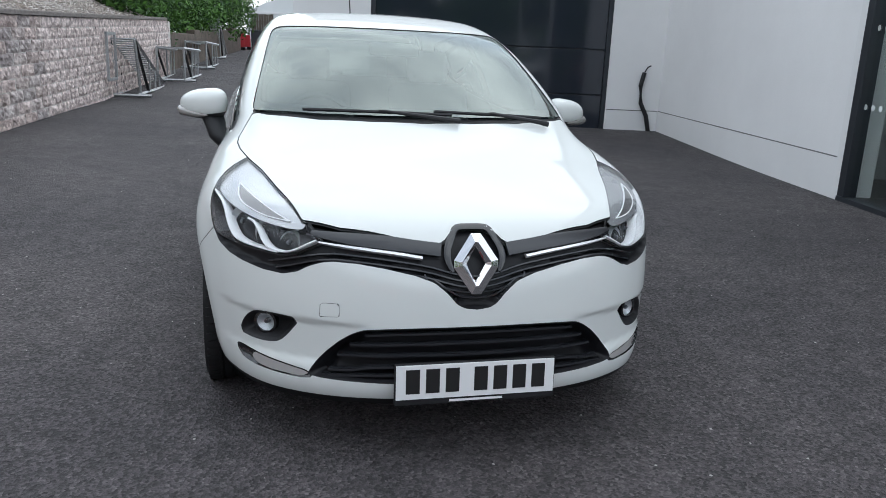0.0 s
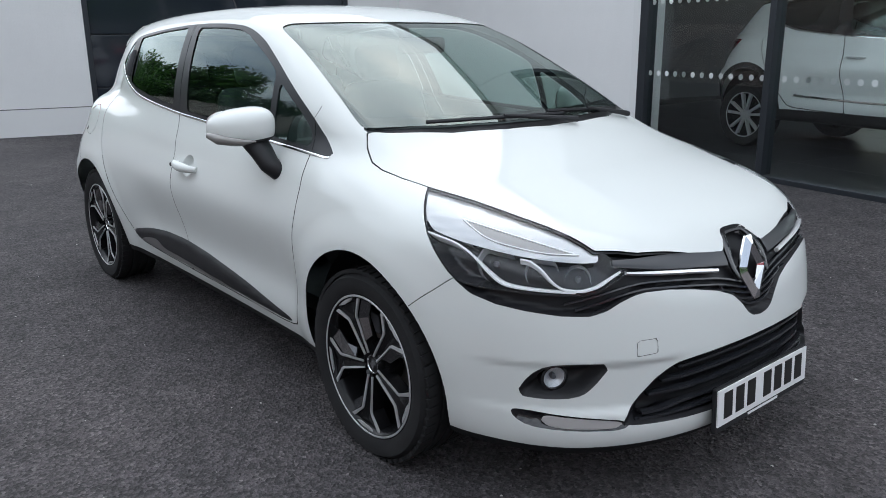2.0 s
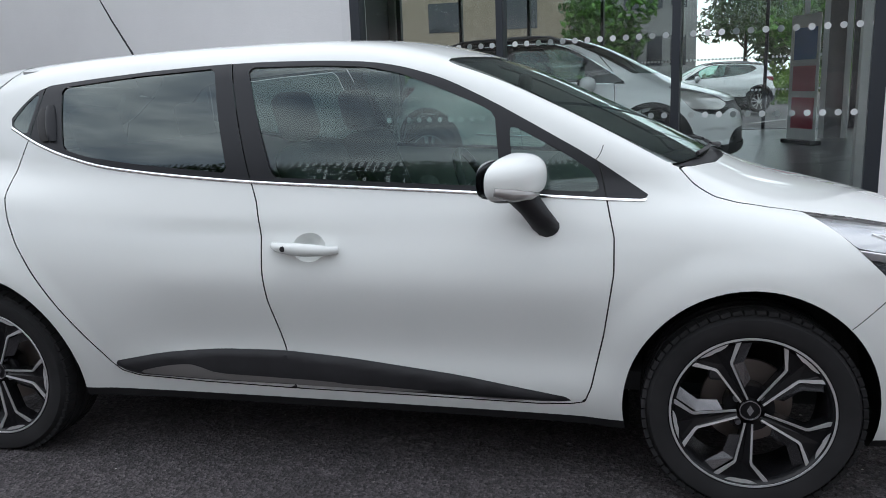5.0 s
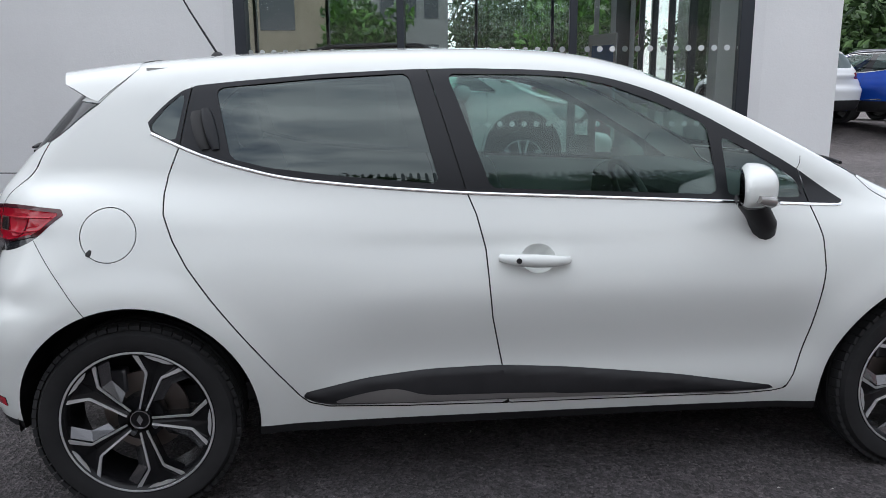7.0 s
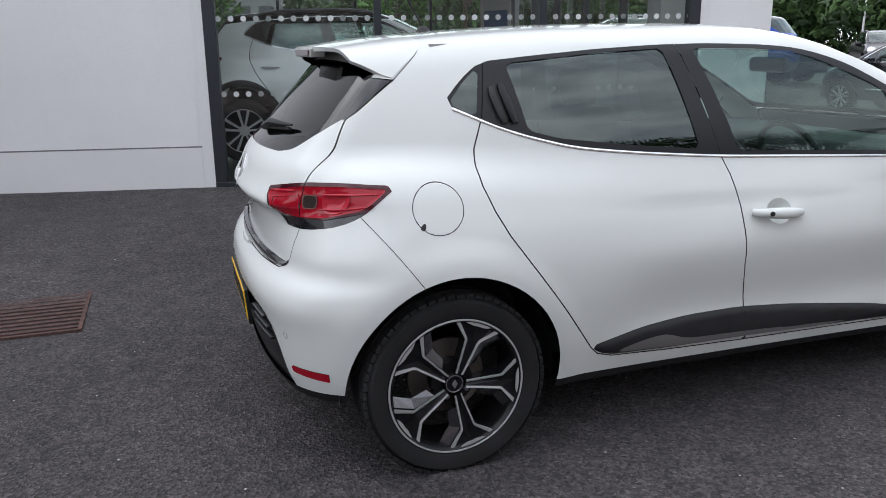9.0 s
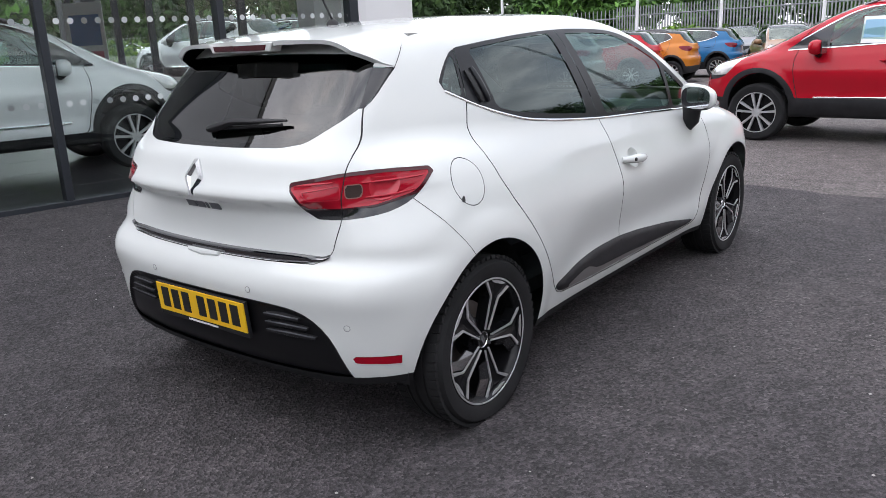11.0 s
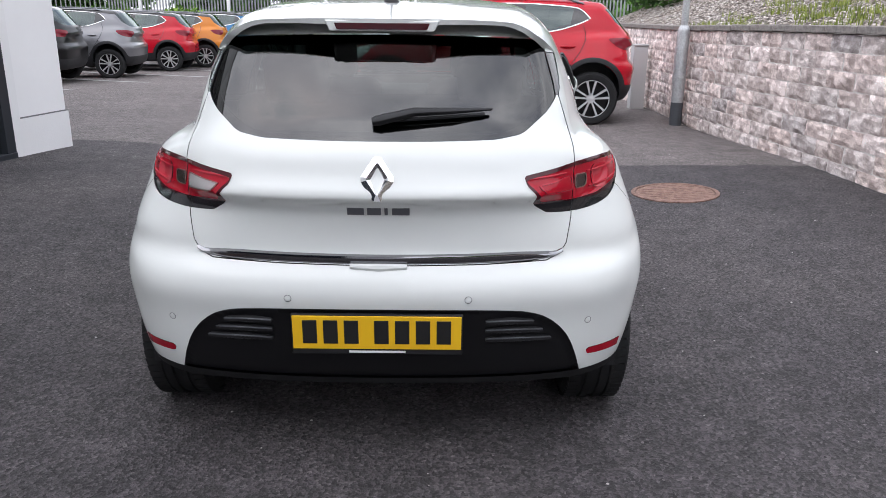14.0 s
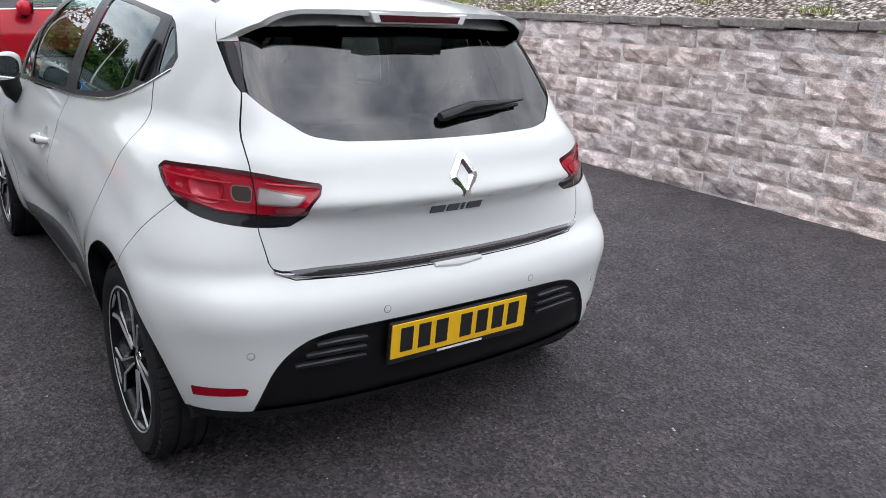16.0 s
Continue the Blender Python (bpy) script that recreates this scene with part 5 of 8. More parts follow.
    for i in range(nx):
        sp.faces.new((tops[i][nv], tops[i + 1][nv], bots[i + 1][nv], bots[i][nv]))
    for i in (0, nx):
        for k_ in range(nv):
            sp.faces.new((tops[i][k_], tops[i][k_ + 1], bots[i][k_ + 1], bots[i][k_]))
    bmesh.ops.recalc_face_normals(sp, faces=sp.faces)
    wing_ob = part("spoiler", sp, WHITE, gate_ob, "white roof spoiler over the rear window", smooth=True)
    # flat black: plastic, and the shade under the lip put into the colour
    part("spoiler_underside", belly, FRIT, gate_ob, "black plastic underside of the spoiler, black also for its shade", smooth=True)
    # brake light under the spoiler lip
    part("brake_light_housing", prism([(-0.175, 1.366), (0.175, 1.366), (0.158, 1.334), (-0.158, 1.334)], 2.83, 2.883, "xz", 0.003), WHITE, gate_ob)
    part("brake_light", prism([(-0.145, 1.358), (0.145, 1.358), (0.136, 1.339), (-0.136, 1.339)], 2.87, 2.887, "xz", 0.001), RED_DARK, gate_ob, "dark red high brake light")
    # rear wiper
    rw = new("rear_wiper")
    rw.parent = gate_ob
    piv = on_rear(0.0, 1.078, 0.012)[0]
    tip = on_rear(-0.33, 1.105, 0.018)[0]
    mid = on_rear(-0.1, 1.094, 0.024)[0]
    part("wiper_arm", tube([piv + [0.02, 0, -0.004], piv, mid, (mid + tip) / 2 + [0, 0.006, 0], tip], [0.016, 0.020, 0.017, 0.012, 0.005], 10, flat=0.8), BLACK, rw, "black plastic rear wiper", smooth=True)
    part("wiper_blade", tube([on_rear(x, 1.078 + 0.02 * (x / -0.33), 0.008)[0] for x in np.linspace(-0.03, -0.31, 9)], 0.006, 6), BLACK, rw)
    # front wipers
    for x0, x1, y0 in ((-0.46, 0.12, 0.16), (0.05, 0.52, 0.105)):
        fw = new("front_wiper")
        fw.parent = car
        xs = np.linspace(x0, x1, 14)
        ys = 0.058 + 0.30 * xs**2 + np.linspace(0.02, 0.0, 14)
        part("wiper_blade", tube(on_top(xs, ys, 0.011).tolist(), 0.007, 6), BLACK, fw, "black wiper blade")
        xa = np.linspace((x0 + x1) / 2, x1 + 0.02, 8)
        ya = np.interp(xa, xs, ys) - np.linspace(0.0, 0.05, 8)
        part("wiper_arm", tube(on_top(xa, ya, 0.018).tolist(), np.linspace(0.005, 0.011, 8).tolist(), 8), BLACK, fw, smooth=True)
    # aerial
    base = on_top(0.0, 2.41)[0]
    an = new("aerial")
    an.parent = car
    part("aerial_base", lathe([(0.0, 0.022), (0.012, 0.02), (0.022, 0.010), (0.03, -0.004)], 20, axis="z"), BLACK, an, smooth=True).matrix_basis = Matrix.Translation(base)
    part("aerial_rod", tube([base + [0, 0, 0.015], base + [0, 0.09, 0.17], base + [0, 0.145, 0.275]], [0.0045, 0.0035, 0.0025], 8), BLACK, an)

    # wheels, with dark wells behind them
    for y in (0.0, WHEELBASE - 0.008):
        for s in (1, -1):
            m = pose(-0.731 * s, y, 0.308, 0, 0, 0 if s == 1 else 180)
            alloy_wheel(car, m, turn=42 if y == 0 else 21)
            well = bmesh.new()
            n = 24
            ring = [(0.372 * math.cos(q), 0.384 * math.sin(q)) for q in np.linspace(-0.1, math.pi + 0.1, n)]
            a_ = [well.verts.new((-0.765 * s, y + u, 0.308 + v)) for u, v in ring]
            b_ = [well.verts.new((-0.50 * s, y + u, 0.308 + v)) for u, v in ring]
            for i in range(n - 1):
                well.faces.new((a_[i], a_[i + 1], b_[i + 1], b_[i]))
            well.faces.new(b_)
            part("wheel_well", well, BLACK, car)

    # cabin
    part("cabin_floor", box((-0.66, 0.3, 0.30), (0.66, 2.6, 0.36)), CABIN, car)
    dash = bmesh.new()
    prof = [(0.22, 0.93), (0.30, 0.955), (0.52, 0.965), (0.66, 0.945), (0.72, 0.90), (0.73, 0.80), (0.68, 0.62), (0.45, 0.5), (0.3, 0.5)]
    dash = prism(prof, -0.66, 0.66, "yz", 0.01)
    part("dashboard", dash, CABIN, car, "dark moulded dashboard")
    sw = new("steering_wheel")
    sw.parent = car
    sw.matrix_basis = pose(-0.34, 0.86, 0.875, 0, 0, 0) @ pose(0, 0, 0, 65, 0, 0)
    ring = lathe([(0.18 + 0.014 * math.cos(q), 0.014 * math.sin(q)) for q in np.linspace(0, 2 * math.pi, 10, endpoint=False)], 40, axis="z", close=True)
    part("wheel_ring", ring, CABIN, sw, smooth=True)
    part("wheel_boss", lathe([(0.0, 0.03), (0.05, 0.025), (0.065, 0.0), (0.05, -0.06)], 24, axis="z"), CABIN, sw, smooth=True)
    for q in (0, 180, 270):
        part("wheel_spoke", box((0.04, -0.016, -0.006), (0.175, 0.016, 0.006), 0.004, pose(0, 0, 0, 0, 0, q)), SATIN, sw)
    for x, y, wdt in ((-0.34, 1.30, 0.46), (0.34, 1.30, 0.46), (0.0, 2.12, 1.2)):
        st = new("seat")
        st.parent = car
        h = wdt / 2
        part("cushion", box((x - h, y - 0.42, 0.42), (x + h, y + 0.08, 0.56), 0.05), SEAT, st, "dark cloth seat")
        bk = box((-h, -0.06, 0.0), (h, 0.07, 0.60), 0.055, seg=3)
        bmesh.ops.transform(bk, matrix=pose(x, y, 0.52, -20), verts=bk.verts)
        part("backrest", bk, SEAT, st, smooth=True)
        for hx in ([x] if wdt < 1 else [-0.36, 0.36]):
            hr = box((-0.12, -0.045, 0), (0.12, 0.045, 0.18), 0.04, seg=3)
            bmesh.ops.transform(hr, matrix=pose(hx, y + 0.22, 1.09 if wdt < 1 else 1.06, -14), verts=hr.verts)
            part("headrest", hr, SEAT, st, smooth=True)
    part("rear_view_mirror", box((-0.12, 0.72, 1.235), (0.12, 0.75, 1.30), 0.02), CABIN, car, smooth=True)
    part("headliner", box((-0.50, 1.0, 1.365), (0.50, 2.55, 1.375), 0.0), material("pale_headliner", (0.35, 0.35, 0.34), 0.9), car)
    part("parcel_shelf", box((-0.52, 2.35, 0.93), (0.52, 2.86, 0.95), 0.005), CABIN, car)
    return car


the_car = hatchback()

# ---- materials of the surroundings ----
def asphalt():
    m = material("asphalt", (0.06, 0.058, 0.06), 0.8, spec=0.35)
    n, l, b = tools(m)
    co = n.new("ShaderNodeTexCoord")
    sep = n.new("ShaderNodeSeparateXYZ")
    l.new(co.outputs["Object"], sep.inputs["Vector"])
    # an older, paler and browner surface begins beyond a joint at about y = -2.2 - 0.18 x
    k1 = n.new("ShaderNodeMath")
    k1.operation, k1.inputs[1].default_value = "MULTIPLY_ADD", 0.18
    l.new(sep.outputs["X"], k1.inputs[0])
    l.new(sep.outputs["Y"], k1.inputs[2])
    wob = noise_node(m, 1.7, 3)
    k2 = n.new("ShaderNodeMath")
    k2.operation, k2.inputs[1].default_value = "MULTIPLY_ADD", 0.25
    l.new(wob.outputs["Fac"], k2.inputs[0])
    l.new(k1.outputs[0], k2.inputs[2])
    old = n.new("ShaderNodeMapRange")
    old.inputs["From Min"].default_value, old.inputs["From Max"].default_value = -2.05, -2.12
    l.new(k2.outputs[0], old.inputs["Value"])
    big = noise_node(m, 0.55, 5, 0.6)
    mid = noise_node(m, 6, 4, 0.6)
    grit = noise_node(m, 170, 2, 0.7)
    vor = n.new("ShaderNodeTexVoronoi")
    vor.inputs["Scale"].default_value = 92
    l.new(co.outputs["Object"], vor.inputs["Vector"])
    fresh = ramp_node(m, big.outputs["Fac"], [(0.3, (0.046, 0.043, 0.046)), (0.5, (0.061, 0.057, 0.059)), (0.72, (0.085, 0.078, 0.079))])
    worn = ramp_node(m, big.outputs["Fac"], [(0.3, (0.118, 0.107, 0.103)), (0.7, (0.158, 0.144, 0.138))])
    c = mix_node(m, old.outputs["Result"], fresh.outputs["Color"], worn.outputs["Color"])
    patch = ramp_node(m, mid.outputs["Fac"], [(0.35, (0.82, 0.82, 0.82)), (0.7, (1.2, 1.18, 1.2))])
    c = mix_node(m, 1.0, c, patch.outputs["Color"], "MULTIPLY")
    stones = ramp_node(m, vor.outputs["Color"], [(0.0, (0.40, 0.40, 0.41)), (0.40, (0.90, 0.885, 0.89)), (0.8, (1.66, 1.62, 1.62)), (0.97, (2.5, 2.42, 2.4)), (1.0, (4.5, 4.4, 4.3))])
    c = mix_node(m, 1.0, c, stones.outputs["Color"], "MULTIPLY")
    gr = ramp_node(m, grit.outputs["Fac"], [(0.3, (0.60, 0.60, 0.60)), (0.7, (1.42, 1.42, 1.42))])
    c = mix_node(m, 1.0, c, gr.outputs["Color"], "MULTIPLY")
    l.new(c, b.inputs["Base Color"])
    hm = n.new("ShaderNodeMath")
    hm.operation = "ADD"
    l.new(vor.outputs["Distance"], hm.inputs[0])
    l.new(grit.outputs["Fac"], hm.inputs[1])
    bump_node(m, hm.outputs[0], 0.95, 0.010)
    return m


def render_wall(name, base):
    """Rough-cast white render with faint streaks."""
    m = material(name, base, 0.85, spec=0.3)
    n, l, b = tools(m)
    fine = noise_node(m, 55, 4, 0.65)
    coarse = noise_node(m, 16, 3, 0.5)
    stain = noise_node(m, 0.7, 5, 0.6)
    hm = n.new("ShaderNodeMath")
    hm.operation = "ADD"
    l.new(fine.outputs["Fac"], hm.inputs[0])
    l.new(coarse.outputs["Fac"], hm.inputs[1])
    bump_node(m, hm.outputs[0], 0.3, 0.006)
    r = ramp_node(m, stain.outputs["Fac"], [(0.3, tuple(c * 0.93 for c in base)), (0.65, base)])
    l.new(r.outputs["Color"], b.inputs["Base Color"])
    return m


def split_stone():
    m = material("split_stone", (0.3, 0.26, 0.25), 0.9, spec=0.25)
    n, l, b = tools(m)
    info = n.new("ShaderNodeObjectInfo")
    co = n.new("ShaderNodeTexCoord")
    shift = n.new("ShaderNodeVectorMath")
    shift.operation = "ADD"
    sc = n.new("ShaderNodeVectorMath")
    sc.operation, sc.inputs[3].default_value = "SCALE", 40.0
    cmb = n.new("ShaderNodeCombineXYZ")
    for k in "XYZ":
        l.new(info.outputs["Random"], cmb.inputs[k])
    l.new(cmb.outputs["Vector"], sc.inputs[0])
    l.new(co.outputs["Object"], shift.inputs[0])
    l.new(sc.outputs["Vector"], shift.inputs[1])
    mapn = n.new("ShaderNodeMapping")
    mapn.inputs["Rotation"].default_value = (0.6, 0.5, 0.0)
    mapn.inputs["Scale"].default_value = (1.0, 1.0, 1.35)
    l.new(shift.outputs["Vector"], mapn.inputs["Vector"])
    t = {}
    for key, s, d, r in (("a", 8, 7, 0.60), ("b", 110, 4, 0.7), ("c", 3.2, 3, 0.5)):
        t[key] = n.new("ShaderNodeTexNoise")
        t[key].inputs["Scale"].default_value, t[key].inputs["Detail"].default_value, t[key].inputs["Roughness"].default_value = s, d, r
        l.new(mapn.outputs["Vector"], t[key].inputs["Vector"])
    col = ramp_node(m, t["a"].outputs["Fac"], [(0.40, (0.30, 0.262, 0.25)), (0.455, (0.41, 0.36, 0.345)), (0.52, (0.48, 0.43, 0.415)), (0.57, (0.66, 0.61, 0.59))])
    tone = ramp_node(m, info.outputs["Random"], [(0.0, (0.82, 0.82, 0.83)), (0.3, (1.28, 1.25, 1.24)), (0.55, (1.02, 0.98, 0.96)), (0.8, (1.22, 1.12, 1.08)), (1.0, (1.50, 1.45, 1.44))])
    c = mix_node(m, 1.0, col.outputs["Color"], tone.outputs["Color"], "MULTIPLY")
    dirt = ramp_node(m, t["b"].outputs["Fac"], [(0.32, (0.55, 0.54, 0.53)), (0.68, (1.45, 1.45, 1.45))])
    c = mix_node(m, 1.0, c, dirt.outputs["Color"], "MULTIPLY")
    l.new(c, b.inputs["Base Color"])
    hm = n.new("ShaderNodeMath")
    hm.operation = "ADD"
    l.new(t["a"].outputs["Fac"], hm.inputs[0])
    l.new(t["b"].outputs["Fac"], hm.inputs[1])
    bump_node(m, hm.outputs[0], 0.5, 0.008)
    return m


def foliage(name, dark, light):
    m = material(name, dark, 0.55, spec=0.3)
    n, l, b = tools(m)
    g = n.new("ShaderNodeNewGeometry")
    r = ramp_node(m, g.outputs["Random Per Island"], [(0.0, dark), (0.6, tuple((a_ + c_) / 2 for a_, c_ in zip(dark, light))), (1.0, light)])
    l.new(r.outputs["Color"], b.inputs["Base Color"])
    b.inputs["Subsurface Weight"].default_value = 0.0
    return m


def mottled(name, stops, scale, rough=0.9, bump=0.5, depth=0.02, metal=0.0):
    m = material(name, stops[0][1], rough, metal, spec=0.3)
    n, l, b = tools(m)
    t = noise_node(m, scale, 6, 0.65)
    f = noise_node(m, scale * 7, 3, 0.7)
    r = ramp_node(m, t.outputs["Fac"], stops)
    g = ramp_node(m, f.outputs["Fac"], [(0.3, (0.7,) * 3), (0.7, (1.3,) * 3)])
    l.new(mix_node(m, 1.0, r.outputs["Color"], g.outputs["Color"], "MULTIPLY"), b.inputs["Base Color"])
    bump_node(m, f.outputs["Fac"], bump, depth)
    return m


ASPHALT = asphalt()
RENDER = render_wall("white_render", (0.80, 0.80, 0.80))
PLINTH = render_wall("white_plinth", (0.77, 0.77, 0.77))
STONE = split_stone()
MORTAR = mottled("mortar", [(0.3, (0.58, 0.54, 0.51)), (0.7, (0.74, 0.70, 0.67))], 12)
COPING = mottled("coping_stone", [(0.3, (0.16, 0.145, 0.135)), (0.7, (0.32, 0.29, 0.27))], 14)
FRAME = material("dark_frame", (0.035, 0.04, 0.048), 0.4, 0.4)
DARK_PANEL = material("dark_glazed_door", (0.018, 0.023, 0.033), 0.08, coat=0.5)
GALV = mottled("galvanised_steel", [(0.3, (0.36, 0.37, 0.38)), (0.7, (0.52, 0.53, 0.54))], 9, 0.5, 0.1, 0.004, 0.5)
POST_FOOT = material("dark_grey_paint", (0.06, 0.065, 0.075), 0.5)
RUST = mottled("rusty_iron", [(0.3, (0.12, 0.07, 0.055)), (0.7, (0.30, 0.19, 0.155))], 20, 0.8, 0.4, 0.006, 0.2)

RUST_DARK = mottled("dark_rusty_iron", [(0.3, (0.055, 0.032, 0.028)), (0.7, (0.13, 0.075, 0.065))], 20, 0.8, 0.4, 0.006, 0.2)


def gravel():
    m = material("gravel", (0.4, 0.37, 0.35), 0.95, spec=0.2)
    n, l, b = tools(m)
    co = n.new("ShaderNodeTexCoord")
    v = n.new("ShaderNodeTexVoronoi")
    v.inputs["Scale"].default_value = 26
    l.new(co.outputs["Object"], v.inputs["Vector"])
    big = noise_node(m, 1.3, 4)
    r = ramp_node(m, v.outputs["Color"], [(0.1, (0.19, 0.165, 0.15)), (0.45, (0.44, 0.40, 0.37)), (0.75, (0.64, 0.60, 0.57)), (0.95, (0.85, 0.83, 0.80))])
    # gaps between the stones darkened in the colour, as if shaded
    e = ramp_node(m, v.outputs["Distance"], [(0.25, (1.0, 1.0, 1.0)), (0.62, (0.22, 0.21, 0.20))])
    w = ramp_node(m, big.outputs["Fac"], [(0.35, (0.75, 0.68, 0.62)), (0.6, (1.1, 1.08, 1.05))])
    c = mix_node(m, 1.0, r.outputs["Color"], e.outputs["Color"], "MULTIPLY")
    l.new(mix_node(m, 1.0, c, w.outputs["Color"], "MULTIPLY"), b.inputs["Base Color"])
    inv = n.new("ShaderNodeMath")
    inv.operation, inv.inputs[0].default_value = "SUBTRACT", 1.0
    l.new(v.outputs["Distance"], inv.inputs[1])
    bump_node(m, inv.outputs[0], 1.0, 0.03)
    return m


GRAVEL = gravel()
LEAF = foliage("shrub_leaves", (0.018, 0.05, 0.012), (0.12, 0.26, 0.045))
LEAF_DARK = foliage("tree_leaves", (0.015, 0.035, 0.012), (0.07, 0.13, 0.035))
LEAF_BRIGHT = foliage("hedge_leaves", (0.05, 0.12, 0.015), (0.22, 0.36, 0.05))
GRASS = foliage("grass_blades", (0.09, 0.13, 0.02), (0.30, 0.34, 0.07))
BARK = mottled("bark", [(0.3, (0.05, 0.04, 0.03)), (0.7, (0.12, 0.095, 0.07))], 15)
CONCRETE = mottled("grey_concrete", [(0.3, (0.28, 0.27, 0.26)), (0.7, (0.42, 0.41, 0.39))], 4, 0.9, 0.3, 0.01)
FLOOR_TILE = material("dark_floor_tile", (0.022, 0.023, 0.026), 0.3, spec=0.22)
TILE_JOINT = material("tile_joint", (0.12, 0.12, 0.12), 0.6)
INSIDE_WHITE = material("white_plaster", (0.42, 0.42, 0.41), 0.8)
INSIDE_GREY = material("grey_wall_panel", (0.07, 0.07, 0.075), 0.7)
DOT = material("frosted_dot", (0.72, 0.75, 0.75), 0.6)
PALE = mottled("grey_palisade", [(0.3, (0.20, 0.21, 0.22)), (0.7, (0.32, 0.33, 0.34))], 5, 0.6, 0.1, 0.003, 0.3)
WHITE_PAINT = material("white_marking", (0.36, 0.36, 0.35), 0.8)
POLE_WHITE = material("white_pole", (0.7, 0.7, 0.7), 0.4)


# ---- ground ----
def ground_z(x, y):
    x, y = np.asarray(x, float), np.asarray(y, float)
    return (0.012 + 0.085 * sstep(1.1, 3.6, np.abs(x)) * (1 - sstep(1.0, 6.0, -y)) - 0.05 * sstep(1.2, 5.5, -y) - 0.30 * sstep(5, 20, -y) + 0.08 * sstep(4, 10, y) + 0.025 * np.clip(y - 12, 0, 60) * (1 - sstep(7, 22, x)) + 0.48 * sstep(11.3, 14.5, x) * sstep(4.5, 7.5, -y) * (1 - sstep(20, 34, x)))


def gz(x, y):
    return float(ground_z(x, y))


xs = np.concatenate([np.linspace(-600, -40, 8), np.linspace(-30, 30, 121), np.linspace(40, 600, 8)])
ys = np.concatenate([np.linspace(-600, -50, 8), np.linspace(-40, 80, 241), np.linspace(90, 600, 8)])
gx, gy = np.meshgrid(xs, ys, indexing="ij")
gv = np.stack([gx.ravel(), gy.ravel(), ground_z(gx.ravel(), gy.ravel())], 1)
n_ = len(ys)
gf = [(i * n_ + j, (i + 1) * n_ + j, (i + 1) * n_ + j + 1, i * n_ + j + 1) for i in range(len(xs) - 1) for j in range(n_ - 1)]
tagged(mesh_ob("ground", gv.tolist(), gf, ASPHALT, smooth=True), "dark grey asphalt forecourt, older and paler beyond a joint", "asphalt", kind="structure")

# loose pale chips on the asphalt
rng = np.random.default_rng(5)
cv, cf = [], []
for _ in range(420):
    x, y = rng.uniform(-3.2, 3.6), rng.uniform(-3.5, 7.0)
    s = rng.uniform(0.002, 0.0065)
    o = len(cv)
    z = gz(x, y) + s * 0.3
    q = rng.uniform(0, 6.28)
    for k in range(5):
        cv.append((x + s * math.cos(q + k * 1.256) * rng.uniform(0.7, 1.3), y + s * math.sin(q + k * 1.256) * rng.uniform(0.7, 1.3), z))
    cv.append((x, y, z + s * 0.7))
    cf += [(o + k, o + (k + 1) % 5, o + 5) for k in range(5)]
tagged(mesh_ob("stone_chips", cv, cf, material("pale_chip", (0.45, 0.43, 0.41), 0.9)), "tiny pale stone chips scattered on asphalt", "gravel", kind="stuff")

# manhole cover and gully grate
mh = thing("manhole_cover", "round reddish rusty iron manhole cover set in asphalt", "manhole", Matrix.Translation((-2.02, -0.66, gz(-1.75, -0.66) + 0.016)) @ pose(0, 0, 0, 0, math.degrees(math.atan2(gz(-1.65, -0.66) - gz(-2.39, -0.66), 0.74)) * -1, 0))
part("cover_ring", lathe([(0.335, -0.02), (0.335, 0.006), (0.305, 0.008), (0.302, -0.004), (0.298, -0.02)], 48, axis="z"), RUST, mh, smooth=True)
part("cover_plate", lathe([(0.0, 0.004), (0.295, 0.004), (0.298, 0.0), (0.298, -0.02)], 48, axis="z"), RUST, mh, smooth=False)
for i in range(-4, 5):
    h = (0.272**2 - (0.060 * i) ** 2) ** 0.5
    part("tread_bar", box((-h, 0.060 * i - 0.010, 0.0), (h, 0.060 * i + 0.010, 0.007), 0.002), RUST, mh)
gr_z = gz(1.5, 4.2)
gg = thing("gully_grate", "rusty iron gully grate of parallel bars", "grate", Matrix.Translation((1.06, 3.9, gr_z + 0.002)))
part("grate_frame", box((-0.02, -0.02, -0.03), (0.0, 0.68, 0.006)), RUST_DARK, gg)
part("grate_frame", box((0.84, -0.02, -0.03), (0.86, 0.68, 0.006)), RUST_DARK, gg)
part("grate_frame", box((0.0, -0.02, -0.03), (0.84, 0.0, 0.006)), RUST_DARK, gg)
part("grate_frame", box((0.0, 0.66, -0.03), (0.84, 0.68, 0.006)), RUST_DARK, gg)
# near-black slab just below the bars stands for the pit's shade
part("gully_pit", box((0.0, 0.0, -0.028), (0.84, 0.66, -0.002)), SEAM, gg)
for i in range(13):
    part("grate_bar", box((0.03 + 0.062 * i, 0.0, -0.02), (0.058 + 0.062 * i, 0.66, 0.005), 0.002), RUST_DARK, gg)

# ---- retaining wall of split blocks, bending beside the yard ----
WALL_LINE = [(-3.30, -13.0), (-3.36, -9.0), (-3.44, -6.6), (-3.38, -5.1), (-3.38, -4.0), (-3.42, -3.0), (-3.52, -1.2), (-3.60, 0.5), (-3.67, 2.2), (-3.65, 4.2), (-3.50, 6.9), (-3.33, 9.0), (-3.13, 12.7), (-2.92, 16.5), (-2.72, 20.0)]


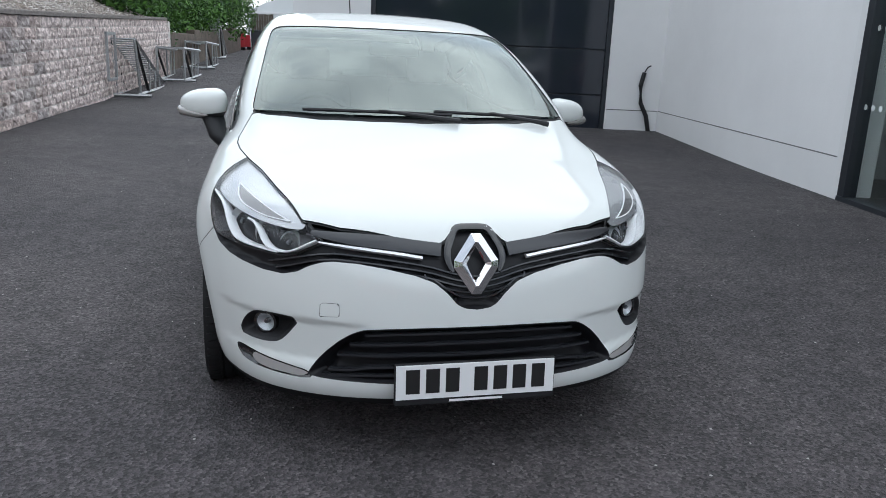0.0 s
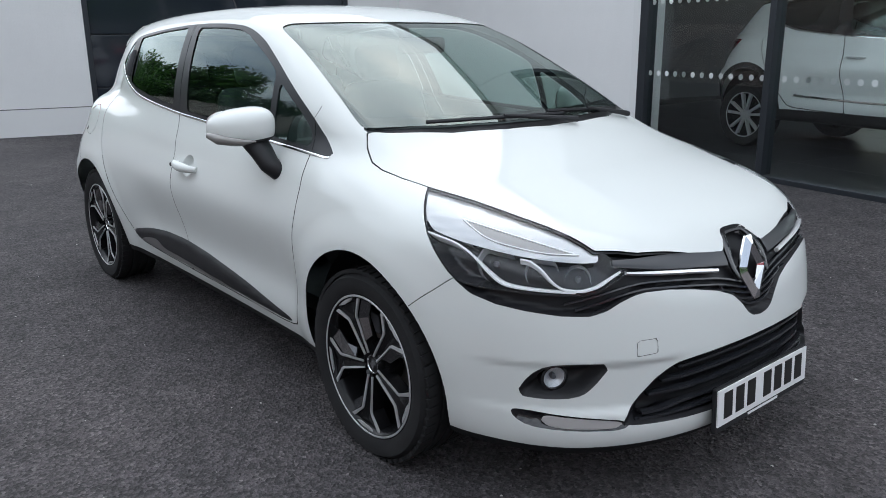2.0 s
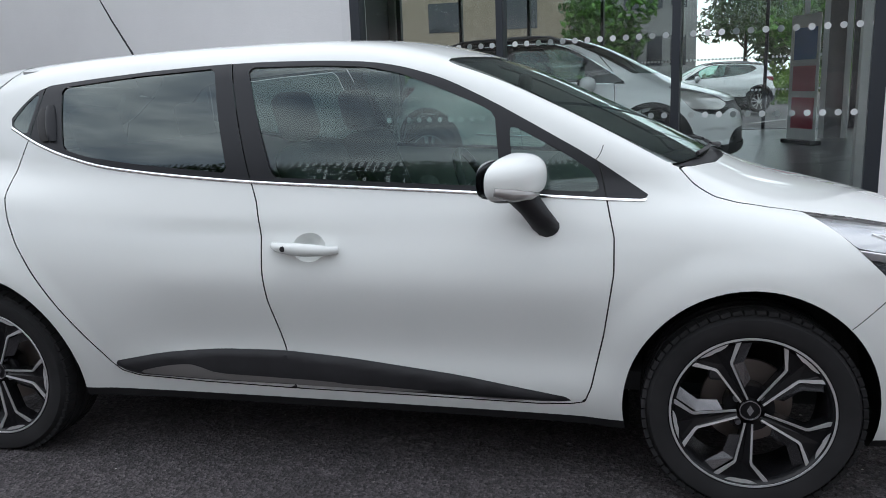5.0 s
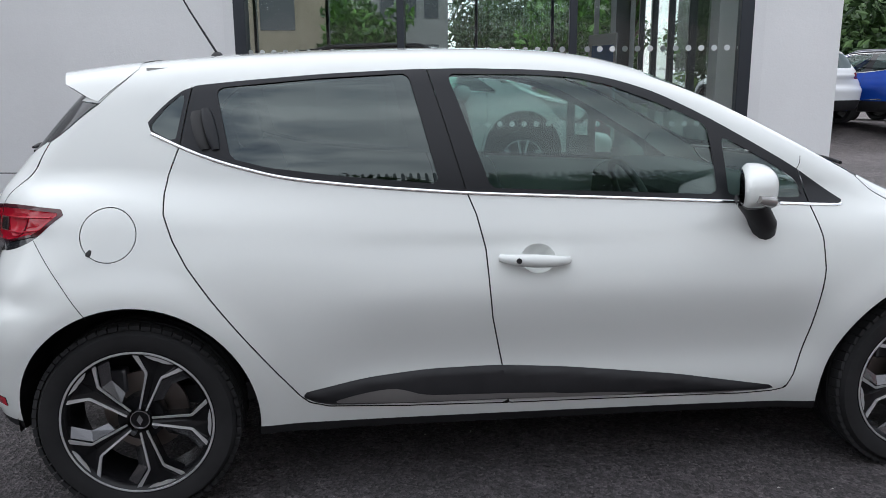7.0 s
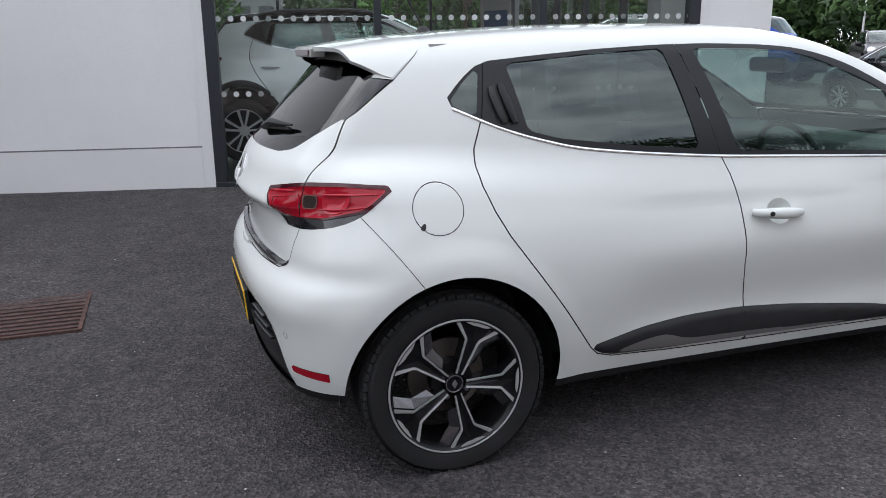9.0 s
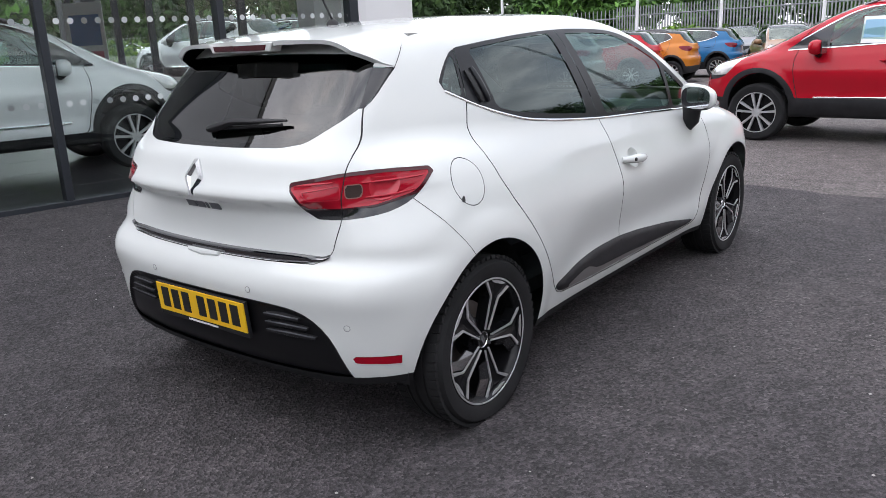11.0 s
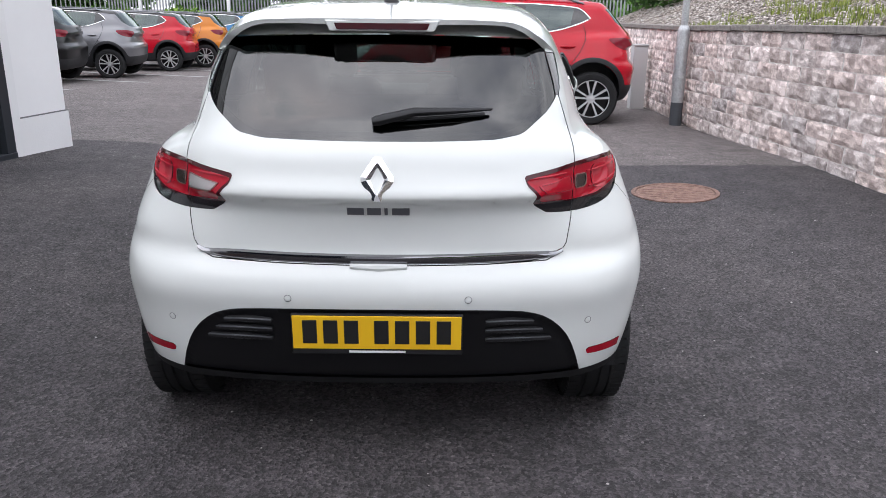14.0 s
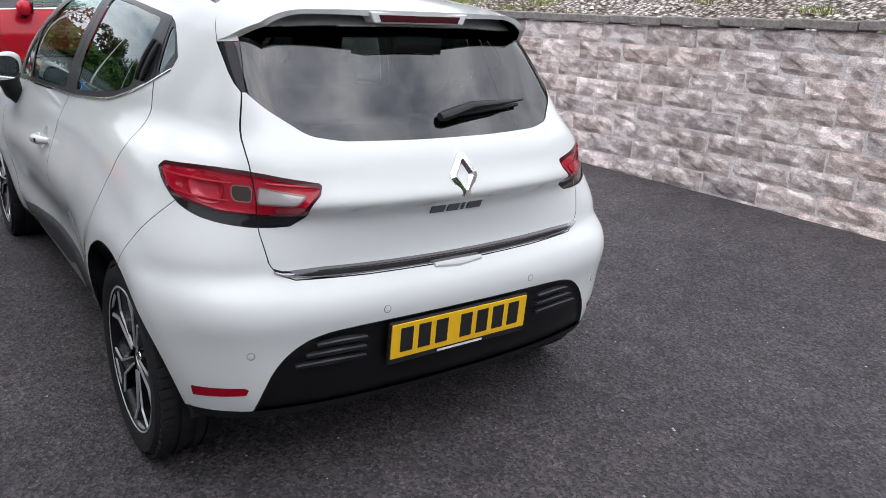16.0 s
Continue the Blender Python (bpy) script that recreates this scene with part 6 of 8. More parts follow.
def along(line, step=0.05):
    """Evenly spaced points of a smooth line: (x, y) and the arc lengths."""
    p = soften(line, 3, closed=False)
    d = np.concatenate([[0], np.cumsum(np.linalg.norm(np.diff(p, axis=0), axis=1))])
    s = np.arange(0, d[-1], step)
    return np.stack([np.interp(s, d, p[:, 0]), np.interp(s, d, p[:, 1])], 1), s


WL, WS = along(WALL_LINE, 0.02)
COURSE, BLOCK, COURSES = 0.150, 0.45, 10


def wall_at(s):
    i = int(np.clip(s / 0.02, 1, len(WL) - 2))
    d = WL[i + 1] - WL[i - 1]
    d = d / np.linalg.norm(d)
    return WL[i], d


def split_block(w, h, seed, depth=0.16):
    """A block with a rough split face towards +y of its frame, x along the wall, z up."""
    r = np.random.default_rng(seed)
    nx, nz = 8, 4
    bm = bmesh.new()
    g = []
    for i in range(nx + 1):
        col = []
        for j in range(nz + 1):
            edge = i in (0, nx) or j in (0, nz)
            out = 0.0 if edge else r.uniform(0.004, 0.017)
            jx = 0 if i in (0, nx) else r.uniform(-0.012, 0.012)
            jz = 0 if j in (0, nz) else r.uniform(-0.007, 0.007)
            col.append(bm.verts.new((-w / 2 + w * i / nx + jx, out + (r.uniform(-0.004, 0.004) if edge else 0), h * j / nz + jz)))
        g.append(col)
    for i in range(nx):
        for j in range(nz):
            bm.faces.new((g[i][j], g[i][j + 1], g[i + 1][j + 1], g[i + 1][j]))
    back = [bm.verts.new((x, -depth, z)) for x, z in ((-w / 2, 0), (w / 2, 0), (w / 2, h), (-w / 2, h))]
    rim = ([g[i][0] for i in range(nx + 1)], [g[nx][j] for j in range(nz + 1)], [g[i][nz] for i in range(nx, -1, -1)], [g[0][j] for j in range(nz, -1, -1)])
    for k, run in enumerate(rim):
        bm.faces.new(run + [back[(k + 1) % 4], back[k]])
    bm.faces.new(back[::-1])
    bmesh.ops.recalc_face_normals(bm, faces=bm.faces)
    me = bpy.data.meshes.new("stone_block")
    bm.to_mesh(me)
    bm.free()
    me.materials.append(STONE)
    return me


wall_top = curve((-14, 1.12), (-6, 1.16), (-3, 1.22), (0, 1.26), (2.5, 1.34), (7, 1.46), (10, 1.52), (15, 1.64), (22, 1.8))


def wall_base(x, y):
    return float(wall_top(y)) - COURSES * COURSE


# the solid core behind the blocks, with the coping over it
core_v, core_f = [], []
for i in range(0, len(WL), 10):
    (x, y), d = wall_at(WS[i])
    nx_, ny_ = -d[1], d[0]
    zb = wall_base(x, y) - 0.3
    zt = wall_base(x, y) + COURSES * COURSE - 0.004
    core_v += [(x + nx_ * 0.001, y + ny_ * 0.001, zb), (x + nx_ * 0.001, y + ny_ * 0.001, zt), (x + nx_ * 0.34, y + ny_ * 0.34, zt), (x + nx_ * 0.34, y + ny_ * 0.34, zb)]
k = len(core_v) // 4
for i in range(k - 1):
    for j in range(4):
        core_f.append((4 * i + j, 4 * i + (j + 1) % 4, 4 * i + 4 + (j + 1) % 4, 4 * i + 4 + j))
core_f += [(0, 1, 2, 3), (4 * k - 4, 4 * k - 1, 4 * k - 2, 4 * k - 3)]
stone_wall = tagged(mesh_ob("wall_retaining", core_v, core_f, MORTAR), "retaining wall of brown-grey split-faced stone blocks", "wall", kind="structure")

# ---- showroom building, turned a little from the car ----
BU = Vector((0.199, 0.980, 0)).normalized()       # along the shop front, away from the road
BV = Vector((BU.y, -BU.x, 0))                     # into the building
BO = Vector((4.60, 3.10, 0))                      # where the glass meets the solid wall
BM = Matrix(((BU.x, BV.x, 0, BO.x), (BU.y, BV.y, 0, BO.y), (0, 0, 1, 0), (0, 0, 0, 1)))   # (u, v, z) to the world
FLOOR_Z = 0.125


def b_part(name, lo, hi, mat, label="", parent=None, bevel=0.0, kind="structure", category="wall"):
    bm = box(lo, hi, bevel)
    ob = part(name, bm, mat, parent, "" if not label else label)
    if parent is None:
        ob.matrix_basis = BM
        tagged(ob, label, category, kind=kind)
    return ob


U_IN = 5.48                                        # the inner corner of the yard
b_part("wall_side", (0.0, 0.0, -0.3), (U_IN + 0.3, 0.3, 6.0), RENDER, "white rough-cast rendered wall beside the shop front")
b_part("plinth", (0.0, -0.018, -0.3), (U_IN, -0.001, 0.47), PLINTH, "smooth white plinth at the wall's foot", category="plinth")
b_part("trim_reveal", (-0.10, -0.02, -0.3), (-0.002, 0.3, 6.0), PLINTH, "smooth white reveal at the wall's end", category="trim")
b_part("pillar_corner", (-5.55, 0.0, -0.4), (-4.90, 0.45, 6.0), RENDER, "white rough-cast rendered corner pillar", category="pillar")
b_part("trim_reveal", (-4.898, -0.02, -0.3), (-4.80, 0.3, 6.0), PLINTH, "smooth white reveal beside the pillar", category="trim")
b_part("plinth", (-5.57, -0.016, -0.4), (-4.90, -0.001, 0.42), PLINTH, "smooth white plinth at the pillar's foot", category="plinth")
b_part("wall_over", (-4.80, 0.0, 4.28), (-0.10, 0.3, 6.0), RENDER, "white rendered wall above the shop windows")
# yard's end wall with a dark glazed door
E0 = -5.80
END_W = 1.18
b_part("plinth", (U_IN - 0.018, E0, -0.3), (U_IN - 0.001, E0 + END_W, 0.44), PLINTH, "smooth white plinth at the end wall's foot", category="plinth")
b_part("wall_end", (U_IN, E0, -0.3), (U_IN + 0.3, E0 + END_W, 6.0), RENDER, "white rendered end wall beside the dark door")
b_part("wall_end", (U_IN, -0.86, -0.3), (U_IN + 0.3, 0.0, 6.0), RENDER, "white rendered end wall beside the yard corner")
b_part("wall_end", (U_IN, E0 + END_W, 3.2), (U_IN + 0.3, -0.86, 6.0), RENDER, "white rendered wall above the dark door")
b_part("plinth", (U_IN - 0.018, -0.84, -0.3), (U_IN - 0.001, -0.02, 0.47), PLINTH, "smooth white plinth in the corner", category="plinth")
b_part("wall_alley", (U_IN + 0.3, E0, -0.3), (U_IN + 14, E0 + 0.3, 6.0), RENDER, "white rendered wall along the alley")
# the shade in the groove over each plinth, put in as grey strips
GROOVE_SHADE = material("groove_shade", (0.16, 0.16, 0.16), 0.8)
for lo_, hi_ in (((0.0, -0.008, 0.472), (U_IN, -0.001, 0.484)), ((U_IN - 0.008, E0, 0.442), (U_IN - 0.001, E0 + END_W, 0.454)), ((U_IN - 0.008, -0.84, 0.472), (U_IN - 0.001, -0.02, 0.484)), ((-5.57, -0.008, 0.422), (-4.90, -0.001, 0.434))):
    b_part("plinth_joint", lo_, hi_, GROOVE_SHADE, "thin grey strip drawn as the shaded groove over the plinth", category="joint")
dd = thing("door_1", "wide dark glazed workshop door reflecting the yard", "door", BM, kind="structure")
v0, v1 = E0 + END_W, -0.86
for i, (z0, z1) in enumerate(((0.0, 0.68), (0.70, 1.38), (1.40, 2.3), (2.32, 3.2))):
    part("door_panel", box((U_IN + 0.06, v0 + 0.07, z0), (U_IN + 0.10, v1 - 0.07, z1), 0.004), DARK_PANEL, dd)
part("door_backing", box((U_IN + 0.11, v0 + 0.01, -0.1), (U_IN + 0.16, v1 - 0.01, 3.2)), FRAME, dd)
for a_, b_ in ((v0, v0 + 0.07), (v1 - 0.07, v1)):
    part("door_jamb", box((U_IN + 0.02, a_, -0.1), (U_IN + 0.14, b_, 3.2), 0.004), FRAME, dd)
# back and far sides close the building
b_part("wall_back", (5.1, 11.0, -0.3), (U_IN + 0.3, 11.3, 6.0), INSIDE_WHITE, "plain back wall of the building")
b_part("wall_over", (-5.25, 11.0, 4.28), (5.1, 11.3, 6.0), RENDER, "white rendered wall above the back windows")
b_part("wall_party", (U_IN - 0.2, 0.3, -0.3), (U_IN, 11.0, 6.0), INSIDE_GREY, "grey inner wall of the showroom")
b_part("floor_showroom", (-5.5, 0.02, -0.3), (0.0, 11.0, FLOOR_Z), FLOOR_TILE, "dark polished showroom floor tiles", category="floor")
b_part("floor_showroom", (0.0, 0.301, -0.3), (U_IN - 0.2, 11.0, FLOOR_Z), FLOOR_TILE, "dark polished showroom floor tiles", category="floor")
b_part("ceiling", (-5.5, 0.3, 4.4), (U_IN, 11.0, 4.6), INSIDE_WHITE, "plain white showroom ceiling", category="ceiling")
b_part("roof", (-5.6, -0.05, 6.0), (U_IN + 0.4, 11.4, 6.2), CONCRETE, "flat roof of the showroom", category="roof")
b_part("wall_over", (-5.55, 0.45, 4.28), (-5.25, 11.0, 6.0), RENDER, "white rendered wall above the side windows")
for i in range(9):
    b_part("floor_joint", (-5.4, 0.9 + 1.2 * i, FLOOR_Z), (5.2, 0.908 + 1.2 * i, FLOOR_Z + 0.001), TILE_JOINT, "thin pale floor joint", category="joint")
for i in range(5):
    b_part("floor_joint", (-4.9 + 1.2 * i, 0.3, FLOOR_Z), (-4.892 + 1.2 * i, 10.9, FLOOR_Z + 0.001), TILE_JOINT, "thin pale floor joint", category="joint")
b_part("column_inner", (1.15, 1.0, FLOOR_Z), (1.5, 1.5, 4.4), INSIDE_WHITE, "pale pier inside the glass", category="column")
INSIDE_POST = material("pale_grey_post", (0.34, 0.35, 0.35), 0.6)
for u_ in (-4.30, -4.62, -4.98):
    b_part("partition_post", (u_, 8.4, FLOOR_Z), (u_ + 0.09, 8.5, 3.4), INSIDE_POST, "pale post of the lobby partition", category="post")
b_part("partition_panel", (-4.9, 8.43, FLOOR_Z), (-4.62, 8.47, 3.4), INSIDE_GREY, "grey panel of the lobby partition", category="panel")
bn = thing("banner_stand", "pull-up banner printed white, pink and blue", "banner", BM @ pose(-4.25, 7.2, FLOOR_Z, 0, 0, 58))
part("banner_base", box((-0.42, -0.1, 0.0), (0.42, 0.1, 0.07), 0.01), BLACK, bn)
part("banner_sheet", box((-0.40, -0.004, 0.07), (0.40, 0.004, 2.05)), PLATE_WHITE, bn)
for z0_, z1_, c_ in ((0.25, 0.75, (0.45, 0.06, 0.10)), (0.85, 1.25, (0.50, 0.16, 0.20)), (1.35, 1.85, (0.12, 0.22, 0.45))):
    part("banner_print", box((-0.32, -0.007, z0_), (0.30, 0.007, z1_), 0.002), material("banner_ink", c_, 0.6), bn)
b_part("panel_inner", (-5.02, 0.62, FLOOR_Z), (-4.66, 0.98, 4.4), INSIDE_WHITE, "pale column inside the shop corner", category="column")

# shop front: three panes in dark frames with rows of frosted dots
dot_me = None


def shop_window(name, label, m, length, panes, z0, z1, dots=True, pitch=0.112):
    global dot_me
    w = thing(name, label, "window", m, kind="structure")
    part("sill_frame", box((0, -0.03, z0 - 0.14), (length, 0.10, z0), 0.004), FRAME, w, "dark metal sill")
    part("head_frame", box((0, -0.02, z1), (length, 0.10, z1 + 0.08), 0.004), FRAME, w)
    for i in range(panes + 1):
        u = length * i / panes
        hw = 0.055 if i in (0, panes) else 0.034
        lo = max(0.0, u - hw) if i else 0.0
        part("mullion", box((min(max(u - hw, 0.0), length - 2 * hw), -0.022, z0), (min(max(u - hw, 0.0), length - 2 * hw) + 2 * hw, 0.10, z1), 0.004), FRAME, w)
    for i in range(panes):
        a_, b_ = length * i / panes + 0.06, length * (i + 1) / panes - 0.06
        p = part("pane", box((a_ - 0.03, 0.035, z0 - 0.01), (b_ + 0.03, 0.041, z1 + 0.01)), SHOP_GLASS, w)
        p.visible_shadow = False
    if dots:
        if dot_me is None:
            bm = bmesh.new()
            bmesh.ops.create_circle(bm, cap_ends=True, segments=14, radius=0.026)
            bmesh.ops.extrude_face_region(bm, geom=bm.faces[:])
            bmesh.ops.transform(bm, matrix=pose(0, 0, 0, 90), verts=bm.verts)
            dot_me = bpy.data.meshes.new("frosted_dot")
            bm.to_mesh(dot_me)
            bm.free()
            dot_me.materials.append(DOT)
        for z in (0.95, 1.62):
            for i in range(int(length / pitch)):
                u = 0.09 + pitch * i
                if min(abs(u - length * q / panes) for q in range(panes + 1)) > 0.07:
                    ob = new("frosted_dot", dot_me)
                    ob.parent = w
                    ob.location = (u, 0.033, z)
    return w


shop_window("window_1", "tall shop front glazing with rows of frosted dots", BM @ Matrix.Translation((-4.80, 0, 0)), 4.70, 3, 0.14, 4.2)
side_m = BM @ Matrix.Translation((-5.45, 0.45, 0)) @ pose(0, 0, 0, 0, 0, 90)
shop_window("window_2", "tall glazed side of the showroom", side_m, 10.5, 6, 0.14, 4.2, dots=False)

shop_window("window_3", "tall glazed back of the showroom", BM @ Matrix.Translation((-5.25, 11.1, 0)), 10.35, 6, 0.14, 4.2, pitch=0.075)

# stub of hose and cable against the wall
hm_ = thing("cable_stub", "black cable in a sleeve leaning on the wall", "cable", BM @ Matrix.Translation((U_IN - 0.05, -0.10, gz(5.6, 8.4) - 0.01)))
part("cable_sleeve", tube([(0.0, -0.05, 0.0), (-0.04, -0.12, 0.25), (-0.02, -0.22, 0.45), (0.0, -0.24, 0.72), (0.0, -0.2, 0.92)], 0.034, 10), BLACK, hm_, smooth=True)
part("cable_end", tube([(0.0, -0.2, 0.92), (0.02, -0.15, 1.0), (0.01, -0.1, 1.03)], 0.010, 8), BLACK, hm_)
dp = thing("downpipe", "grey rainwater downpipe on the alley wall", "pipe", BM @ Matrix.Translation((U_IN + 1.6, E0 - 0.10, 0)))
part("pipe", tube([(0, 0, 0.05), (0, 0, 6.0)], 0.075, 14), POLE_WHITE, dp, smooth=True)
for z in (0.3, 2.1, 4.0):
    part("pipe_bracket", lathe([(0.076, -0.04), (0.090, -0.04), (0.090, 0.04), (0.076, 0.04)], 16, axis="z"), GALV, dp).location = (0, 0, z)
kerb_bm = prism([(-0.36, 9.9), (-0.18, 9.9), (1.28, 22.0), (1.10, 22.0)], -0.2, 0.09, "xy", 0.015)
for v in kerb_bm.verts:
    v.co.z += gz(v.co.x, v.co.y)
kb = part("kerb", kerb_bm, CONCRETE)
tagged(kb, "concrete kerb strip along the alley wall", "kerb", kind="structure")

# ---- lamp post and cabinet by the wall ----
lp = thing("lamp_post", "grey galvanised lamp post with dark painted foot", "lamp post", Matrix.Translation((-3.26, -5.0, gz(-3.26, -5.0))))
part("post_foot", tube([(0, 0, -0.05), (0, 0, 0.30)], 0.078, 20), POST_FOOT, lp, smooth=True)
part("post_base", lathe([(0.076, 0.30), (0.076, 1.20), (0.068, 1.24), (0.045, 1.27)], 20, axis="z"), GALV, lp, smooth=True)
part("post_shaft", tube([(0, 0, 1.26), (0, 0, 6.5)], [0.045, 0.038], 16), GALV, lp, smooth=True)
part("post_door", box((0.068, -0.04, 0.55), (0.082, 0.04, 1.0), 0.004), GALV, lp)
cb = thing("service_cabinet", "narrow pale grey service cabinet against stone wall", "cabinet", Matrix.Translation((-3.22, -7.1, gz(-3.2, -7.1))))
part("cabinet_body", box((-0.12, -0.1, -0.02), (0.1, 0.1, 0.95), 0.01), material("pale_grey_cabinet", (0.45, 0.45, 0.45), 0.6), cb)
part("cabinet_lid", box((-0.13, -0.11, 0.95), (0.11, 0.11, 0.98), 0.008), material("cabinet_lid", (0.38, 0.38, 0.38), 0.6), cb)

# ---- bank above the wall: gravel, tufts of grass, shrubs, a fence on top ----
bank_v, bank_f = [], []
cols = [0.30, 0.6, 1.0, 1.5, 2.2, 3.2, 4.4, 5.6, 8.0, 30.0]
rise = [-0.03, 0.06, 0.22, 0.42, 0.75, 1.2, 1.6, 1.85, 2.0, 2.2]
rb = np.random.default_rng(9)
idx = list(range(0, len(WL), 15))
for i in idx:
    (x, y), d = wall_at(WS[i])
    for c_, r_ in zip(cols, rise):
        jit = 0 if c_ < 0.5 else rb.uniform(-0.05, 0.05)
        bank_v.append((x - d[1] * c_, y + d[0] * c_, wall_base(x, y) + COURSES * COURSE + r_ + jit))
w_ = len(cols)
for i in range(len(idx) - 1):
    for j in range(w_ - 1):
        a_ = i * w_ + j
        bank_f.append((a_, a_ + 1, a_ + w_ + 1, a_ + w_))
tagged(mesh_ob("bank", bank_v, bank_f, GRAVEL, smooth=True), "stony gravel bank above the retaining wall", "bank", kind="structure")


def bank_height(off):
    return float(np.interp(off, cols, rise))


# stones lying on the bank
sv, sf = [], []
for _ in range(9000):
    s = rb.uniform(0.5, WS[-1] - 1)
    off = 0.36 + rb.random() ** 1.6 * 2.6
    (x, y), d = wall_at(s)
    r_ = rb.uniform(0.010, 0.030)
    c_ = np.array([x - d[1] * off, y + d[0] * off, wall_base(x, y) + COURSES * COURSE + bank_height(off) + r_ * 0.3])
    o = len(sv)
    q = rb.uniform(0, 6.28)
    for kk in range(5):
        sv.append(tuple(c_ + [r_ * math.cos(q + kk * 1.256) * rb.uniform(0.7, 1.2), r_ * math.sin(q + kk * 1.256) * rb.uniform(0.7, 1.2), rb.uniform(-0.2, 0.2) * r_]))
    sv.append(tuple(c_ + [r_ * rb.uniform(-0.3, 0.3), r_ * rb.uniform(-0.3, 0.3), r_ * rb.uniform(0.3, 0.55)]))
    sf += [(o + kk, o + (kk + 1) % 5, o + 5) for kk in range(5)]
PEBBLE = material("pebbles", (0.3, 0.27, 0.26), 0.9)
n__, l__, b__ = tools(PEBBLE)
gi = n__.new("ShaderNodeNewGeometry")
rr_ = ramp_node(PEBBLE, gi.outputs["Random Per Island"], [(0.0, (0.22, 0.19, 0.175)), (0.5, (0.46, 0.42, 0.395)), (1.0, (0.68, 0.645, 0.62))])
l__.new(rr_.outputs["Color"], b__.inputs["Base Color"])
tagged(mesh_ob("bank_stones", sv, sf, PEBBLE), "brown and grey stones covering the bank", "stones", kind="stuff")


def blades(name, centres, count, height, spread, mat, label, category):
    v, f = [], []
    r = np.random.default_rng(len(centres))
    for cx, cy, cz in centres:
        for _ in range(count):
            x, y = cx + r.normal(0, spread), cy + r.normal(0, spread)
            q = r.uniform(0, 6.28)
            h, w = height * r.uniform(0.5, 1.2), 0.006
            lean = r.uniform(0.1, 0.6) * h
            o = len(v)
            v += [(x - w * math.sin(q), y + w * math.cos(q), cz - 0.02), (x + w * math.sin(q), y - w * math.cos(q), cz - 0.02), (x + lean * math.cos(q), y + lean * math.sin(q), cz + h)]
            f.append((o, o + 1, o + 2))
    return tagged(mesh_ob(name, v, f, mat), label, category, kind="stuff")


tufts = []
for _ in range(110):
    s = rb.uniform(6.5, 11.5) if rb.random() < 0.75 else rb.uniform(11, 16)
    off = 0.4 + rb.random() * 1.4
    (x, y), d = wall_at(s)
    tufts.append((x - d[1] * off, y + d[0] * off, wall_base(x, y) + COURSES * COURSE + bank_height(off)))
blades("grass_tufts", tufts, 70, 0.065, 0.13, GRASS, "tufts of yellow-green grass on the bank", "grass")


def leaves(blobs, count, size, seed):
    """Leaf clumps over and inside round masses: points (x, y, z, radius), many small bent leaves."""
    r = np.random.default_rng(seed)
    B = np.array(blobs, float)
    wgt = B[:, 3] ** 2
    pick = r.choice(len(B), count, p=wgt / wgt.sum())
    d = r.normal(size=(count, 3))
    d /= np.linalg.norm(d, axis=1, keepdims=True)
    rad = B[pick, 3] * (0.55 + 0.5 * r.random(count) ** 0.6)
    c = B[pick, :3] + d * rad[:, None] * np.array([1, 1, 0.9])
    ax = d + r.normal(size=(count, 3)) * 0.7
    ax /= np.linalg.norm(ax, axis=1, keepdims=True)
    t1 = np.cross(ax, r.normal(size=(count, 3)))
    t1 /= np.linalg.norm(t1, axis=1, keepdims=True)
    t2 = np.cross(ax, t1)
    s = size * r.uniform(0.6, 1.4, count)[:, None]
    p = np.stack([c - t1 * s, c + t2 * s * 0.45 - ax * s * 0.15, c + t1 * s, c - t2 * s * 0.45 - ax * s * 0.15], 1)
    v = p.reshape(-1, 3)
    f = [(4 * i, 4 * i + 1, 4 * i + 2, 4 * i + 3) for i in range(count)]
    return v.tolist(), f


def shrub_row(name, blobs, count, size, mat, label, category="shrub", seed=1):
    v, f = leaves(blobs, count, size, seed)
    return tagged(mesh_ob(name, v, f, mat), label, category, kind="stuff")


rs = np.random.default_rng(21)
# shrubs hanging over the far part of the wall
bl = []
for i in range(70):
    s = rs.uniform(31.0, WS[-1])
    (x, y), d = wall_at(s)
    off = rs.uniform(0.5, 3.4)
    bl.append((x - d[1] * off, y + d[0] * off, 1.5 + rs.uniform(-0.1, 1.4) + off * 0.4, rs.uniform(0.35, 0.75)))
for i in range(165):
    y = rs.uniform(20, 46)
    bl.append((-3.0 + (y - 21) * 0.10 - rs.uniform(0.0, 2.2), y, gz(-2, y) + rs.uniform(1.0, 4.2), rs.uniform(0.45, 0.95)))
shrub_row("shrub_border", bl, 46000, 0.085, LEAF, "dense green shrubs hanging over the wall")
# shrubs along the top of the bank
bl = []
for i in range(110):
    s = rs.uniform(0, WS[-1])
    (x, y), d = wall_at(s)
    off = rs.uniform(3.6, 5.2)
    bl.append((x - d[1] * off, y + d[0] * off, wall_base(x, y) + COURSES * COURSE + bank_height(off) + rs.uniform(0.0, 0.6), rs.uniform(0.35, 0.7)))
shrub_row("bank_shrubs", bl, 16000, 0.10, LEAF_DARK, "dark shrubs along the top of the bank", seed=2)
shrub_row("corner_shrubs", [(-4.6 - rs.uniform(0, 4), -10.5 - rs.uniform(0, 7), 1.0 + rs.uniform(0.2, 1.6), rs.uniform(0.5, 0.9)) for _ in range(40)], 12000, 0.09, LEAF, "green shrubs behind the corner of the wall", seed=3)


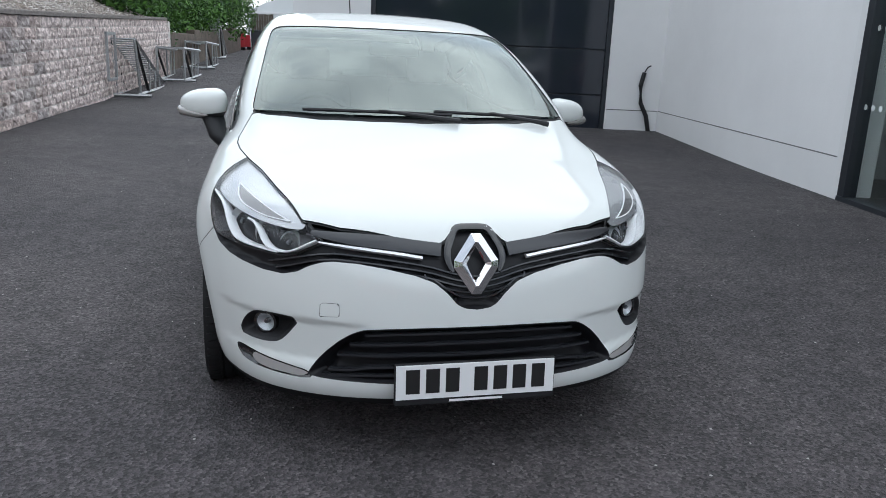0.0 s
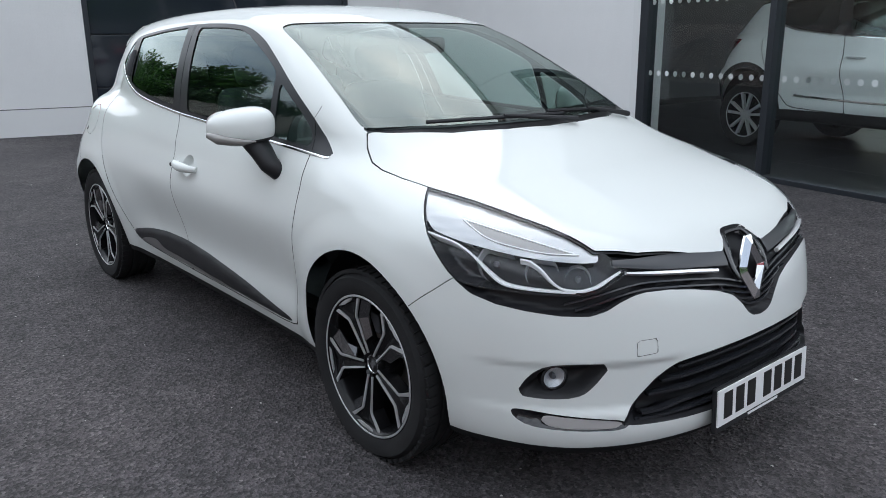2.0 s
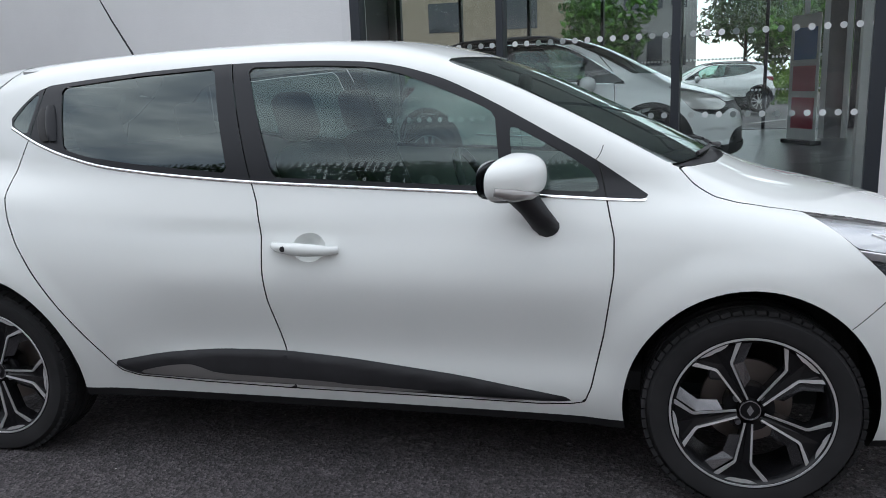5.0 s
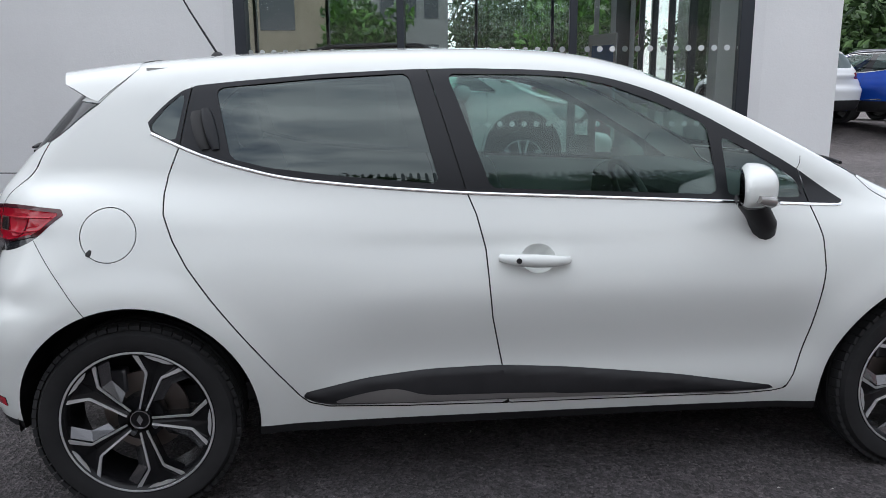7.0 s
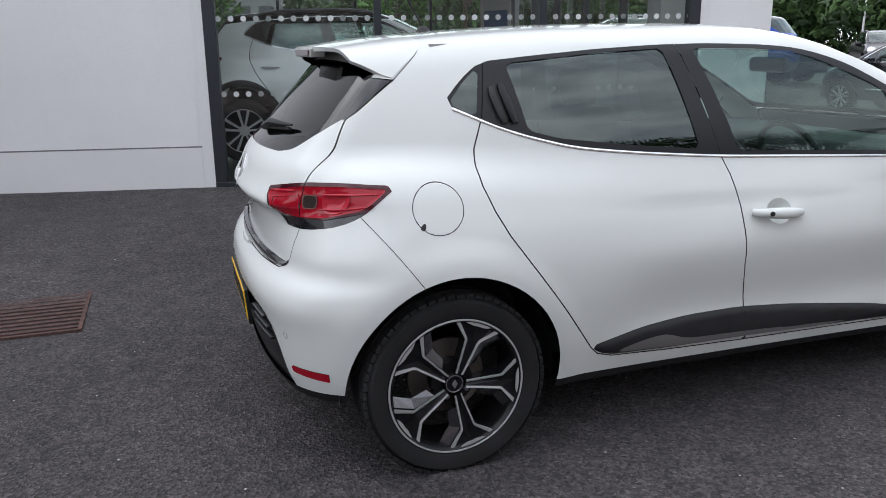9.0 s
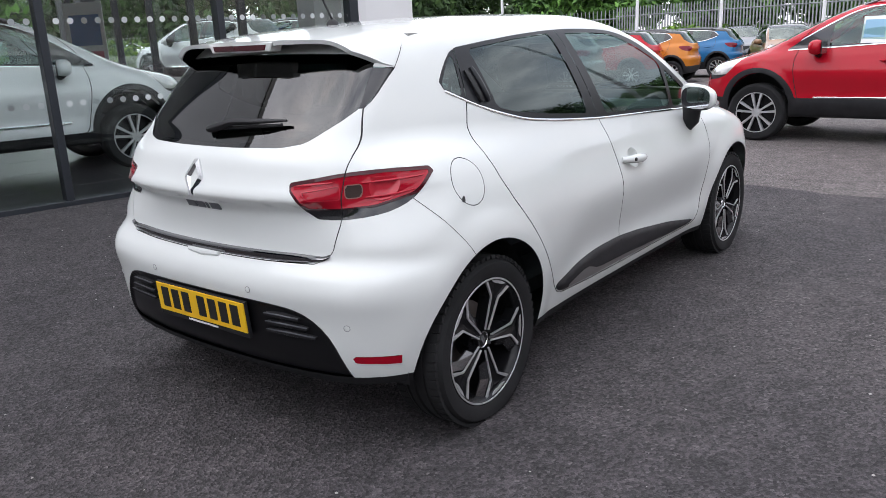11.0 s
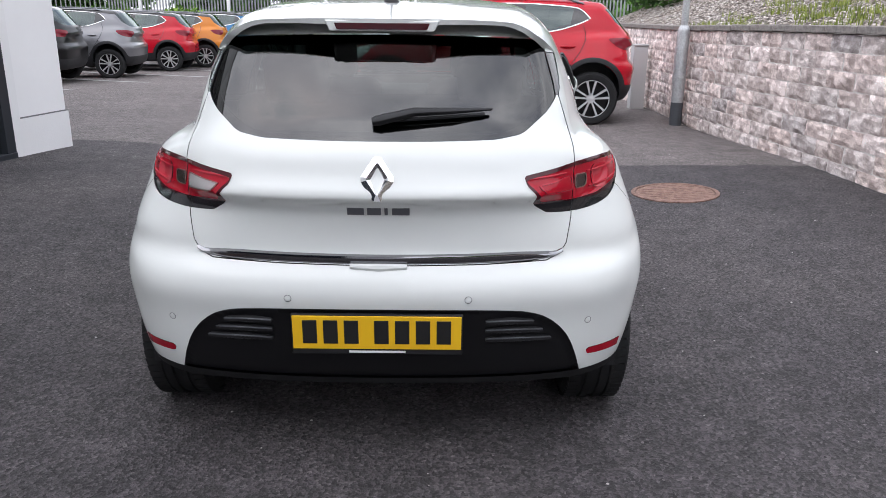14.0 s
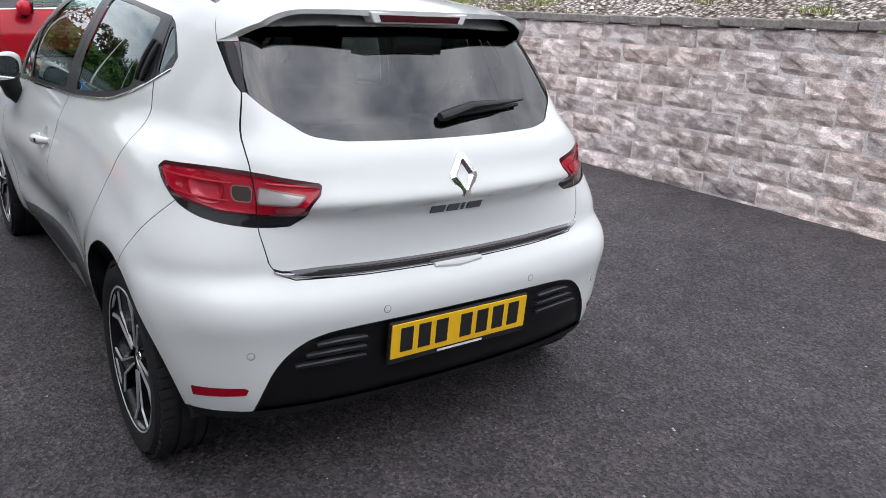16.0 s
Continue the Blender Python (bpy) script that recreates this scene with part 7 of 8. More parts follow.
def fence(name, p0, p1, z0, z1, height, step, label, limit=300):
    """A palisade fence: pointed pales on two rails."""
    fn = thing(name, label, "fence")
    a_, b_ = Vector((*p0, 0)), Vector((*p1, 0))
    d = (b_ - a_).normalized()
    length = (b_ - a_).length
    q = math.degrees(math.atan2(d.y, d.x))
    me = None
    k_ = min(limit, int(length / step))
    for i in range(k_):
        u = length * (i + 0.5) / k_
        if me is None:
            bm = prism([(-0.033, 0), (0.033, 0), (0.033, height - 0.12), (0.018, height), (-0.018, height), (-0.033, height - 0.12)], -0.008, 0.008, "xz")
            me = bpy.data.meshes.new("pale")
            bm.to_mesh(me)
            bm.free()
            me.materials.append(PALE)
        ob = new("pale", me)
        ob.parent = fn
        p = a_ + d * u
        ob.matrix_basis = pose(p.x, p.y, z0 + (z1 - z0) * u / length, 0, 0, q)
    for h in (0.35, height - 0.45):
        part("rail", tube([(a_.x, a_.y, z0 + h), (b_.x, b_.y, z1 + h)], 0.03, 4), PALE, fn)
    return fn


fence("palisade_fence", (-11.4, -18), (-10.6, 18), 3.25, 3.7, 1.9, 0.155, "grey steel palisade fence above the bank", 232)
fence("palisade_fence", (-9.0, -30.5), (16.0, -34.0), 0.15, -0.1, 2.5, 0.15, "grey steel palisade fence behind the car park", 165)
fence("palisade_fence", (16.0, -34.0), (60.0, -52.0), -0.1, -0.2, 2.4, 0.3, "grey steel palisade fence behind the far car park", 150)
bl = [(rs.uniform(-10, 17), -30.0 - rs.uniform(0, 1.2), rs.uniform(0.1, 0.95), rs.uniform(0.35, 0.7)) for _ in range(90)]
shrub_row("hedge_row", bl, 15000, 0.12, LEAF_BRIGHT, "bright green hedge in front of the fence", "hedge", 4)


def tree(x, y, z, h, r, seed, mat=LEAF_DARK, count=3600, size=0.22):
    t = thing("tree", "leafy green tree with an uneven crown", "tree", Matrix.Translation((x, y, z)), group="trees beyond the car park")
    g = np.random.default_rng(seed)
    bm = bmesh.new()
    add_tube(bm, [(0, 0, -0.2), (0.05, 0.02, h * 0.3), (-0.05, 0.08, h * 0.6), (0.0, 0.0, h * 0.85)], [0.028 * h, 0.022 * h, 0.014 * h, 0.004 * h], 8)
    tips = []
    for i in range(7):
        q, u = g.uniform(0, 6.28), g.uniform(0.3, 0.7)
        tip = (r * 0.7 * math.cos(q), r * 0.7 * math.sin(q), h * (u + 0.2))
        add_tube(bm, [(0, 0, h * u), (tip[0] * 0.5, tip[1] * 0.5, h * (u + 0.12)), tip], [0.011 * h, 0.007 * h, 0.003 * h], 6)
        tips.append(tip)
    part("trunk", bm, BARK, t, "brown trunk with limbs", smooth=True)
    blobs = [(a_ + g.normal(0, 0.25 * r), b_ + g.normal(0, 0.25 * r), c_ + g.normal(0, 0.1 * h), r * g.uniform(0.28, 0.5)) for a_, b_, c_ in tips for _ in range(2)] + [(g.normal(0, 0.3 * r), g.normal(0, 0.3 * r), h * g.uniform(0.55, 0.95), r * g.uniform(0.3, 0.5)) for _ in range(6)]
    v, f = leaves(blobs, count, size, seed)
    mesh_ob("crown", v, f, mat, t, "crown of many small leaves")
    return t


for i in range(22):
    u = i / 21
    tree(-12 + 75 * u + rs.uniform(-1.5, 1.5), -38 - 22 * u - rs.uniform(0, 5), -0.2, rs.uniform(6.5, 10), rs.uniform(2.6, 3.8), 40 + i, LEAF_DARK if i % 3 else LEAF, 3000, 0.26)
for x, y, h in ((70, -46, 10), (76, -36, 11), (80, -24, 9), (84, -12, 10), (82, 0, 11)):
    tree(x, y, -0.2, h, 4.2, int(x + h), LEAF_DARK, 2600, 0.32)
for x, y, h in ((-9.5, 26, 8), (-8.5, 33, 9), (-7, 41, 9), (4, 92, 12), (13, 95, 11), (22, 90, 12), (-6, 88, 12)):
    tree(x, y, 0.1, h, 3.6, int(200 + y + x), LEAF, 3600, 0.22)
for i in range(14):
    u = i / 13
    tree(44 + 34 * u + rs.uniform(-1.5, 1.5), -48 + 34 * u + rs.uniform(-1.5, 1.5), -0.2, rs.uniform(7.5, 10.5), rs.uniform(3.2, 4.2), 80 + i, LEAF_DARK if i % 4 else LEAF, 2600, 0.3)
shrub_row("hedge_row", [(42 + 34 * q + rs.uniform(-1, 1), -46 + 34 * q + rs.uniform(-1, 1), rs.uniform(0.2, 1.6), rs.uniform(0.7, 1.2)) for q in np.linspace(0, 1, 60)], 9000, 0.2, LEAF_BRIGHT, "yellow-green hedge beyond the far car park", "hedge", 6)
shrub_row("tree_belt", [(30 + 40 * q + rs.uniform(-3, 3), -44 + 30 * q + rs.uniform(-3, 3), rs.uniform(1.2, 6.5), rs.uniform(1.2, 2.3)) for q in np.linspace(0, 1, 110)], 26000, 0.34, LEAF_DARK, "dense dark green belt of trees beyond the far car park", "trees", 7)
shrub_row("tree_belt", [(rs.uniform(-14, 24), -35.5 - rs.uniform(0, 4) - 0.1 * i / 9, rs.uniform(0.8, 4.6), rs.uniform(0.9, 1.7)) for i in range(90)], 22000, 0.26, LEAF, "leafy green belt of trees behind the palisade fence", "trees", 8)
# flag and lamp poles in the car park
for i, (x, y) in enumerate(((12.4, -28.5), (8.6, -28.0), (4.7, -27.6), (0.9, -27.2), (21.0, -31.0), (34.0, -36.0))):
    fp = thing("white_pole", "tall slim white pole in the car park", "pole", Matrix.Translation((x, y, gz(x, y))), group="poles in the car park")
    part("pole_shaft", tube([(0, 0, 0), (0, 0, 7.0)], [0.075, 0.05], 12), POLE_WHITE, fp, smooth=True)
    part("pole_foot", box((-0.15, -0.15, -0.02), (0.15, 0.15, 0.03), 0.005), GALV, fp)
# parking bay lines
for i in range(6):
    ln = part("bay_line", box((-2.4, -0.05, 0.0), (2.4, 0.05, 0.004)), WHITE_PAINT)
    ln.matrix_basis = pose(9.0 - 0.75 * i, -10.2 - 2.35 * i, gz(9.0 - 0.75 * i, -10.2 - 2.35 * i) + 0.015, 0, 0, -18)
    tagged(ln, "white painted parking bay line", "line", kind="structure")
for x, y, ln_ in ((24, -12.5, 9), (23, -9.0, 12)):
    q = part("bay_line", box((-ln_, -0.06, 0.0), (ln_, 0.06, 0.004)), WHITE_PAINT)
    q.matrix_basis = pose(x, y, gz(x, y) + 0.012, 0, 0, -35)
    tagged(q, "white painted line on the car park", "line", kind="structure")
# far side: low industrial building behind the camera's way round, across the yard, and a white tent down the alley
fb = thing("industrial_building", "long beige brick building with a grey wing", "building", pose(52, 22, 0))
part("wall", box((-5, -18.5, -1), (5, 26, 12)), mottled("beige_brick", [(0.3, (0.27, 0.22, 0.165)), (0.7, (0.38, 0.32, 0.25))], 2), fb)
part("roof", box((-5.3, -18.6, 12), (5.3, 26.3, 12.5)), CONCRETE, fb)
wing_ = part("wing", box((-4.2, -26, -1), (5, -18.51, 8.6)), mottled("grey_cladding", [(0.3, (0.22, 0.22, 0.22)), (0.7, (0.30, 0.30, 0.30))], 2), fb)
part("wing_roof", box((-4.4, -26.3, 8.6), (5.3, -18.62, 9.0)), CONCRETE, fb)
for i in range(9):
    for z in (1.3, 4.6, 8.2):
        part("window", box((-5.04, -16.5 + 4.8 * i, z), (-4.95, -14.4 + 4.8 * i, z + 1.8)), DARK_PANEL, fb)
for i in range(5):
    for z in (2.0, 5.4):
        part("window", box((-4.24, -25.4 + 1.4 * i, z), (-4.15, -24.5 + 1.4 * i, z + 1.8)), DARK_PANEL, fb)
shrub_row("hedge_row", [(33 + rs.uniform(-0.8, 0.8), y_ + rs.uniform(-0.6, 0.6), rs.uniform(0.1, 1.3), rs.uniform(0.5, 0.9)) for y_ in np.linspace(-18, 16, 60)], 9000, 0.16, LEAF_BRIGHT, "low yellow-green hedge behind the showroom", "hedge", 9)
for x, y, h in ((40, -9, 6.5), (41, -13.5, 7.5), (43, 1.5, 6)):
    tree(x, y, -0.2, h, 2.4, int(300 + x - y), LEAF, 2200, 0.24)
tent = thing("marquee", "white marquee with a pitched roof", "tent", pose(4.2, 84, 1.5))
tr_ = [(-5, 0), (-5, 2.9), (-3, 3.9), (0, 4.8), (3, 3.9), (5, 2.9), (5, 0)]
part("tent_cover", prism(tr_, 0, 16, "xz"), material("white_tarpaulin", (0.66, 0.68, 0.68), 0.6), tent)
# grey slab on the closed cover, drawn as the tent's shaded inside
part("tent_opening", box((0.2, -0.03, 0), (4.4, 0.02, 2.5)), material("grey_opening", (0.12, 0.13, 0.14), 0.8), tent)
part("tent_band", box((-5.02, -0.06, 2.75), (5.02, -0.001, 2.95)), POLE_WHITE, tent)


# ---- steel display ramps along the wall ----
def ramp(x, y, length, h0, h1, lean):
    """A grey metal display ramp with slatted top, from a high end to a low end along +y."""
    q = math.degrees(math.atan2(-0.2, 3.9)) * -1
    r = thing("display_ramp", "grey steel vehicle display ramp with slatted top", "ramp", pose(x, y, gz(x, y), 0, 0, -3), group="ramps along the wall")
    w = 0.62 if lean else 0.44
    for sx in (0.0, w):
        part("ramp_rail", tube([(sx, 0, h0), (sx, length, h1)], 0.032, 4), GALV, r)
        part("ground_rail", tube([(sx, 0.1, 0.035), (sx, length + 0.1, 0.035)], 0.032, 4), GALV, r)
        part("brace", tube([(sx, 0.05, h0 - 0.03), (sx, length * 0.38, 0.05)], 0.028, 4), BLACK, r)
        if lean:
            part("upright", tube([(sx, 0.02, 0.0), (sx, 0.02, h0)], 0.03, 4), GALV, r)
        else:
            part("brace", tube([(sx, 0.0, h0), (sx, 0.35, 0.05)], 0.028, 4), GALV, r)
        for u in (0.45, 0.65, 0.82):
            part("strut", tube([(sx, length * u, 0.04), (sx, length * u, h0 + (h1 - h0) * u)], 0.02, 4), GALV, r)
    part("foot_bar", tube([(-0.15, 0.02, 0.03), (w + 0.25, 0.02, 0.03)], 0.03, 4), GALV, r)
    k_ = 22
    for i in range(k_):
        u = (i + 0.5) / k_
        part("slat", box((0, -0.03, -0.008), (w, 0.03, 0.008), 0.0, pose(0, length * u, h0 + (h1 - h0) * u + 0.02, math.degrees(math.atan2(h1 - h0, length)), 0, 0)), GALV, r)
    return r


ramp(-3.14, 12.75, 3.1, 1.05, 0.12, 0)
ramp(-2.80, 17.2, 3.4, 0.78, 0.70, 1)
ramp(-2.57, 23.0, 4.2, 0.80, 0.72, 1)
ramp(-2.25, 30.5, 3.6, 1.5, 0.15, 0)
# low brown wall behind the ramps, a board fence at its end and a dark shed opposite
BROWN_WALL = mottled("brown_rough_wall", [(0.3, (0.085, 0.068, 0.055)), (0.7, (0.17, 0.14, 0.115))], 3, 0.9, 0.4, 0.01)
for y0_, y1_ in ((20.2, 26.0), (26.0, 32.0), (32.0, 38.0), (38.0, 44.8)):
    x0_, x1_ = -2.95 + (y0_ - 20.2) * 0.085, -2.95 + (y1_ - 20.2) * 0.085
    lw_ = prism([(x0_, y0_), (x1_, y1_), (x1_ - 0.3, y1_), (x0_ - 0.3, y0_)], gz(-2, y0_) - 0.4, gz(-2, y1_) + 1.0, "xy", 0.02)
    tagged(part("wall_low", lw_, BROWN_WALL), "low rough brown wall behind the ramps", "wall", kind="structure")
bf = thing("board_fence", "weathered brown board fence closing the shrub bed", "fence", pose(-0.50, 45.2, gz(-0.5, 45)))
for i in range(9):
    part("board", box((0.14 * i, -0.012, -0.05), (0.14 * i + 0.132, 0.012, 1.95 + 0.02 * (i % 3)), 0.003), BROWN_WALL, bf)
for h_ in (0.5, 1.5):
    part("rail", box((0.0, 0.012, h_), (1.27, 0.06, h_ + 0.08), 0.004), BROWN_WALL, bf)
sh_ = thing("shed", "dark brown rendered shed beside the alley", "shed", pose(3.2, 31.0, gz(3.2, 31)))
part("wall", box((0, 0, -0.4), (4.0, 13.0, 3.1)), mottled("dark_brown_render", [(0.3, (0.05, 0.043, 0.038)), (0.7, (0.09, 0.078, 0.07))], 2), sh_)
part("roof", box((-0.15, -0.15, 3.1), (4.15, 13.15, 3.25), 0.01), POST_FOOT, sh_)
# rectangular loop at the first ramp's high end, built as a separate thing
wf = thing("wall_frame", "grey metal loop hanging at the first ramp's high end", "frame", pose(-3.10, 12.05, 0.5, 0, 0, -4))
for lo, hi in (((0, 0, 0), (0.04, 0.05, 0.85)), ((0, 0.6, 0), (0.04, 0.65, 0.85)), ((0, 0.05, 0), (0.04, 0.6, 0.05)), ((0, 0.05, 0.8), (0.04, 0.6, 0.85))):
    part("frame_bar", box(lo, hi, 0.004), GALV, wf)
for x, y, s in ((-1.35, 42.0, 0.95), (-0.95, 43.2, 0.8)):
    br = thing("red_barrier", "red plastic barrier stacked by the wall", "barrier", pose(x, y, gz(x, y), 0, 0, 20))
    part("barrier_panel", box((-0.5 * s, -0.04, 0.15), (0.5 * s, 0.04, 1.0 * s), 0.03), material("red_plastic", (0.5, 0.03, 0.04), 0.5), br)
    for fx in (-0.4, 0.4):
        part("barrier_foot", box((fx * s - 0.05, -0.25, 0), (fx * s + 0.05, 0.25, 0.16), 0.02), BLACK, br)
gl_ = thing("refuse_bin", "dark grey refuse bin beside the board fence", "bin", pose(-0.25, 44.2, gz(-0.25, 44.2)))
part("bin_body", prism([(-0.25, 0.0), (0.25, 0.0), (0.30, 1.0), (-0.30, 1.0)], -0.35, 0.35, "xz", 0.02), POST_FOOT, gl_)
part("bin_lid", box((-0.32, -0.38, 1.0), (0.32, 0.38, 1.07), 0.02), POST_FOOT, gl_)


DARK_TAIL = material("parked_tail_red", (0.17, 0.004, 0.014), 0.15, coat=0.3, spec=0.3)
BLACK_ROOF = material("gloss_black_roof", (0.010, 0.010, 0.011), 0.2, coat=0.8, spec=0.3)


# ---- other parked cars: one plain pattern, recoloured and resized ----
def parked_car(name, label, m, colour, scale=(1.06, 1.022, 1.04), lift=0.10, wheel=0.335, step=0.042, cladding=True, group="cars in the car park", wheel_style="light", black_roof=False, low=0.40):
    car = thing(name, label, "car", m, group=group)
    k = np.array(scale)

    def tf(s):
        V = s.V * k + np.array([0, 0, lift])
        N = s.N / k
        return Skin(V, N / np.linalg.norm(N, axis=1, keepdims=True), s.T)

    def both(s):
        return tf(join_skins(s, mirrored(s)))
    shell = coarse_shell(step)
    for arch in ARCHES:
        _, _, shell = take(shell, "side", arch, lambda v: v[:, 0] < -0.45)
    low_z = low if cladding else 0.25
    d = shell.V[:, 2] - low_z
    if cladding:
        for cy in (0.0, 2.577):
            d = np.minimum(d, np.hypot(shell.V[:, 1] - cy, shell.V[:, 2] - 0.308) - 0.43 + 9 * (np.abs(shell.V[:, 0]) < 0.6))
    under, shell = cut(shell, d)
    skin_ob("cladding", both(under), BLACK, car, "black plastic lower cladding")
    dlo, _, shell = take(shell, "side", DLO, RIGHT)
    screen, _, shell = take(shell, "top", SCREEN, lambda v: (v[:, 2] > 0.93) & (v[:, 1] < 1.3))
    rearwin, _, shell = take(shell, "front", REARWIN, lambda v: (v[:, 1] > 2.45) & (v[:, 2] > 0.98))
    lamp, _, shell = take(shell, "fore", LAMP, lambda v: (v[:, 1] < 0.1) & (v[:, 0] < -0.25))
    mask, _, shell = take(shell, "front", [(x, min(z, 0.72)) for x, z in MASK], lambda v: v[:, 1] < -0.3)
    lower, _, shell = take(shell, "front", LOWER, NOSE)
    tail, _, shell = take(shell, "aft", TAIL, TAILEND)
    if black_roof:
        shell, top_ = cut(shell, shell.V[:, 2] - np.interp(shell.V[:, 1], (0.2, 0.9, 2.4, 2.9), (1.05, 1.34, 1.33, 1.28)))
        skin_ob("roof", both(top_), BLACK_ROOF, car, "gloss black roof")
    seams = []
    for poly in (DOOR_F, DOOR_R):
        inside, st, shell2 = take(shell, "side", poly, RIGHT, 0.004)
        seams.append(st)
        shell = join_skins(inside, shell2)
    skin_ob("body_shell", both(shell), colour, car)
    skin_ob("panel_gap", sunk(both(join_skins(*seams)), 0.006), SEAM, car)
    skin_ob("windscreen", both(screen), GLASS, car)
    skin_ob("rear_window", both(rearwin), PRIVACY, car)
    skin_ob("grille", both(sunk(join_skins(mask, lower), 0.015)), GRILLE, car)
    for flip in (False, True):
        def one(s):
            return tf(mirrored(s) if flip else s)
        g1, _, fr = take(dlo, "side", GLASS_F, RIGHT)
        g2, _, fr = take(fr, "side", GLASS_R, RIGHT)
        skin_ob("window_frame", one(fr), GLOSS, car)
        skin_ob("window_glass", one(g1), TINTED, car)
        skin_ob("window_glass", one(g2), PRIVACY, car)
        skin_ob("headlamp", one(sunk(lamp, 0.004)), CLEAR_GREY, car, "clear headlamp")
        skin_ob("tail_lamp", one(sunk(tail, -0.002)), DARK_TAIL, car, "dark red tail lamp")
        s = -1 if flip else 1
        mc = bmesh.new()
        bmesh.ops.create_icosphere(mc, subdivisions=2, radius=1.0)
        for v in mc.verts:
            x_, z_ = math.copysign(abs(v.co.x) ** 0.7, v.co.x), math.copysign(abs(v.co.z) ** 0.7, v.co.z)
            v.co = Vector((-0.93 * s + x_ * 0.125, 0.66 + v.co.y * 0.085, 1.10 + z_ * 0.085))
        part("door_mirror", mc, colour, car, smooth=True)
        part("mirror_stalk", tube([(-0.76 * s, 0.66, 1.00), (-0.84 * s, 0.66, 1.02), (-0.90 * s, 0.66, 1.045)], [0.03, 0.04, 0.045], 8), BLACK, car)
        part("mirror_glass", box((-1.035 * s if s > 0 else 0.83, 0.735, 1.03), (-0.83 if s > 0 else 1.035, 0.745, 1.17), 0.004), GLOSS, car)
        if cladding:
            q = dense([(0.62, 0.405), (1.40, 0.412), (1.98, 0.440)], 0.1)
            ln = on_side(q[:, 0], q[:, 1], 0.004)
            part("sill_strip", strip_bm(ln * k * [s, 1, 1] + [0, 0, lift], body_normal(ln) * [s, 1, 1], 0.022, 0.006), CHROME, car, "bright strip in the cladding")
        for y in (1.36, 2.25):
            hp = on_side(y, 0.80 if y < 2 else 0.86)[0] * k * [s, 1, 1] + np.array([0, 0, lift])
            part("door_handle", tube([hp + [-0.004 * s, -0.1, 0], hp + [-0.03 * s, -0.04, 0.003], hp + [-0.03 * s, 0.05, 0.004], hp + [-0.004 * s, 0.1, 0.004]], [0.008, 0.014, 0.014, 0.008], 8), colour, car, smooth=True)
        p = dense([(0.30, 0.921), (0.865, 0.947), (1.555, 0.984), (2.119, 1.043), (2.393, 1.129), (2.50, 1.176)], 0.08)
        ln = on_side(p[:, 0], p[:, 1])
        nr = body_normal(ln) * [s, 1, 1]
        part("waist_strip", strip_bm(ln * k * [s, 1, 1] + [0, 0, lift], nr, 0.014, 0.004), CHROME, car)
        p = dense([(0.42, 1.022), (0.651, 1.158), (0.90, 1.294), (1.08, 1.351), (1.29, 1.366), (1.732, 1.369), (2.216, 1.339), (2.385, 1.318), (2.465, 1.262), (2.53, 1.192)], 0.08)
        ln = on_side(p[:, 0], p[:, 1])
        nr = body_normal(ln) * [s, 1, 1]
        part("window_trim", strip_bm(ln * k * [s, 1, 1] + [0, 0, lift], nr, 0.014, 0.004), CHROME, car, "bright strip over the windows")
        if cladding:
            rl = on_top([-0.52 * s * -1 if False else -0.52] * 9, np.linspace(1.0, 2.45, 9))
            rl = rl * k * [s, 1, 1] + np.array([0, 0, lift])
            rl[1:-1, 2] += 0.035
            part("roof_rail", tube(rl.tolist(), 0.016, 6), SATIN, car, smooth=True)
    for y in (0.0, 2.577):
        for s in (1, -1):
            w = new("wheel")
            w.parent = car
            w.matrix_basis = pose(-0.735 * k[0] * s, y * k[1], wheel, 0, 0, 0 if s == 1 else 180)
            part("tyre", tyre_and_rim(wheel, 0.21, wheel - 0.105), RUBBER, w, smooth=True)
            r_ = wheel - 0.105
            part("rim", lathe([(r_, 0.06), (r_ - 0.02, 0.05), (r_ - 0.02, -0.07), (r_ - 0.006, -0.095), (r_ + 0.002, -0.09)], 36), ALLOY if wheel_style == "light" else RIM_BLACK, w, smooth=True)
            part("rim_lip", lathe([(r_ - 0.010, -0.092), (r_ - 0.008, -0.0965), (r_, -0.0965), (r_ + 0.002, -0.092)], 36), ALLOY, w, smooth=True)
            part("rim_back", lathe([(0.0, -0.02), (r_ - 0.02, -0.02)], 24), RIM_BLACK, w)
            for i in range(5):
                for o in (-14, 14):
                    sp = prism([(-0.009, 0.04), (0.009, 0.04), (0.017, r_ - 0.008), (-0.012, r_ - 0.008)], -0.088, -0.05, "yz")
                    bmesh.ops.transform(sp, matrix=pose(0, 0, 0, 72 * i + o, 0, 0), verts=sp.verts)
                    part("spoke", sp, ALLOY, w)
            part("hub", lathe([(0.0, -0.09), (0.05, -0.085), (0.06, -0.05)], 20), ALLOY, w, smooth=True)
            ring = [(0.37 * math.cos(q), 0.39 * math.sin(q)) for q in np.linspace(0, math.pi, 14)]
            well = bmesh.new()
            a_ = [well.verts.new((-0.77 * k[0] * s, y * k[1] + u, 0.42 * 1.0 + v - 0.0)) for u, v in ring]
            b_ = [well.verts.new((-0.45 * s, y * k[1] + u, 0.42 + v)) for u, v in ring]
            for i in range(13):
                well.faces.new((a_[i], a_[i + 1], b_[i + 1], b_[i]))
            well.faces.new(b_)
            part("wheel_well", well, BLACK, car)
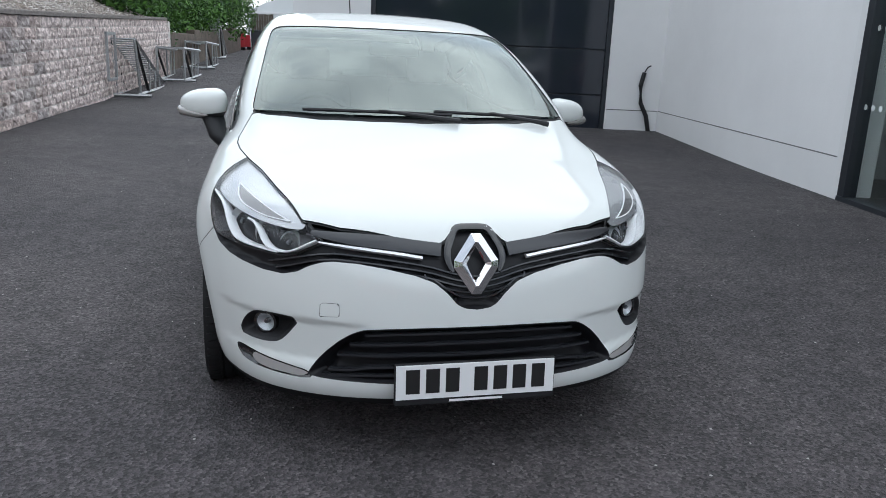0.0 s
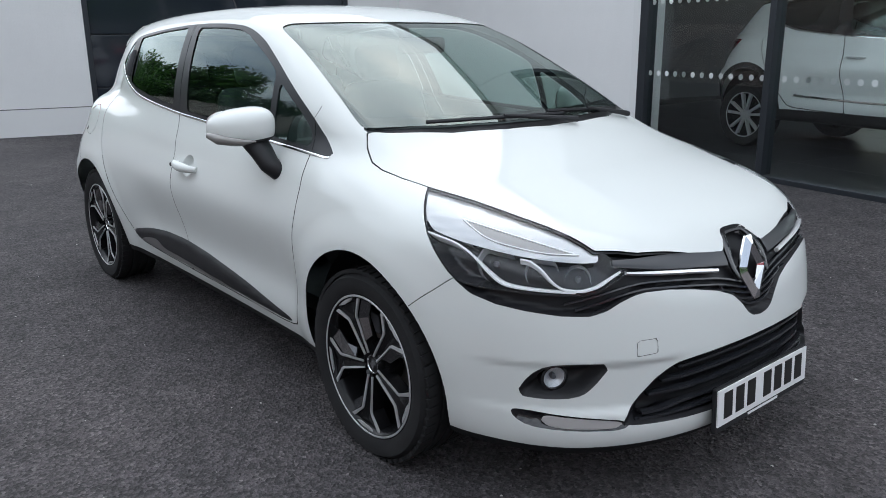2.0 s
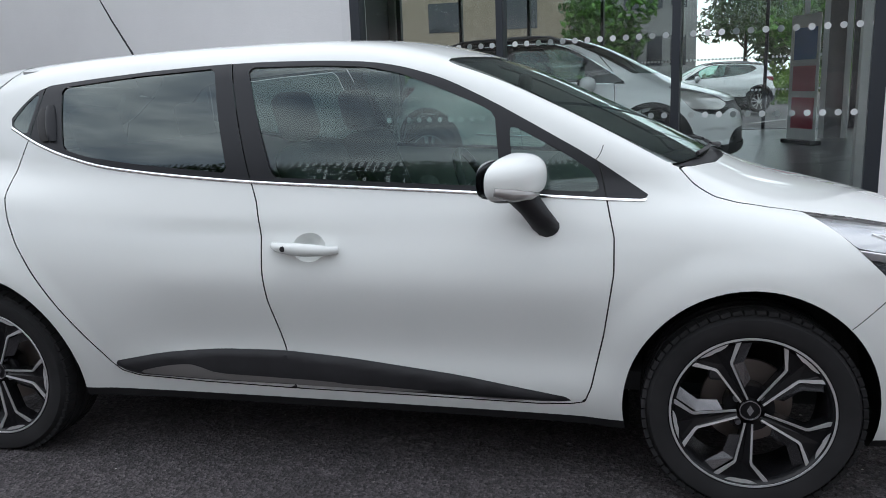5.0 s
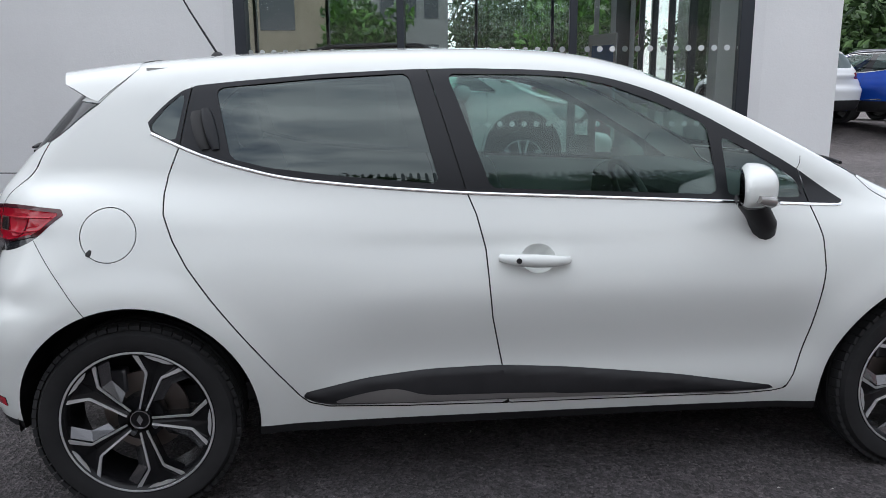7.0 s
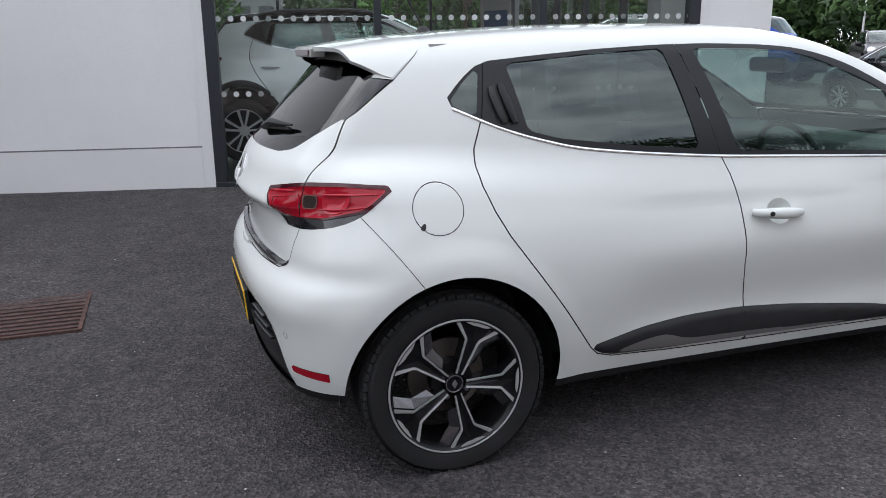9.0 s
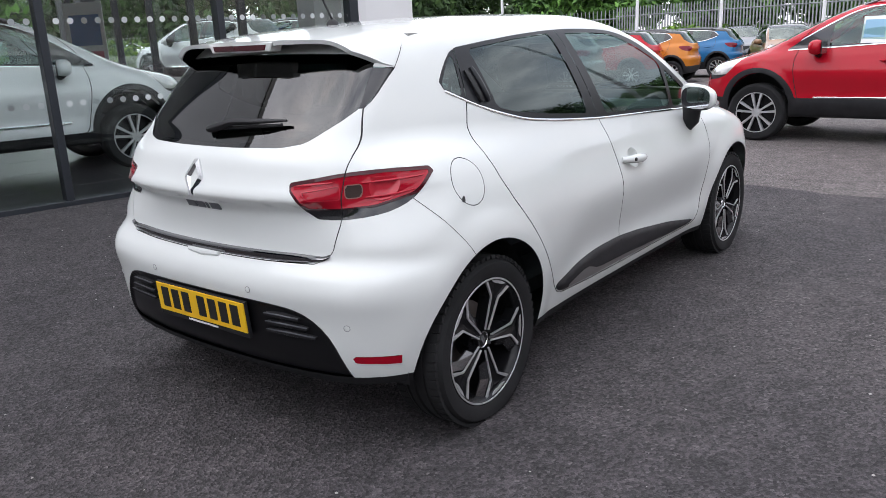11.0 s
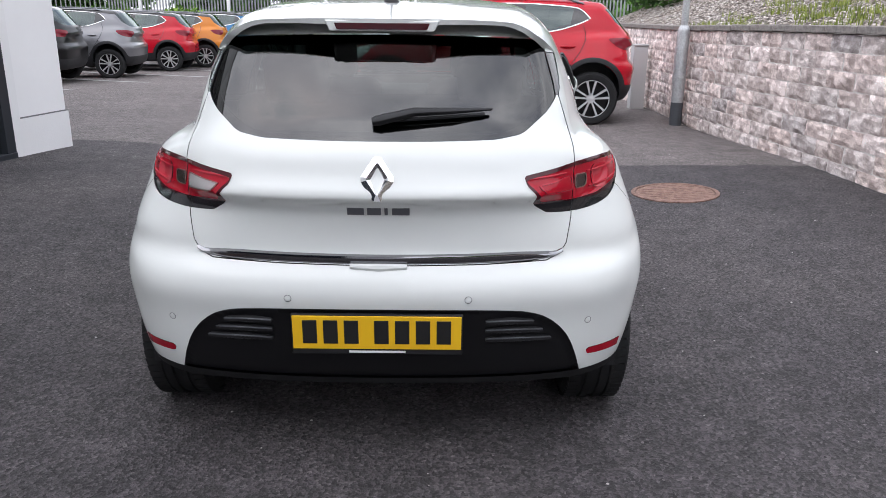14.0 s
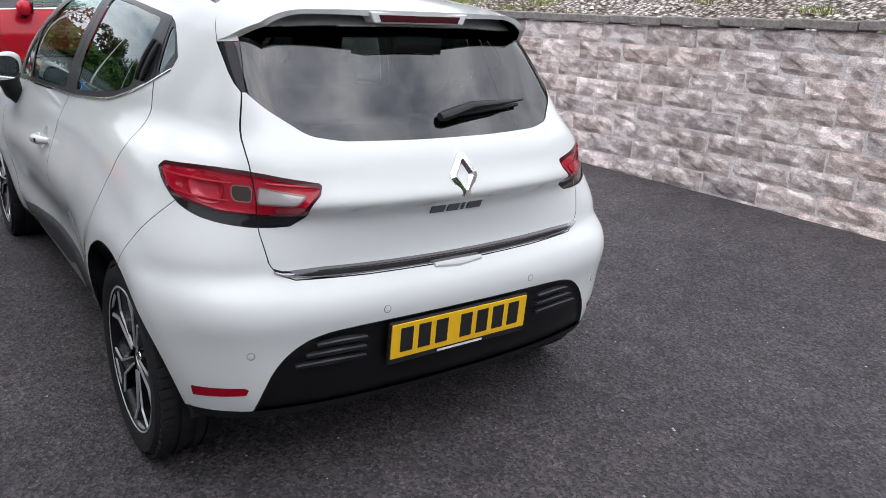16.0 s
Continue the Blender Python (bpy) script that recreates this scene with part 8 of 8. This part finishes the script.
    for x, y, wd in ((-0.36, 1.4, 0.46), (0.36, 1.4, 0.46), (0.0, 2.2, 1.2)):
        bk = box((x - wd / 2, y - 0.05, 0.6), (x + wd / 2, y + 0.08, 1.22), 0.05)
        part("seat_back", bk, SEAT, car)
    part("cabin_floor", box((-0.66, 0.2, 0.45), (0.66, 2.7, 0.95 if False else 0.6)), CABIN, car)
    return car


SHELLS = {}


def coarse_shell(step):
    if step not in SHELLS:
        SHELLS[step] = half_shell(step)
    s = SHELLS[step]
    return Skin(s.V.copy(), s.N.copy(), s.T.copy())


def repaint(car, m, colour, name, label, group=""):
    """Another car of the same pattern in another colour."""
    c = copy_thing(car, m)
    c.name = name
    tagged(c, label, group=group)
    for o in c.children_recursive:
        for i, sl in enumerate(o.material_slots):
            if sl.material in PAINTS:
                sl.link = "OBJECT"
                sl.material = colour
    return c


RED = paint("red_paint", (0.42, 0.006, 0.018), 0.25, coat=0.55, spec=0.15)
ORANGE = paint("orange_paint", (0.50, 0.17, 0.02), 0.25, coat=0.55, spec=0.15)
BLUE = paint("blue_paint", (0.02, 0.13, 0.30), 0.25, coat=0.55, spec=0.15)
ROYAL = paint("royal_blue_paint", (0.012, 0.06, 0.36), 0.25, coat=0.55, spec=0.15)
BLACKP = paint("black_paint", (0.006, 0.006, 0.007), 0.3, coat=0.55, spec=0.15)
GREYP = paint("grey_paint", (0.16, 0.16, 0.17), 0.3, 0.4)
GOLD = paint("bronze_paint", (0.23, 0.12, 0.05), 0.3, 0.3)
WHITE2 = paint("plain_white_paint", (0.72, 0.73, 0.74), 0.3)
SILVER = paint("silver_paint", (0.5, 0.5, 0.52), 0.3, 0.5)
PAINTS = (RED, ORANGE, BLUE, ROYAL, BLACKP, GREYP, GOLD, WHITE2, SILVER)


def car_pose(front_axle_x, front_axle_y, heading, z=None):
    """A pose for a car whose nose points along heading, in degrees from +x."""
    return pose(front_axle_x, front_axle_y, gz(front_axle_x, front_axle_y) if z is None else z, 0, 0, heading + 90)


red_suv = parked_car("red_suv", "red family SUV with black cladding parked across the yard", car_pose(0.46, -6.05, -4), RED, (1.065, 1.03, 1.045), 0.105, 0.345, 0.03, group="", wheel_style="dark")
card = part("price_card", box((-0.21, -0.002, -0.15), (0.21, 0.002, 0.15), 0.002), PLATE_WHITE, red_suv, "white paper price card in the window")
card.matrix_basis = pose(0.735, 1.28, 1.27, 0, 0, 90) @ pose(0, 0, 0, -18)
block = part("card_print", box((-0.19, -0.005, -0.09), (0.02, 0.003, 0.11)), material("pale_blue_print", (0.25, 0.45, 0.62), 0.5), card)
white_suv = parked_car("white_suv", "white SUV on show behind the shop glass", BM @ pose(-2.81, 2.27, FLOOR_Z, 0, 0, 270), WHITE2, (1.04, 1.0, 1.06), 0.12, 0.345, 0.036, group="cars in the showroom", wheel_style="dark", black_roof=True, low=0.30)
repaint(white_suv, BM @ pose(2.5, 3.2, FLOOR_Z, 0, 0, 270), BLACKP, "black_suv", "black SUV on show behind the white one", "cars in the showroom")
repaint(white_suv, BM @ pose(-3.15, 4.85, FLOOR_Z, 0, 0, 268), SILVER, "silver_car", "silver car on show deeper in the showroom", "cars in the showroom")
far = parked_car("black_suv", "black SUV parked in a row of cars", car_pose(10.7, -11.5, 6), BLACKP, (1.04, 1.0, 1.05), 0.09, 0.34, 0.05, wheel_style="dark", black_roof=True)
row = "cars in the car park"
for fx, fy, hd, col, nm, lb in ((10.25, -13.9, 6, GREYP, "grey_suv", "grey SUV parked in a row of cars"), (10.0, -17.3, 6, RED, "red_suv", "red SUV parked in a row of cars"),
                                (9.6, -19.3, 6, ORANGE, "orange_suv", "orange SUV with black cladding parked in a row"), (9.1, -22.1, 4, BLUE, "blue_car", "blue car parked at the row's end"),
                                (4.2, -21.6, 115, GOLD, "bronze_suv", "bronze SUV parked nose towards the yard"), (1.6, -21.0, 115, WHITE2, "white_suv", "white SUV parked nose towards the yard"),
                                (7.6, -27.5, 110, GREYP, "grey_car", "grey car parked by the hedge"),
                                (15.54, -7.34, 15, WHITE2, "white_hatchback", "white hatchback parked tail towards the shop"), (14.83, -9.14, 26, ROYAL, "blue_hatchback", "bright blue hatchback beside a white one"),
                                (14.2, -12.6, 206, BLACKP, "black_car", "black car parked in the far row"), (35.5, -28.0, -35, SILVER, "silver_car", "silver car parked in the far row"),
                                (20.0, -22.5, 145, BLACKP, "black_car", "black SUV parked nose out"), (17.0, -25.5, 145, ROYAL, "blue_hatchback", "bright blue hatchback parked nose out"),
                                (24.0, -1.2, 95, WHITE2, "white_car", "white car parked behind the showroom"), (24.6, 5.6, 95, GREYP, "grey_car", "grey car parked behind the showroom"),
                                (1.95, 63.0, 262, WHITE2, "white_car", "white car parked at the alley's far end"), (4.4, 68.0, 215, BLUE, "blue_van", "pale blue van parked behind a white car")):
    repaint(far, car_pose(fx, fy, hd), col, nm, lb, row)


# ---- the wall's blocks and coping stones ----
NEAR_LO, NEAR_HI = 6.6, 21.6        # stretch of the wall, from its far end, whose blocks are parts of their own
variants = [split_block(BLOCK - 0.008, COURSE - 0.008, 300 + i) for i in range(8)]
rnd = random.Random(4)
rest_v, rest_f = [], []
for c_ in range(COURSES):
    s = (0.5 if c_ % 2 else 0.0) * BLOCK + BLOCK / 2
    while s < WS[-1] - BLOCK / 2:
        (x, y), d = wall_at(s)
        q = math.degrees(math.atan2(-d[1], -d[0]))
        m_ = pose(x, y, wall_base(x, y) + c_ * COURSE, 0, 0, q) @ Matrix.Translation((0, rnd.uniform(-0.001, 0.004), 0.004))
        me_ = variants[rnd.randrange(8)]
        if NEAR_LO < s < NEAR_HI:
            ob = new("stone_block", me_)
            ob.matrix_basis = m_
            ob.parent = stone_wall
        else:
            o = len(rest_v)
            rest_v += [tuple(m_ @ v.co) for v in me_.vertices]
            rest_f += [tuple(o + i for i in p.vertices) for p in me_.polygons]
        s += BLOCK
far_blocks = mesh_ob("stone_block_rows", rest_v, rest_f, STONE, stone_wall)
far_blocks["kind"] = "stuff"
cap_me = None
s = 0.25
while s < WS[-1] - 0.3:
    (x, y), d = wall_at(s)
    if cap_me is None:
        bm = box((-0.245, -0.26, 0), (0.245, 0.035, 0.062), 0.008)
        cap_me = bpy.data.meshes.new("coping_stone")
        bm.to_mesh(cap_me)
        bm.free()
        cap_me.materials.append(COPING)
    ob = new("coping_stone", cap_me)
    ob.matrix_basis = pose(x, y, wall_base(x, y) + COURSES * COURSE + 0.001 + rnd.uniform(0, 0.003), 0, 0, math.degrees(math.atan2(-d[1], -d[0])) + rnd.uniform(-0.6, 0.6))
    ob.parent = stone_wall
    s += 0.495
